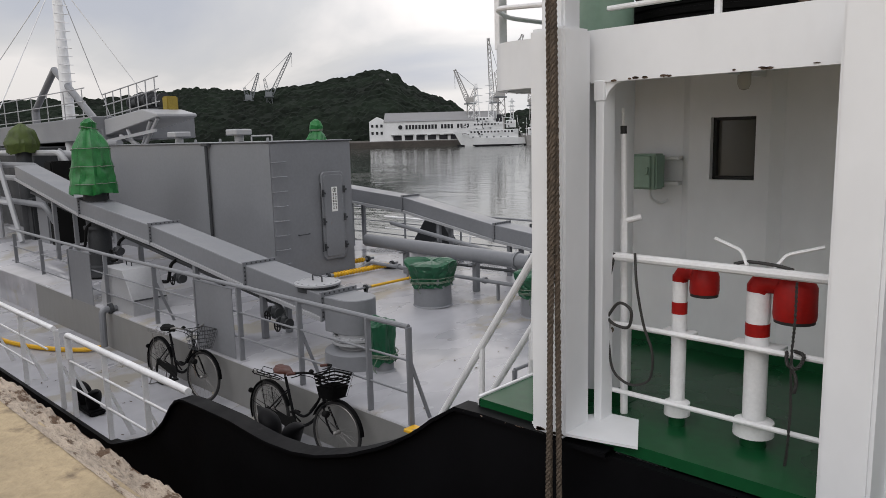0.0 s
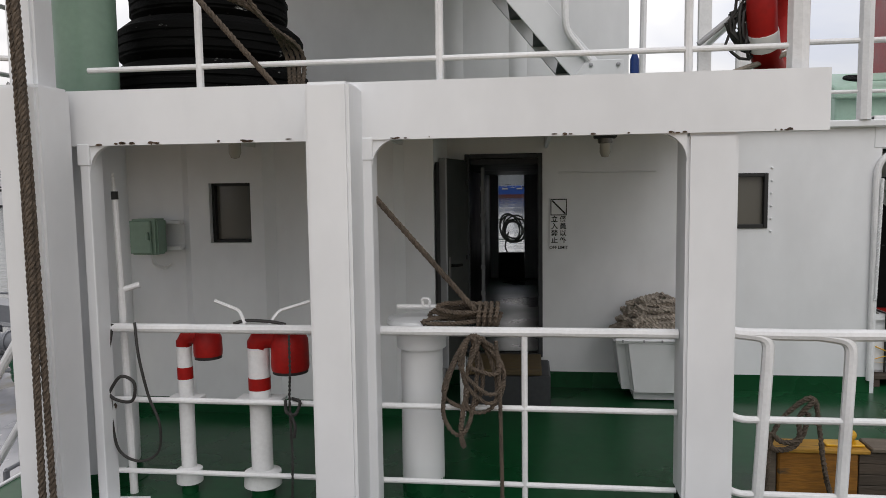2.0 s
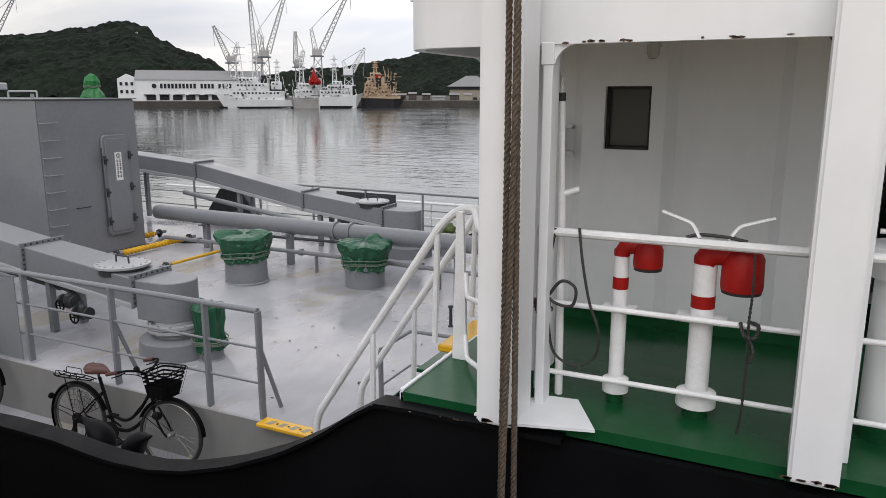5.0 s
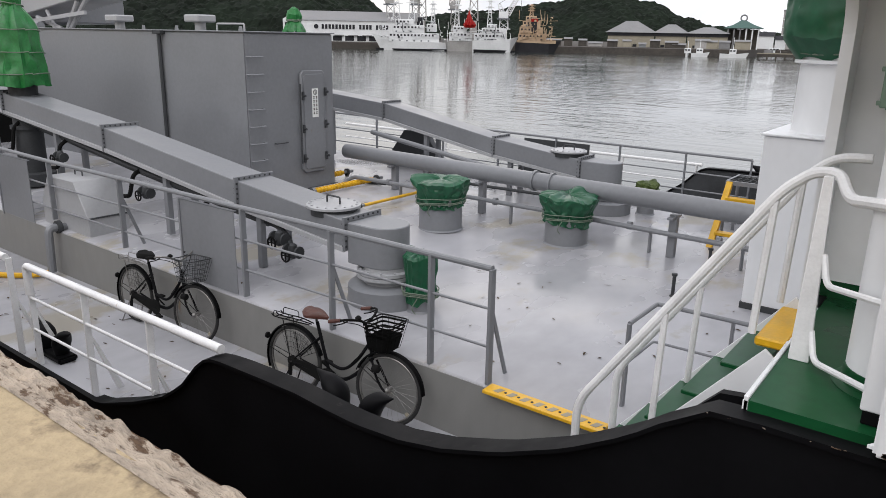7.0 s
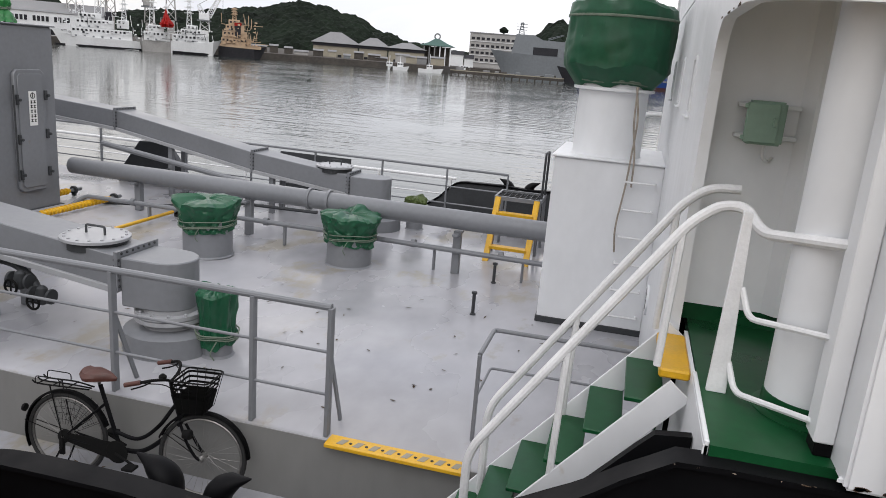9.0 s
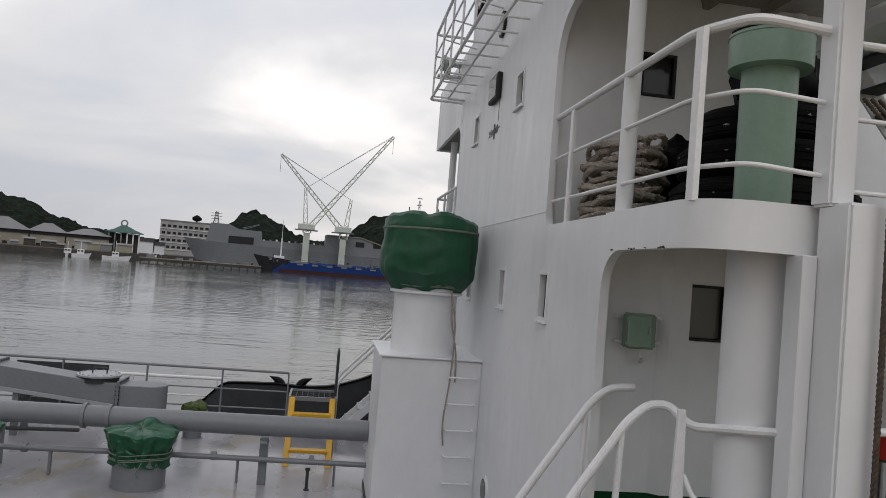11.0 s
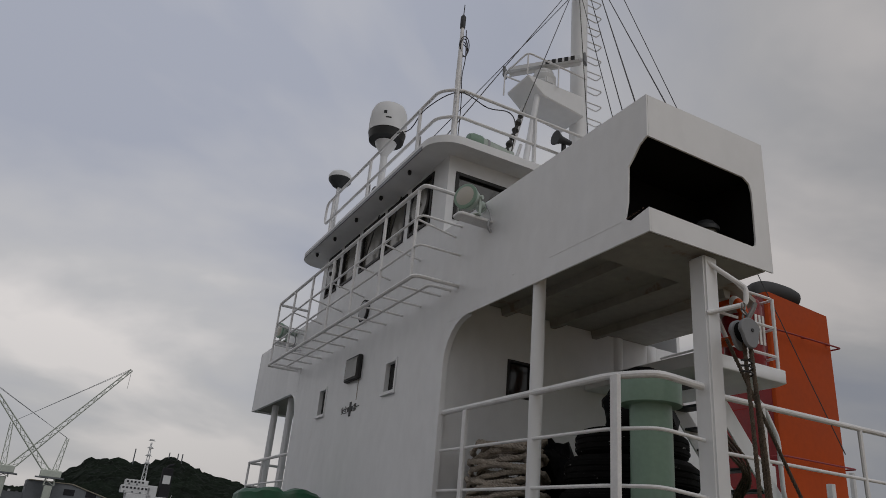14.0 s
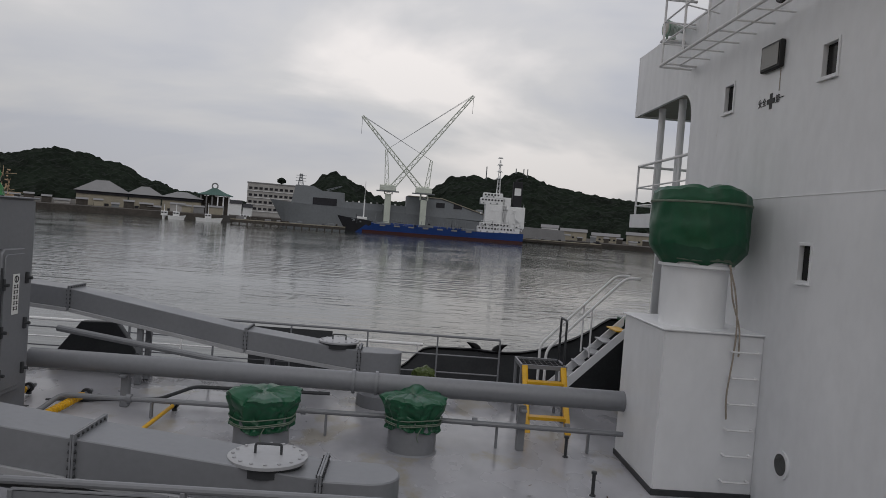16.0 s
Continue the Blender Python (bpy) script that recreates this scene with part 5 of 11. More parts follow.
part("rail", tube(B(), bend([(2.4, 8.96, 10.72), (1.16, 8.92, 10.72), (1.16, 9.68, 10.72), (2.4, 9.64, 10.72)], 0.1), 0.016), WHITE_RAIL, mast)
for x, y in ((1.18, 8.94), (1.18, 9.66), (1.8, 8.94)):
    part("rail_post", rod((x, y, 10.3), (x, y, 10.72), 0.014), WHITE_RAIL, mast)
for y in (8.8, 9.8):
    part("leg", rod((0.95, y, RT), (1.5, 9.3 + (y - 9.3) * 0.4, 10.1), 0.05, 12), WHITE, mast)
part("leg", rod((0.98, 9.3, RT + 0.6), (1.35, 9.3, 9.2), 0.03, 10), WHITE, mast)
for k in range(16):
    z = 8.2 + k * 0.33
    part("rung", tube(B(), bend([(2.63, 9.24, z), (2.95, 9.2, z - 0.02), (2.95, 9.36, z - 0.02), (2.63, 9.36, z)], 0.05), 0.011, 6), WHITE_RAIL, mast)
for k, (ax, ay) in enumerate(((-0.6, 4.4), (0.1, 4.5), (0.15, 5.2), (0.9, 6.95), (1.6, 6.95), (-1.1, 7.3), (-1.1, 11.2))):
    wr = thing("stay_wire", (ax, ay, 6.2), "thin dark stay wire running up to the mast", "wire", "mast stays")
    part("wire", rod((ax, ay, 6.2 if ay < 6 else 7.3), (2.45 - 0.03 * k, 9.2, 14.2 - 0.25 * k), 0.007, 5), CABLE, wr)
ib = thing("stay_insulator", (-0.27, 7.12, RT), "dark taped cable bundle hanging from a thin stay", "cable")
part("bundle", tube(B(), smooth_line([(-0.27, 7.12, RT + 0.02), (-0.24, 7.12, 7.5), (-0.18, 7.12, 7.68), (-0.12, 7.13, 7.85), (-0.06, 7.14, 8.05)], 5), [0.03 + 0.016 * math.sin(1.9 * k) for k in range(21)], 10), CABLE, ib)
part("stay", rod((-0.06, 7.14, 8.05), (2.4, 9.2, 13.2), 0.007, 5), CABLE, ib)
dl = thing("deck_speaker", (0.4, 6.95, 7.6), "dark horn speaker clamped to the roof rail", "speaker")
b = B(); lathe(b, [(0.03, 0.2), (0.05, 0.05), (0.09, -0.02), (0.095, -0.03)], (0.3, 6.85, 7.72), 14, axis="x"); part("bell", b, GREY_DARK, dl)
part("clamp", rod((0.42, 6.88, 7.5), (0.42, 6.88, 7.75), 0.03), GREY_DARK, dl)
# side lamp in the black screen
lm = thing("side_lamp", (-0.3, 4.3, 5.26), "dark ship's side lamp inside the screen", "lamp")
b = B(); lathe(b, [(0.12, 0), (0.12, 0.03), (0.085, 0.04), (0.085, 0.06)], (-0.12, 4.28, 5.235), 20); part("base", b, GREY_DARK, lm)
b = B(); lathe(b, [(0.078, 0.06), (0.085, 0.09), (0.085, 0.18), (0.078, 0.21)], (-0.12, 4.28, 5.235), 20); part("lens", b, PANE_GREY, lm)
b = B(); lathe(b, [(0.1, 0.21), (0.1, 0.24), (0.06, 0.29), (0.02, 0.30)], (-0.12, 4.28, 5.235), 20); part("cap", b, GREY_DARK, lm)

# ---------------------------------------------------------------- funnel and aft platform
FX, FY = 5.5, 8.15
fn = thing("funnel", (FX, FY, SLAB1), "tall orange-painted box funnel with a black top pipe and louvres", "funnel")
FT, FL, FW = 7.36, 1.46, 1.38
b = B()
q = [(FX + 0.06, FY), (FX + FL, FY), (FX + FL, FY + FW), (FX, FY + FW), (FX, FY + 0.06), (FX + 0.018, FY + 0.018)]
lo, hi = [b.verts.new((x, y, SLAB1 - 0.05)) for x, y in q], [b.verts.new((x, y, FT - 0.11 * (x - FX) / FL)) for x, y in q]
b.faces.new(lo[::-1]); b.faces.new(hi)
for k in range(len(q)):
    b.faces.new((lo[k], lo[(k + 1) % len(q)], hi[(k + 1) % len(q)], hi[k]))
bmesh.ops.recalc_face_normals(b, faces=b.faces[:])
part("casing", b, ORANGE, fn)
# shade on the orange forward side is put into a dark red plate
b = B(); box(b, (FX - 0.012, FY + 0.075, SLAB1), (FX - 0.002, FY + FW - 0.02, FT - 0.03)); face = part("forward_face", b, RED_DARK, fn, "forward side of the orange funnel, its shade drawn in dark red")
b = B(); tube(b, smooth_line([(FX + 0.22, FY + 0.4, FT - 0.06), (FX + 0.24, FY + 0.4, FT + 0.10), (FX + 0.5, FY + 0.4, FT + 0.20), (FX + 0.95, FY + 0.4, FT + 0.21), (FX + 1.12, FY + 0.4, FT + 0.18)], 5), 0.2, 18); part("top_pipe", b, INK, fn)
for z in (4.72, 6.68):
    rail = part("foot_rail", tube(B(), bend([(FX - 0.12, FY + 0.5, z), (FX - 0.12, FY - 0.12, z), (FX + FL + 0.1, FY - 0.12, z), (FX + FL + 0.1, FY + 0.1, z)], 0.05), 0.014, 6), RED_DARK, fn)
    for x in (0.1, 0.75, 1.35):
        part("rail_lug", rod((FX + x, FY - 0.12, z), (FX + x, FY + 0.005, z + 0.04), 0.01, 6), RED_DARK, rail)
for z in (6.78, 6.22):
    for y in (0.20, 0.34):
        b = B(); box(b, (FX - 0.024, FY + y, z), (FX - 0.013, FY + y + 0.07, z + 0.31), 0.003); part("louvre", b, INK, face)
for k in range(5):
    b = B(); box(b, (FX - 0.016, FY + 0.55, 3.7 + 0.6 * k), (FX - 0.0125, FY + 1.3, 3.715 + 0.6 * k)); part("seam", b, RED, face)
wr = thing("stay_wire", (5.0, 6.8, 4.6), "thin dark stay wire slanting down past the funnel", "wire", "mast stays")
part("wire", rod((2.5, 9.25, 14.9), (5.0, 6.8, 4.6), 0.008, 6), CABLE, wr)
ap = thing("upper_platform", (1.3, 6.0, 4.72), "small white steel platform with a rail behind the bridge wing", "platform")
b = B(); prism(b, [(0.75, 5.15), (1.8, 5.15), (1.86, 5.3), (1.86, 6.86), (0.75, 6.86)], "z", 4.72, 4.85, 0.008); part("floor_plate", b, WHITE, ap)
for z in (4.98, 5.27, 5.57):
    part("rail", tube(B(), bend([(0.85, 5.2, z), (1.78, 5.2, z), (1.82, 6.8, z)], 0.06), 0.014, 6), WHITE_RAIL, ap)
for x, y in ((0.9, 5.2), (1.35, 5.2), (1.76, 5.2), (1.82, 6.0)):
    part("post", rod((x, y, 4.86), (x, y, 5.57), 0.018), WHITE_RAIL, ap)


def lifebuoy(c, axis, label, m=ORANGE, R=0.27):
    u = {"x": Vector((0, 1, 0)), "y": Vector((1, 0, 0)), "s": Vector((0.45, 0.89, 0))}[axis]
    t = thing("lifebuoy", c, label, "lifebuoy", "lifebuoys")
    b = B()
    ring = []
    for k in range(33):
        w = 2 * math.pi * k / 32
        ring.append(Vector(c) + (u * math.cos(w) + Vector((0, 0, math.sin(w)))) * R)
    tube(b, ring, R * 0.23, 12, cap=False)
    bmesh.ops.remove_doubles(b, verts=b.verts, dist=0.002)
    part("ring", b, m, t)
    for w in (0.6, 2.2, 3.8, 5.3):
        d = [Vector(c) + (u * math.cos(w + e) + Vector((0, 0, math.sin(w + e)))) * R for e in (-0.13, 0, 0.13)]
        part("band", tube(B(), d, R * 0.245, 12), PAPER, t)
    return t


lifebuoy((1.0, 5.12, 5.16), "x", "orange lifebuoy with white bands hung on the platform rail", ORANGE, 0.2)
rb = lifebuoy((2.95, 4.58, 3.62), "s", "red lifebuoy with a coil of thin rope on a deck rail", RED)
rr = random.Random(3)
for k in range(16):
    b = B()
    c = Vector((2.80 + rr.uniform(-0.025, 0.025), 4.40 + rr.uniform(-0.02, 0.02), 3.51 + rr.uniform(-0.03, 0.03)))
    t1, t2 = rr.uniform(0, 3), rr.uniform(0.5, 2.5)
    tube(b, [c + Vector((math.cos(w) * math.cos(t1), math.sin(t1) * 0.5 * math.cos(w), math.sin(w))) * rr.uniform(0.07, 0.11) for w in [2 * math.pi * j / 14 for j in range(15)]], 0.007, 5)
    part("line_turn", b, CABLE, rb)
lp = thing("lashing_pole", (2.85, 4.42, SLAB1), "weathered pale pole lashed aslant behind the rail", "pole", "lashing poles")
part("pole", rod((2.66, 4.42, SLAB1 + 0.006), (3.0, 4.42, 3.41), 0.012), HAWSER, lp)
lp = thing("lashing_pole", (2.6, 4.42, 3.44), "grey pole lashed aslant behind the rail", "pole", "lashing poles")
part("pole", rod((2.585, 4.40, 3.445), (2.90, 4.40, 3.70), 0.012), GREY_LIGHT, lp)
rd = thing("raft_canister", (1.64, 5.47, 4.85), "dark red upright canister on the platform", "canister")
b = B(); lathe(b, [(0.17, 4.85), (0.19, 4.90), (0.19, 5.52), (0.17, 5.58), (0.02, 5.6)], (1.64, 5.47, 0), 22); part("drum", b, RED_DARK, rd)
for k in range(3):
    b = B(); box(b, (1.585 + 0.05 * k, 5.272, 5.1), (1.615 + 0.05 * k, 5.282, 5.4)); part("marking", b, PAPER, rd)


def inclined_stair(name, label, bottom, top, y0, y1, steps, side_mat, tread_mat, depth=0.2, drop=0.0, half=0.09, ext=0.0):
    t = thing(name, (bottom[0], y0, bottom[1]), label, "stair")
    (xa, za), (xb, zb) = bottom, top
    d = Vector((xb - xa, zb - za)).normalized()
    nrm = Vector((-d.y, d.x)) * (half if d.x * -d.y < 0 else -half)
    for y in (y0, y1 - 0.02):
        s = -drop if y == y0 else 0
        xc, zc = xb + d.x * ext, zb + d.y * ext
        b = B(); prism(b, [(xa - nrm.x, za - nrm.y + s), (xc - nrm.x, zc - nrm.y + s), (xc + nrm.x, zc + nrm.y + s), (xa + nrm.x, za + nrm.y + s)], "y", y, y + 0.02, 0.003)
        part("stringer", b, side_mat, t)
    for k in range(steps):
        u = (k + 0.75) / (steps + 0.2)
        x, z = xa + (xb - xa) * u, za + (zb - za) * u
        b = B(); box(b, (x - depth / 2, y0 + 0.022, z - 0.025), (x + depth / 2, y1 - 0.022, z), 0.004)
        part("tread", b, tread_mat, t)
    return t


s0 = inclined_stair("inclined_ladder", "white steel stair with dark treads up to the platform", (2.38, SLAB1), (1.12, 4.79), 5.55, 6.1, 8, WHITE, GREY_DARK, 0.18)
b = B(); prism(b, [(2.10, SLAB1), (2.40, SLAB1), (2.40, 3.58), (2.19, 3.58), (2.12, 3.50)], "y", 5.53, 5.548, 0.003); fp = part("foot_plate", b, WHITE, s0, "white bolted foot plate")
for x, z in ((2.21, 3.55), (2.37, 3.55), (2.22, 3.45), (2.36, 3.42)):
    b = B(); lathe(b, [(0.013, 0.0), (0.013, -0.008), (0.004, -0.012)], (x, 5.53, z), 8, axis="y"); part("bolt", b, GREY_LIGHT, fp)
part("handrail", tube(B(), bend([(1.28, 5.5, 5.42), (1.73, 5.5, 4.66), (1.87, 5.5, 4.58), (2.05, 5.5, 4.28), (2.06, 5.5, 3.75), (2.2, 5.54, 3.58)], 0.06), 0.022, 10), WHITE_RAIL, s0)
s2 = inclined_stair("inclined_ladder", "white steel stair with dark treads in the aft alcove", (6.12, PZ), (4.72, 3.2), 7.3, 7.9, 8, WHITE, GREY_DARK, 0.2)
# stair between the two decks, with painted green treads
s1 = inclined_stair("deck_stair", "white stair with green treads and a worn yellow top edge", (-2.18, -0.17), (-1.02, 1.22), 4.80, 5.42, 6, WHITE, GREEN_DECK, 0.2, 0.11, 0.072, 0.13)
for k in range(6):
    u = (k + 0.75) / 6.2
    x, z = -2.18 + 1.16 * u, -0.17 + 1.39 * u
    b = B(); box(b, (x + 0.07, 4.825, z - 0.19), (x + 0.08, 5.395, z - 0.02)); part("riser", b, GREEN_DECK, s1)
b = B(); box(b, (-1.055, 4.825, 1.255), (-0.90, 5.395, 1.305), 0.01); part("top_edge", b, YELLOW, s1, "worn yellow painted edge")
for y, xt in ((5.40, -0.885), (4.82, -0.80)):
    pts = [(-2.0, y, -0.3), (-2.0, y, 0.62), (-1.02, y, 2.075), (-0.9, y, 2.172)] + ([(-0.74, y, 2.178)] if y > 5 else [(-0.79, 4.80, 2.18), (-0.72, 4.68, 2.085), (-0.452, 4.22, 2.165)])
    part("handrail", tube(B(), bend(pts, 0.12, 6), 0.026, 10), WHITE_RAIL, s1)
    for x in (-1.52, -1.05):
        z = 0.62 + (x + 2.0) * 1.485
        part("baluster", rod((x - 0.02, y, z - 0.95 if x < -1.3 else PZ), (x, y, z), 0.02), WHITE_RAIL, s1)
b = B(); prism(b, [(-0.85, PZ), (-0.76, PZ), (-0.785, 2.19), (-0.825, 2.19)], "y", 4.6, 4.63, 0.003); part("baluster", b, WHITE_RAIL, s1)
for z in (1.838, 1.475):
    part("lower_rail", tube(B(), bend([(-0.772, 4.615, z), (-0.735, 4.55, z - 0.12), (-0.452, 4.18, z - 0.04)], 0.05), 0.015), WHITE_RAIL, s1)
bm = B(); box(bm, (-0.90, 4.06, WELL), (-0.88, 5.47, PZ - 0.01))
solid("poop_front_bulkhead", bm, WHITE, "white steel bulkhead below the stair head", "wall", kind="structure")
bm = B(); box(bm, (-0.898, 4.06, PZ - 0.06), (-0.877, 4.8, PZ + 0.012), 0.004)
solid("deck_edge_bar", bm, WHITE, "white edge bar at the break of the deck", "trim", kind="structure")

# ---------------------------------------------------------------- things on the green deck
def air_pipe(x, y, r, reach, ztop, hr, zlow, zband, label):
    """A white air pipe with red bands and a red hooded head that hangs over to one side."""
    t = thing("air_pipe", (x, y, PZ), label, "air pipe", "air pipes")
    b = B(); lathe(b, [(r * 1.12, PZ), (r * 1.12, 1.375)], (x, y, 0), 20); part("foot", b, GREEN_DECK, t)
    b = B(); lathe(b, [(r * 1.75, 1.375), (r * 1.75, 1.39), (r * 1.7, 1.425), (r * 1.72, 1.43), (r * 1.72, 1.44), (r, 1.455), (r, ztop - 0.06)], (x, y, 0), 24); part("pipe", b, WHITE_RAIL, t)
    b = B(); box(b, (x - r * 2.2, y - r * 1.3, 1.795), (x + r * 2.2, y + r * 1.3, 1.815), 0.004); part("bracket", b, WHITE_RAIL, t)
    b = B(); lathe(b, [(r * 1.03, zband), (r * 1.03, zband + 0.06)], (x, y, 0), 24); part("band", b, RED, t)
    b = B(); lathe(b, [(r * 1.02, ztop - 0.06), (r * 1.02, ztop - 0.03)], (x, y, 0), 24)
    hx = x + reach
    pts = [(x, y, ztop - 0.05), (x + 0.015, y, ztop - 0.02), (x + 0.05, y, ztop - 0.012), (hx - hr * 0.3, y, ztop - 0.015)]
    tube(b, pts, [r * 1.08, r * 1.08, r * 1.0, r * 0.95], 16)
    head = part("gooseneck", b, RED, t)
    b = B(); lathe(b, [(hr, zlow), (hr * 1.03, zlow + 0.02), (hr * 1.0, ztop - 0.02), (hr * 0.8, ztop + 0.015), (0.01, ztop + 0.02)], (hx, y, 0), 26); part("hood", b, RED, t)
    b = B(); lathe(b, [(hr * 0.96, zlow - 0.015), (hr * 0.96, zlow + 0.002)], (hx, y, 0), 26); part("mesh_ring", b, INK, t)
    return t


air_pipe(0.14, 4.42, 0.037, 0.125, 2.13, 0.068, 2.025, 1.905, "white air pipe with red bands and a small red hood")
air_pipe(0.525, 4.42, 0.053, 0.16, 2.13, 0.09, 1.962, 1.86, "white air pipe with red bands and a large red hood")
hk = thing("rope_hook", (0.6, 4.33, 2.2), "white bent steel hooks on the rail", "hook")
for s in (-1, 1):
    part("hook", tube(B(), bend([(0.56 + s * 0.06, 4.33, 2.2), (0.56 + s * 0.10, 4.36, 2.26), (0.56 + s * 0.24, 4.4, 2.30)], 0.02), 0.009, 6), WHITE_RAIL, hk)
part("lashing", tube(B(), smooth_line([(0.44, 4.33, 2.2), (0.5, 4.34, 2.215), (0.62, 4.33, 2.213), (0.7, 4.33, 2.2)]), 0.008), CABLE, hk)
# stanchion with its elbow to the wall
sn = thing("pipe_stanchion", (-0.14, 4.38, PZ), "white pipe stanchion with a thin rod and a small elbow", "pipe")
part("pipe", tube(B(), [(-0.14, 4.38, PZ), (-0.165, 4.40, 2.36)], 0.02, 10), WHITE_RAIL, sn)
part("arm", tube(B(), [(-0.165, 4.40, 2.35), (-0.09, 4.44, 2.375)], 0.016, 10), WHITE_RAIL, sn)
part("rod", tube(B(), [(-0.165, 4.40, 2.36), (-0.18, 4.41, 2.80)], 0.015, 8), WHITE_RAIL, sn)
part("clamp", rod((-0.18, 4.41, 2.80), (-0.181, 4.41, 2.84), 0.017), INK, sn)
part("frayed_tip", ropeline(B(), [(-0.181, 4.41, 2.84), (-0.186, 4.41, 2.93)], 0.009, 0.03), PAPER, sn)
# cable coils hung on the rail
cb = thing("cable_loop", (-0.13, 4.28, 2.18), "dark rubber hose looped over the rail", "hose")
part("loop", tube(B(), smooth_line([(-0.16, 4.30, 2.20), (-0.18, 4.27, 2.0), (-0.17, 4.26, 1.86), (-0.06, 4.26, 1.83), (-0.04, 4.26, 1.92), (-0.11, 4.26, 1.95), (-0.18, 4.26, 1.86)], 8), 0.008), CABLE, cb)
part("loop", tube(B(), smooth_line([(-0.04, 4.29, 2.21), (-0.01, 4.26, 2.05), (0.03, 4.26, 1.86), (0.08, 4.26, 1.72), (0.06, 4.27, 1.58), (-0.04, 4.27, 1.53), (-0.14, 4.27, 1.58), (-0.17, 4.27, 1.72), (-0.17, 4.27, 1.84)], 8), 0.007), CABLE, cb)
part("knot", ropeline(B(), smooth_line([(-0.25, 4.29, 1.8), (-0.2, 4.26, 1.83), (-0.17, 4.30, 1.79), (-0.22, 4.27, 1.77), (-0.25, 4.30, 1.83), (-0.19, 4.25, 1.80)], 6), 0.013, 0.05), ROPE, cb)
tl = thing("rope_tail", (0.66, 4.27, 1.83), "thin weathered rope knotted to the rail, its end hanging", "rope")
part("strand", ropeline(B(), smooth_line([(0.735, 4.27, 2.16), (0.74, 4.255, 2.0), (0.735, 4.25, 1.84), (0.74, 4.25, 1.6), (0.735, 4.25, 1.42), (0.725, 4.26, PZ + 0.012)], 8), 0.0075, 0.04), CABLE, tl)
part("strand", ropeline(B(), smooth_line([(0.70, 4.29, 1.845), (0.72, 4.25, 1.80), (0.76, 4.25, 1.79), (0.775, 4.28, 1.84), (0.73, 4.30, 1.85)], 8), 0.009, 0.04), CABLE, tl)
part("strand", ropeline(B(), smooth_line([(0.735, 4.25, 1.80), (0.76, 4.24, 1.74), (0.755, 4.24, 1.68)], 6), 0.009, 0.04), CABLE, tl)

# thick ventilator post with rope coil
VX = 1.317
bv = thing("vent_post", (VX, 4.55, PZ), "thick white round vent post with a flanged top", "vent")
b = B(); lathe(b, [(0.106, PZ), (0.106, 1.40)], (VX, 4.55, 0), 28); part("foot", b, GREEN_DECK, bv)
b = B(); lathe(b, [(0.098, 1.385), (0.106, 1.395), (0.103, 2.05), (0.103, 2.052)], (VX, 4.55, 0), 36); part("shaft", b, WHITE, bv)
b = B(); lathe(b, [(0.105, 2.052), (0.122, 2.056), (0.124, 2.12), (0.134, 2.155), (0.136, 2.165)], (VX, 4.55, 0), 36); part("collar", b, WHITE, bv)
b = B(); lathe(b, [(0.165, 2.165), (0.172, 2.18), (0.165, 2.2), (0.06, 2.206)], (VX, 4.55, 0), 36); part("flange", b, WHITE, bv)
part("pin", rod((VX - 0.11, 4.5, 2.262), (VX + 0.37, 4.52, 2.256), 0.011), WHITE_RAIL, bv)
part("pin_loop", tube(B(), bend([(VX + 0.02, 4.5, 2.262), (VX + 0.01, 4.5, 2.30), (VX + 0.05, 4.5, 2.30), (VX + 0.05, 4.5, 2.262)], 0.015, 3), 0.008, 6), WHITE_RAIL, bv)
rc = thing("rope_coil", (1.55, 4.33, 2.2), "coil of weathered brown rope hitched round the rail and hanging", "rope coil")
rr = random.Random(11)
# bundle laid on the flange: long flat loops, drawn together by turns at one end
for k in range(4):
    hl, hh, cz = 0.155 - 0.012 * k, 0.014 + 0.006 * (k % 2), 2.222 + 0.019 * k
    cy = 4.40 + 0.028 * ((k * 2) % 3 - 1)
    pts = [(1.505 + 0.012 * k + hl * math.cos(w), cy + 0.02 * math.sin(w), cz + hh * math.sin(w) + 0.05 * math.cos(w) * (0.25 - 0.1 * k)) for w in [2 * math.pi * j / 20 for j in range(21)]]
    part("flat_loop", ropeline(B(), pts, 0.0125, 0.05), ROPE, rc)
for k in range(4):
    x0 = 1.60 + 0.027 * k
    pts = [(x0 + 0.035 * w / 6.3 + 0.012 * math.sin(w), 4.395 + 0.062 * math.cos(w), 2.245 + 0.052 * math.sin(w)) for w in [2 * math.pi * j / 16 for j in range(17)]]
    part("turn", ropeline(B(), pts, 0.0125, 0.05), ROPE, rc)
# hank below the rail: bights of unlike length and width, hung from a few points
for cx, wd, ln, lean, y0 in ((1.585, 0.085, 0.33, -0.10, 4.268), (1.61, 0.098, 0.30, 0.10, 4.258), (1.645, 0.062, 0.165, 0.02, 4.236), (1.59, 0.075, 0.45, -0.16, 4.246), (1.62, 0.07, 0.36, 0.02, 4.262), (1.60, 0.10, 0.25, 0.14, 4.25)):
    p0, p1 = rr.uniform(0, 6.3), rr.uniform(0, 6.3)
    pts = []
    for j in range(31):
        w = 2 * math.pi * j / 30
        f = (1 - math.cos(w)) / 2
        pts.append((cx + wd * math.sin(w) * (0.45 + 0.75 * f ** 0.7) + lean * f * 0.5 + 0.010 * math.sin(2 * w + p0), y0 + 0.012 * math.sin(w) + 0.006 * math.sin(3 * w + p1), 2.165 - ln * f + 0.010 * math.sin(3 * w + p1)))
    part("hank", ropeline(B(), pts, 0.0115, 0.05), ROPE, rc)
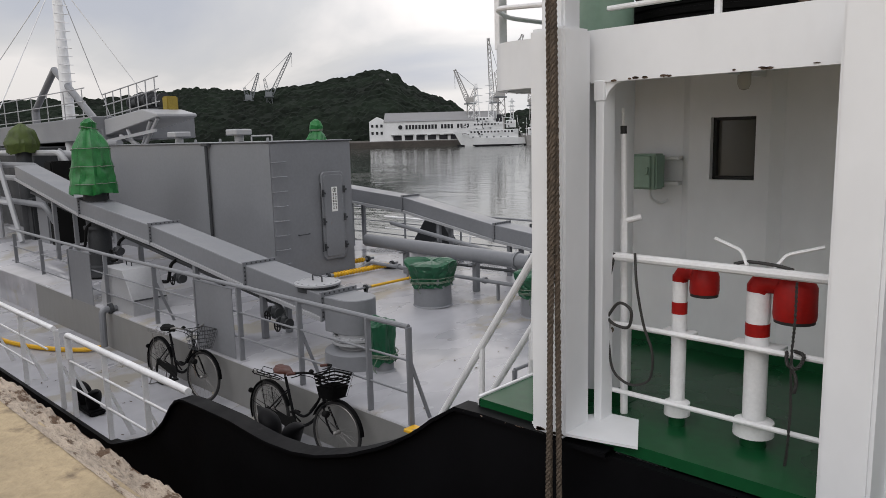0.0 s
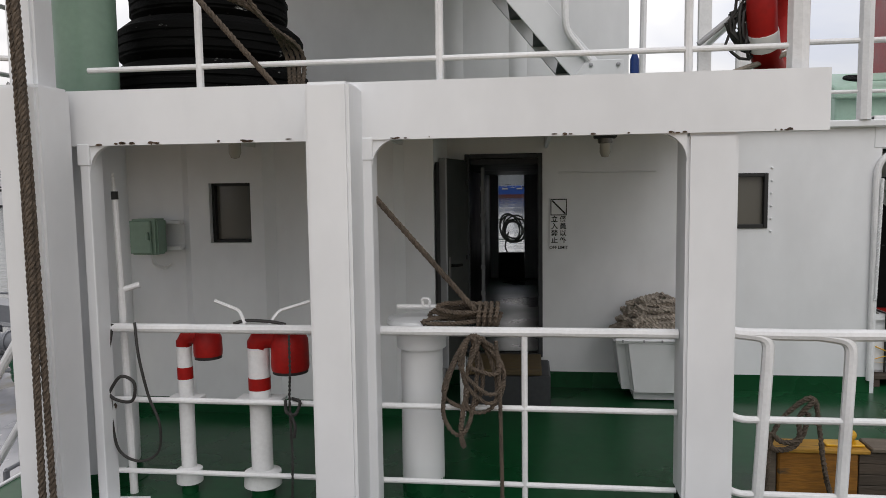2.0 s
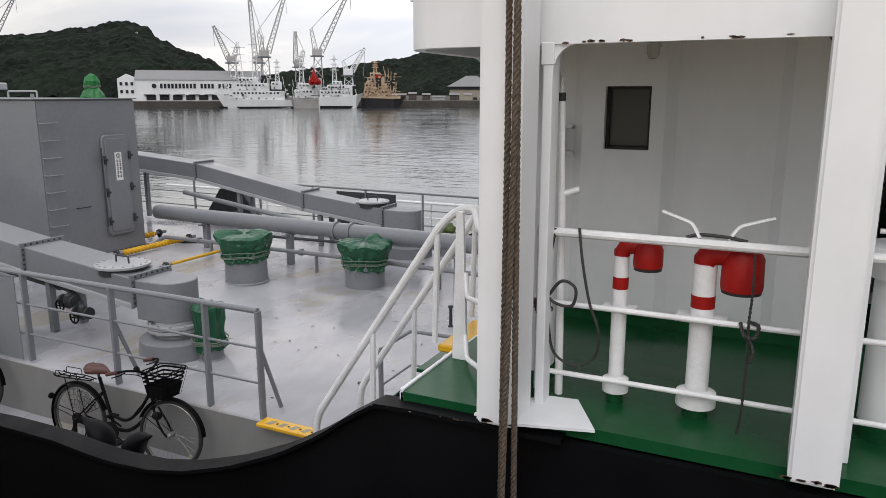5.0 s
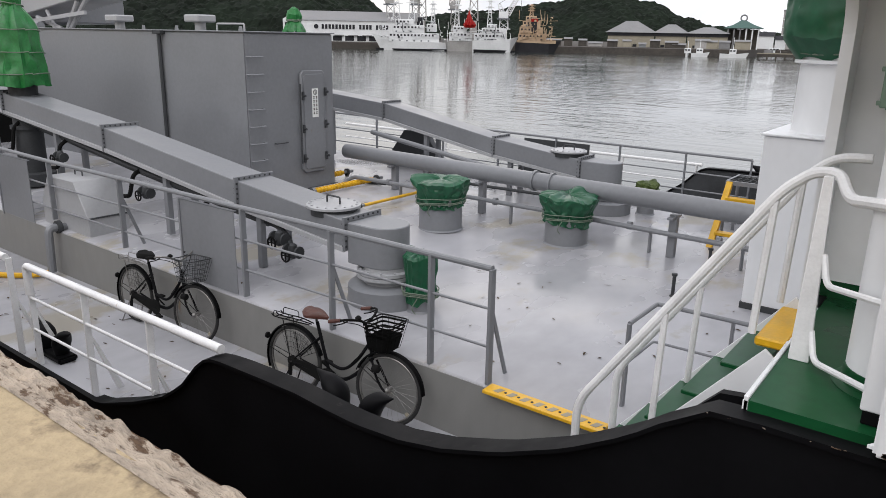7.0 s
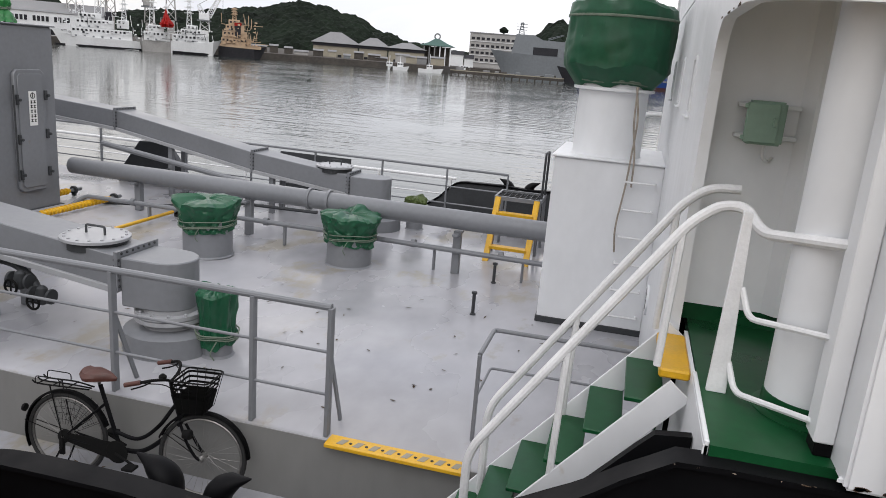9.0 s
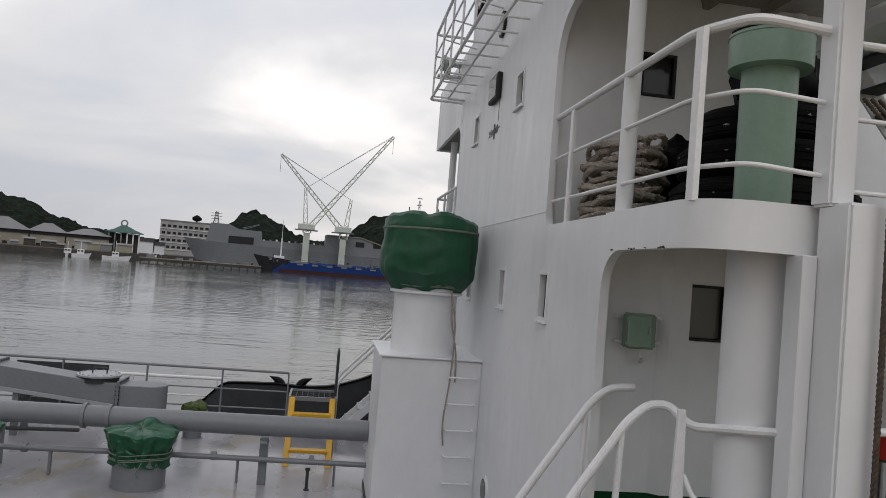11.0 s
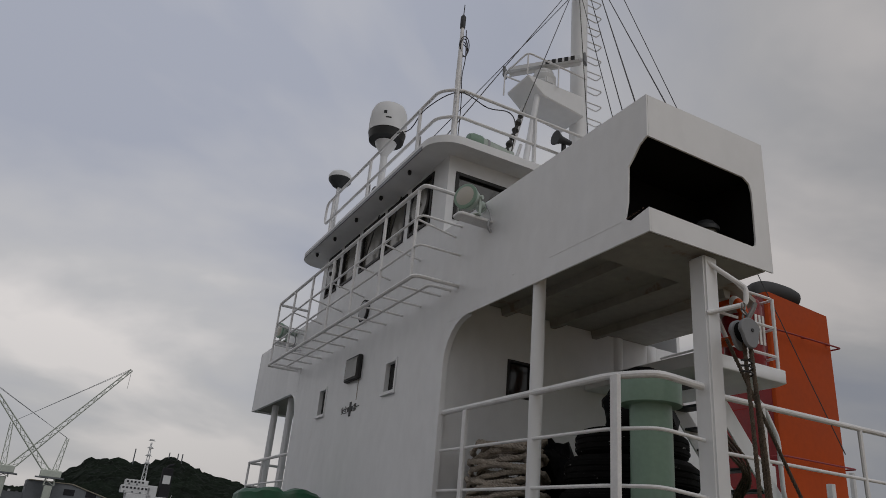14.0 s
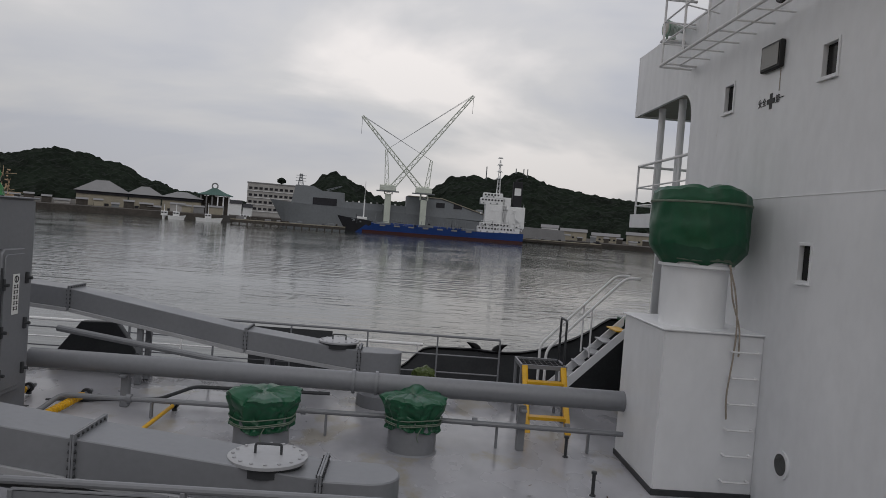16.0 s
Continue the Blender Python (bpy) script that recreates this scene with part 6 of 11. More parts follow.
part("frayed_end", ropeline(B(), smooth_line([(1.57, 4.245, 1.92), (1.545, 4.245, 1.80), (1.54, 4.245, 1.72), (1.55, 4.244, 1.66)], 6), 0.015, 0.03), ROPE, rc)
part("tail", ropeline(B(), smooth_line([(1.70, 4.25, 2.15), (1.715, 4.25, 1.95), (1.72, 4.25, 1.7), (1.725, 4.26, PZ + 0.02)], 6), 0.0105, 0.05), ROPE, rc)
# fall from the block down to the coil
fr = thing("mooring_line", (1.5, 4.3, 2.3), "taut weathered rope from the block down to the rail", "rope")
part("line", ropeline(B(), [(-0.28, 4.02, 4.5), (1.60, 4.36, 2.27)], 0.014, 0.07), ROPE, fr)

# green switch box, lamps, window clips
gb = thing("switch_box", (-0.62, 5.55, 2.43), "pale green steel switch box on brackets with a cable below", "switch box")
b = B(); box(b, (-0.755, 5.50, 2.42), (-0.565, 5.63, 2.655), 0.012, 2); part("body", b, MINT, gb)
b = B(); box(b, (-0.77, 5.485, 2.43), (-0.60, 5.50, 2.645), 0.006); part("cover", b, MINT, gb)
b = B(); box(b, (-0.63, 5.465, 2.52), (-0.61, 5.486, 2.57), 0.004); part("latch", b, MINT, gb)
for z in (2.455, 2.625):
    b = B(); box(b, (-0.80, 5.63, z - 0.012), (-0.47, 5.69, z + 0.012), 0.003); part("bracket", b, WHITE, gb)
    b = B(); box(b, (-0.785, 5.478, z - 0.012), (-0.765, 5.492, z + 0.012), 0.003); part("hinge", b, MINT, gb)
part("cable", tube(B(), smooth_line([(-0.64, 5.56, 2.435), (-0.64, 5.58, 2.36), (-0.60, 5.64, 2.32), (-0.57, 5.68, 2.34)]), 0.009), WHITE_RAIL, gb)


def bulkhead_lamp(x, y, label):
    t = thing("ceiling_lamp", (x, y, 3.0), label, "ceiling lamp", "ceiling lamps")
    b = B(); box(b, (x - 0.075, y - 0.06, 3.155), (x + 0.075, y + 0.06, 3.21), 0.006); part("mount", b, GREY_DARK, t)
    b = B(); lathe(b, [(0.05, 3.155), (0.05, 3.125), (0.042, 3.12)], (x, y, 0), 18); part("collar", b, STEEL_BARE, t)
    b = B(); lathe(b, [(0.036, 3.125), (0.037, 3.06), (0.024, 3.03), (0.002, 3.025)], (x, y, 0), 18); part("glass_jar", b, LAMP_GLASS, t)


bulkhead_lamp(0.08, 5.28, "jar-shaped ceiling lamp with clear glass under the deck")
bulkhead_lamp(2.36, 6.2, "jar-shaped ceiling lamp near the doorway")
cd = thing("conduit", (2.5, 6.47, 2.95), "thin white conduit along the wall top", "conduit")
part("pipe", rod((2.05, 6.47, 2.93), (2.75, 6.47, 2.93), 0.006), WHITE, cd)

# white rope chest with a net of rope on top
ch = thing("rope_chest", (2.75, 6.2, PZ), "white plastic rope chest with rounded corners and a lid handle", "chest")
b = B()
lo = [(2.49, 6.09), (3.08, 6.09), (3.08, 6.45), (2.49, 6.45)]
hi = [(2.43, 6.02), (3.11, 6.02), (3.11, 6.46), (2.43, 6.46)]
vs = [b.verts.new((x, y, PZ + 0.012)) for x, y in lo] + [b.verts.new((x, y, 1.757)) for x, y in hi]
for f in ((3, 2, 1, 0), (4, 5, 6, 7), (0, 1, 5, 4), (1, 2, 6, 5), (2, 3, 7, 6), (3, 0, 4, 7)):
    b.faces.new([vs[k] for k in f])
bmesh.ops.bevel(b, geom=[e for e in b.edges if e.verts[0].co.z < 1.7 or e.verts[1].co.z < 1.7], offset=0.075, segments=5, affect="EDGES")
part("body", b, WHITE, ch)
b = B(); box(b, (2.405, 6.0, 1.76), (3.13, 6.465, 1.80), 0.018, 3); part("lid", b, WHITE, ch)
for x in (2.66, 2.98):
    part("handle", tube(B(), bend([(x - 0.075, 6.03, 1.795), (x - 0.075, 6.01, 1.85), (x + 0.075, 6.01, 1.85), (x + 0.075, 6.03, 1.795)], 0.025), 0.012), WHITE, ch)
b = B(); box(b, (2.81, 5.975, 1.69), (2.84, 5.998, 1.85), 0.006); part("latch", b, WHITE, ch)
for x in (2.46, 2.6, 2.72, 3.0):
    b = B(); box(b, (x, 5.992, 1.772), (x + 0.012, 5.999, 1.79), 0.002); part("lid_bolt", b, GREY_LIGHT, ch)
nt = thing("rope_net", (2.75, 6.25, 1.80), "heap of pale plaited mooring rope on the chest", "rope heap")
rr = random.Random(21)
for k in range(13):
    z = 1.825 + 0.0155 * k
    a, c = 0.31 - 0.011 * k, 0.20 - 0.008 * k
    o = (2.75 + rr.uniform(-0.03, 0.05), 6.25 + rr.uniform(-0.02, 0.02))
    p0, p1 = rr.uniform(0, 6.3), rr.uniform(0, 6.3)
    pts = [(o[0] + (a + 0.02 * math.sin(5 * w + p0)) * math.cos(w), o[1] + (c + 0.015 * math.sin(4 * w + p1)) * math.sin(w), z + 0.022 * math.sin(2 * w + p0) + 0.014 * math.sin(5 * w + p1)) for w in [2 * math.pi * j / 30 for j in range(31)]]
    part("turn", ropeline(B(), pts, 0.023, 0.085, step=0.02), HAWSER, nt)
for k in range(5):
    x0 = 2.55 + 0.09 * k
    part("crossing", ropeline(B(), smooth_line([(x0, 6.06, 1.86), (x0 + rr.uniform(-0.1, 0.1), 6.14, 1.97), (x0 + rr.uniform(-0.15, 0.15), 6.25, 2.03), (x0 + rr.uniform(-0.1, 0.1), 6.36, 1.98)], 6), 0.022, 0.085, step=0.02), HAWSER, nt)
hs = thing("wooden_grating", (1.6, 6.0, PZ), "dark box with a grimy wooden top by the doorway", "box")
b = B(); box(b, (1.42, 5.9, PZ), (1.98, 6.35, 1.56), 0.012); part("box", b, GREY_DARK, hs)
b = B(); box(b, (1.40, 5.88, 1.56), (1.92, 6.36, 1.60), 0.006); part("top_board", b, WOOD_OLIVE, hs)
sb = thing("mop_stand", (1.37, 5.5, PZ), "small white post beside the dark box", "post")
part("shaft", rod((1.40, 5.75, PZ), (1.40, 5.75, 1.72), 0.02), WHITE_RAIL, sb)

# gangway board lying on the deck, with its rope
gw = thing("gangway_board", (4.0, 4.75, PZ), "wooden gangway board with a worn yellow end lying on edge", "gangway")
b = B(); box(b, (3.05, 4.66, PZ), (3.42, 4.78, 1.528), 0.008); part("yellow_end", b, WOOD_ORANGE, gw)
b = B(); box(b, (3.03, 4.65, 1.530), (3.47, 4.80, 1.552), 0.005); part("yellow_capping", b, WOOD_YELLOW, gw)
b = B(); box(b, (2.985, 4.67, PZ), (3.046, 4.79, 1.53), 0.006); part("end_grain", b, WOOD, gw)
for k in range(4):
    b = B(); box(b, (3.425, 4.665, PZ + k * 0.054), (6.2, 4.78, PZ + k * 0.054 + 0.052), 0.003); part("plank", b, WOOD_DARK, gw)
b = B(); box(b, (3.474, 4.65, 1.54), (6.2, 4.80, 1.565), 0.006); part("top_rail", b, WOOD, gw)
part("spool", rod((3.37, 4.68, 1.60), (3.43, 4.78, 1.585), 0.026, 12), YELLOW, gw)
b = B(); box(b, (3.28, 4.69, 1.553), (3.46, 4.77, 1.564), 0.003); part("shim", b, YELLOW, gw)
gr = thing("rope_coil", (3.1, 4.6, 1.6), "weathered rope looped over the gangway board", "rope coil")
part("loop", ropeline(B(), smooth_line([(2.98, 4.60, 1.3), (2.98, 4.60, 1.5), (3.02, 4.62, 1.66), (3.12, 4.64, 1.77), (3.20, 4.64, 1.80), (3.22, 4.62, 1.66), (3.24, 4.60, 1.48), (3.27, 4.60, 1.35)], 8), 0.014, 0.06), ROPE, gr)
part("loop", ropeline(B(), smooth_line([(3.20, 4.63, 1.80), (3.13, 4.62, 1.72), (3.12, 4.60, 1.62), (3.05, 4.60, 1.60), (2.99, 4.60, 1.64), (3.0, 4.60, 1.57), (3.08, 4.60, 1.57), (3.14, 4.61, 1.63), (3.17, 4.62, 1.74)], 8), 0.014, 0.06), ROPE, gr)

# aft alcove: opening edge, dark tarpaulin, cool boxes
ed = thing("opening_edge_pipe", (4.2, 6.46, PZ), "white pipe edge round the alcove opening", "pipe")
part("pipe", tube(B(), bend([(4.24, 6.46, PZ + 0.1), (4.24, 6.46, 3.02), (4.6, 6.46, 3.10), (5.6, 6.46, 3.10)], 0.18, 6), 0.022, 10), WHITE_RAIL, ed)
part("hanging_line", ropeline(B(), [(4.27, 6.44, 2.85), (4.25, 6.44, 2.0)], 0.014, 0.06), FAR_WHITE, ed)
tp = thing("black_tarpaulin", (4.7, 7.5, PZ), "black tarpaulin bundle hung on the alcove wall", "tarpaulin")
fin = [(4.44, PZ + 0.02), (4.76, PZ + 0.02), (4.75, 1.83), (4.72, 2.1), (4.70, 2.3), (4.65, 2.5), (4.58, 2.63), (4.47, 2.72), (4.44, 2.7)]
b = B(); prism(b, fin, "y", 7.03, 7.13, 0.025)
bmesh.ops.subdivide_edges(b, edges=b.edges[:], cuts=3, use_grid_fill=True)
for v in b.verts:
    v.co.y += 0.03 * noise.noise(v.co * 4.0); v.co.x += 0.012 * noise.noise(v.co * 6.0)
part("folded_sheet", b, RUBBER, tp, "black rubber-like sheet folded to a fin")
b = B()
for k in range(7):
    u = k / 6
    w = 0.19 * (1 - u) ** 0.6 + 0.012
    ring = [b.verts.new((4.96 + 0.03 * u + w * 1.3 * math.cos(a) * (1 + 0.12 * math.sin(3 * a + k)), 7.05 + w * math.sin(a), PZ + 0.01 + 0.86 * u)) for a in [2 * math.pi * j / 18 for j in range(18)]]
    if k:
        for j in range(18):
            b.faces.new((old[j], old[(j + 1) % 18], ring[(j + 1) % 18], ring[j]))
    else:
        b.faces.new(ring[::-1])
    old = ring
b.faces.new(old)
part("lower_sheet", b, BLACK_MATT, tp)
pa = thing("wooden_pallet", (4.75, 7.05, PZ), "dark wooden pallet under the cool box", "pallet")
for k in range(5):
    b = B(); box(b, (4.30, 6.64 + k * 0.132, PZ + 0.06), (4.85, 6.75 + k * 0.132, PZ + 0.09), 0.004); part("board", b, WOOD_DARK, pa)
for x in (4.32, 4.54, 4.75):
    b = B(); box(b, (x, 6.65, PZ), (x + 0.08, 7.26, PZ + 0.06), 0.004); part("bearer", b, WOOD_DARK, pa)
cx = thing("cool_box", (4.49, 6.87, PZ + 0.09), "white cool box with a red-and-white lid and yellow cord", "cool box")
b = B(); box(b, (4.33, 6.72, PZ + 0.092), (4.65, 7.02, 1.79), 0.02, 2); part("body", b, FAR_WHITE, cx)
b = B(); box(b, (4.315, 6.705, 1.79), (4.665, 7.035, 1.85), 0.02, 2); part("lid", b, FAR_WHITE, cx)
b = B(); box(b, (4.50, 6.74, 1.851), (4.64, 7.0, 1.855)); part("label_patch", b, RED, cx)
b = B(); box(b, (4.35, 6.75, 1.851), (4.42, 6.85, 1.855)); part("printed_panel", b, INK, cx)
part("strap", tube(B(), [(4.45, 6.70, 1.42), (4.45, 6.70, 1.86), (4.45, 7.04, 1.86)], 0.009), INK, cx)
part("cord", tube(B(), [(4.32, 6.70, 1.64), (4.68, 6.69, 1.48), (4.32, 6.70, 1.5), (4.68, 6.69, 1.62)], 0.006), YELLOW, cx)
yb = thing("wall_lamp", (4.98, 8.3, 2.3), "small yellow lamp on the alcove wall", "lamp")
b = B(); box(b, (4.93, 8.25, 2.28), (5.05, 8.4, 2.4), 0.012); part("body", b, YELLOW, yb)

# ---------------------------------------------------------------- things on the second deck
def tyre(c, r, h, label):
    t = thing("fender_tyre", c, label, "tyre", "fender tyres")
    b = B()
    prof = [(r * 0.55, 0.02), (r * 0.6, 0.0), (r * 0.9, 0.0), (r, 0.18 * h), (r * 1.01, 0.5 * h), (r, 0.82 * h), (r * 0.9, h), (r * 0.6, h), (r * 0.55, h - 0.02)]
    n = 36
    rings = [[b.verts.new((c[0] + q * math.cos(2 * math.pi * k / n), c[1] + q * math.sin(2 * math.pi * k / n), c[2] + z)) for k in range(n)] for q, z in prof]
    for a, d in zip(rings, rings[1:] + rings[:1]):
        for k in range(n):
            b.faces.new((a[k], a[(k + 1) % n], d[(k + 1) % n], d[k]))
    bmesh.ops.recalc_face_normals(b, faces=b.faces)
    wall = B(); add(wall, b)
    part("sidewall", wall, RUBBER, t)
    b = B()
    for q in range(3):
        zz = c[2] + (0.22 + 0.19 * q) * h
        pr = [(r * 1.0, 0.0), (r * 1.022, 0.01), (r * 1.022, 0.15 * h), (r * 1.0, 0.16 * h)]
        rings = [[b.verts.new((c[0] + (a + 0.004 * math.sin(k * 2.3 + q)) * math.cos(2 * math.pi * k / n), c[1] + (a + 0.004 * math.sin(k * 2.3 + q)) * math.sin(2 * math.pi * k / n), zz + z)) for k in range(n)] for a, z in pr]
        for a, d in zip(rings, rings[1:]):
            for k in range(n):
                b.faces.new((a[k], a[(k + 1) % n], d[(k + 1) % n], d[k]))
    bmesh.ops.recalc_face_normals(b, faces=b.faces)
    part("tread", b, RUBBER, t)
    return t


tyre((-0.03, 5.26, SLAB1), 0.56, 0.25, "big black fender tyre with white paint scuffs")
tyre((-0.03, 5.27, SLAB1 + 0.25), 0.52, 0.24, "black fender tyre stacked on another, scuffed white")
tyre((-0.03, 5.26, SLAB1 + 0.49), 0.44, 0.22, "black fender tyre stacked high and roped")
def heap(c, r, h, seed, m, name, label, cat):
    rr = random.Random(seed)
    b = B(); bmesh.ops.create_icosphere(b, subdivisions=4, radius=1)
    for v in b.verts:
        q = v.co.copy()
        w = 1 + 0.22 * noise.noise(q * 2.1 + Vector((seed, 0, 0))) + 0.10 * noise.noise(q * 5.5) + 0.04 * noise.noise(q * 13)
        v.co = Vector((c[0] + q.x * r[0] * w, c[1] + q.y * r[1] * w, c[2] + max(0.0, (q.z * w + 0.55) / 1.55) * h))
    return solid(name, b, m, label, cat, at=c)


heap((0.05, 5.25, SLAB1 + 0.71), (0.29, 0.27, 0.3), 0.50, 4, BLACK, "covered_gear", "gear under a black tarpaulin on top of the tyre stack", "tarpaulin")
heap((-0.1, 6.25, SLAB1), (0.26, 0.34, 0.3), 0.72, 9, BLACK, "covered_gear", "low gear under a black tarpaulin beside the hawser", "tarpaulin")
tr = thing("rope_lashing", (0.5, 5.0, 3.6), "brown rope lashed over the tyre stack", "rope")
for k in range(4):
    part("strand", ropeline(B(), smooth_line([(0.15 + 0.05 * k, 4.60, 4.0), (0.3 + 0.05 * k, 4.55, 3.82), (0.50 + 0.02 * k, 4.62, 3.72 - 0.02 * k), (0.58 + 0.03 * k, 4.8, 3.55), (0.62 + 0.02 * k, 4.75, SLAB1 + 0.02)], 6), 0.014, 0.06, step=0.02), ROPE, tr)
mv = thing("mushroom_vent", (-0.42, 4.62, SLAB1), "pale green mushroom ventilator with a wide flat cap", "ventilator")
b = B(); lathe(b, [(0.15, SLAB1), (0.15, 4.1)], (-0.42, 4.62, 0), 32); part("trunk", b, MINT, mv)
b = B(); lathe(b, [(0.2, 4.085), (0.222, 4.09), (0.224, 4.26), (0.229, 4.262), (0.229, 4.278), (0.21, 4.285), (0.02, 4.29)], (-0.42, 4.62, 0), 36); part("cap", b, MINT, mv)
b = B(); bmesh.ops.create_icosphere(b, subdivisions=3, radius=1)
for v in b.verts:
    q = v.co.copy()
    w = 1 + 0.2 * noise.noise(q * 2.7)
    v.co = Vector((-0.40 + 0.2 * q.x * w, 4.68 + 0.16 * q.y * w, 4.288 + max(0.0, q.z) * 0.09 * w))
part("cap_cover", b, BLACK, mv, "scrap of black cloth on the cap")
hw = thing("hawser_heap", (-0.57, 6.3, SLAB1), "thick pale mooring hawser coiled in a heap", "rope heap")
rr = random.Random(8)
for k in range(14):
    for ring in range(2):
        a, c = 0.28 - 0.06 * ring - 0.004 * k, 0.50 - 0.09 * ring - 0.006 * k
        o = (-0.58 + rr.uniform(-0.03, 0.03), 6.26 + rr.uniform(-0.04, 0.04))
        z = SLAB1 + 0.03 + 0.045 * k
        pts = [(o[0] + a * math.cos(w) + rr.uniform(-0.01, 0.01), o[1] + c * math.sin(w) + rr.uniform(-0.015, 0.015), z + 0.03 * math.sin(2 * w + k * 1.7) + rr.uniform(-0.008, 0.008)) for w in [2 * math.pi * j / 26 for j in range(27)]]
        part("turn", ropeline(B(), pts, 0.026, 0.11, n=5, step=0.03), HAWSER, hw)
bh = thing("block_and_tackle", (-0.3, 3.86, 4.5), "grey pulley block with ropes hanging from a bracket", "pulley block")
part("bracket_arm", tube(B(), bend([(-0.40, 4.06, 5.06), (-0.19, 3.90, 4.86), (-0.20, 3.90, 4.74), (-0.42, 4.05, 4.66)], 0.03), 0.018, 10), WHITE_RAIL, bh)
for k in range(3):
    part("chain_link", tube(B(), [(-0.265 + 0.016 * math.cos(w), 3.87 + (0.016 * math.sin(w) if k % 2 else 0), 4.70 - 0.04 * k + 0.026 * math.sin(w)) for w in [2 * math.pi * j / 12 for j in range(13)]], 0.007, 6), STEEL_BARE, bh)
for d in (-1, 1):
    b = B(); prism(b, [(-0.31 + 0.098 * math.cos(w) * (1.0 if math.sin(w) > 0 else 0.8), 4.50 + (0.09 if math.sin(w) > 0 else 0.12) * math.sin(w)) for w in [2 * math.pi * k / 20 for k in range(20)]], "y", 3.84 + d * 0.04 - 0.014, 3.84 + d * 0.04 + 0.014, 0.006); part("cheek_plate", b, GREY, bh)
b = B(); lathe(b, [(0.072, -0.024), (0.06, -0.01), (0.06, 0.01), (0.072, 0.024)], (-0.31, 3.84, 4.505), 22, axis="y"); part("sheave", b, BLACK_MATT, bh)
b = B(); lathe(b, [(0.012, -0.06), (0.012, 0.06)], (-0.30, 3.84, 4.505), 12, axis="y"); part("pin", b, GREY_DARK, bh)
part("shackle", tube(B(), bend([(-0.27, 3.84, 4.6), (-0.23, 3.82, 4.68), (-0.22, 3.81, 4.72)], 0.02), 0.016), STEEL_BARE, bh)
part("binding", ropeline(B(), [(-0.30 + 0.035 * math.cos(w), 3.85 + 0.03 * math.sin(w), 4.33 - 0.006 * w) for w in [0.5 * k for k in range(40)]], 0.008, 0.03), CABLE, bh)
for k, (x0, x1) in enumerate(((-0.30, -0.255), (-0.25, -0.20), (-0.275, -0.185))):
    pts = [(x0, 3.86 - 0.012 * k, 4.45), (x1 - 0.01 * k, 3.865 - 0.02 * k, 3.2), (x1 + (0.0, 0.03, -0.05)[k], 3.86 - 0.03 * k, 0.35)]
    part("fall", ropeline(B(), smooth_line(pts, 10), 0.015, 0.075), ROPE, bh)
# pale green machine casing aft on the second deck
hc = thing("machinery_hatch", (4.5, 7.0, SLAB1), "pale mint machinery hatch with two black round grilles", "hatch")
b = B(); prism(b, [(7.0, SLAB1 - 0.03), (7.9, SLAB1 - 0.03), (7.9, 3.72), (7.5, 3.72), (7.03, 3.56), (7.0, 3.53)], "x", 4.16, 4.98, 0.012); part("casing", b, MINT_LIGHT, hc)
b = B(); box(b, (4.13, 6.93, 3.46), (5.0, 6.998, 3.475), 0.003); part("seam", b, MINT, hc)
for x in (4.42, 4.76):
    for r in (0.09, 0.065, 0.035):
        part("grille_ring", tube(B(), [(x + r * math.cos(w), 7.27 + 0.95 * r * math.sin(w), 3.648 + 0.32 * r * math.sin(w)) for w in [2 * math.pi * j / 20 for j in range(21)]], 0.014, 6), BLACK_MATT, hc)
    part("grille_bar", rod((x - 0.09, 7.27, 3.65), (x + 0.09, 7.27, 3.65), 0.01), BLACK_MATT, hc)
    part("grab_bar", tube(B(), bend([(x - 0.02, 7.06, 3.56), (x - 0.02, 7.0, 3.60), (x + 0.16, 7.0, 3.60), (x + 0.16, 7.06, 3.56)], 0.02), 0.009), MINT_LIGHT, hc)
bl = thing("blue_canister", (2.66, 7.0, SLAB1), "slim blue canister on the upper deck", "canister")
b = B(); lathe(b, [(0.03, SLAB1), (0.035, SLAB1 + 0.02), (0.035, SLAB1 + 0.52), (0.015, SLAB1 + 0.58)], (2.66, 7.0, 0), 14); part("bottle", b, BLUE, bl)
vp = thing("vent_pipe", (2.72, 6.9, SLAB1), "slim white pipe at the corner of the upper house", "pipe")
part("pipe", rod((2.70, 6.9, SLAB1), (2.72, 6.9, 5.0), 0.025), WHITE_RAIL, vp)
for x, y in ((3.02, 6.43), (3.36, 6.66)):
    fp = thing("frame_post", (x, y, SLAB1 - 0.03), "flat white frame post on the second deck", "post", "frame posts")
    b = B(); box(b, (x, y, SLAB1 - 0.03), (x + 0.09, y + 0.04, 4.25), 0.004); part("bar", b, WHITE_RAIL, fp)

# dark hose hung on the far rail, seen through the open doors
hc2 = thing("hose_coil", (1.52, 14.2, 1.32), "dark hose coil hung on the far side rail", "hose")
rr = random.Random(5)
for k in range(8):
    c0 = (1.5 + rr.uniform(-0.06, 0.06), 14.18 + rr.uniform(-0.02, 0.02), 2.12 + rr.uniform(-0.04, 0.04))
    r0, r1, t0 = rr.uniform(0.13, 0.2), rr.uniform(0.16, 0.26), rr.uniform(-0.5, 0.5)
    part("turn", tube(B(), [(c0[0] + r0 * math.cos(w) + t0 * 0.1 * math.sin(w), c0[1], c0[2] + r1 * math.sin(w) - 0.08) for w in [2 * math.pi * j / 18 for j in range(19)]], 0.016, 6), CABLE, hc2)
part("tail", tube(B(), smooth_line([(1.42, 14.18, 2.0), (1.36, 14.18, 1.75), (1.4, 14.18, 1.6), (1.34, 14.18, 1.5)], 6), 0.016, 6), CABLE, hc2)
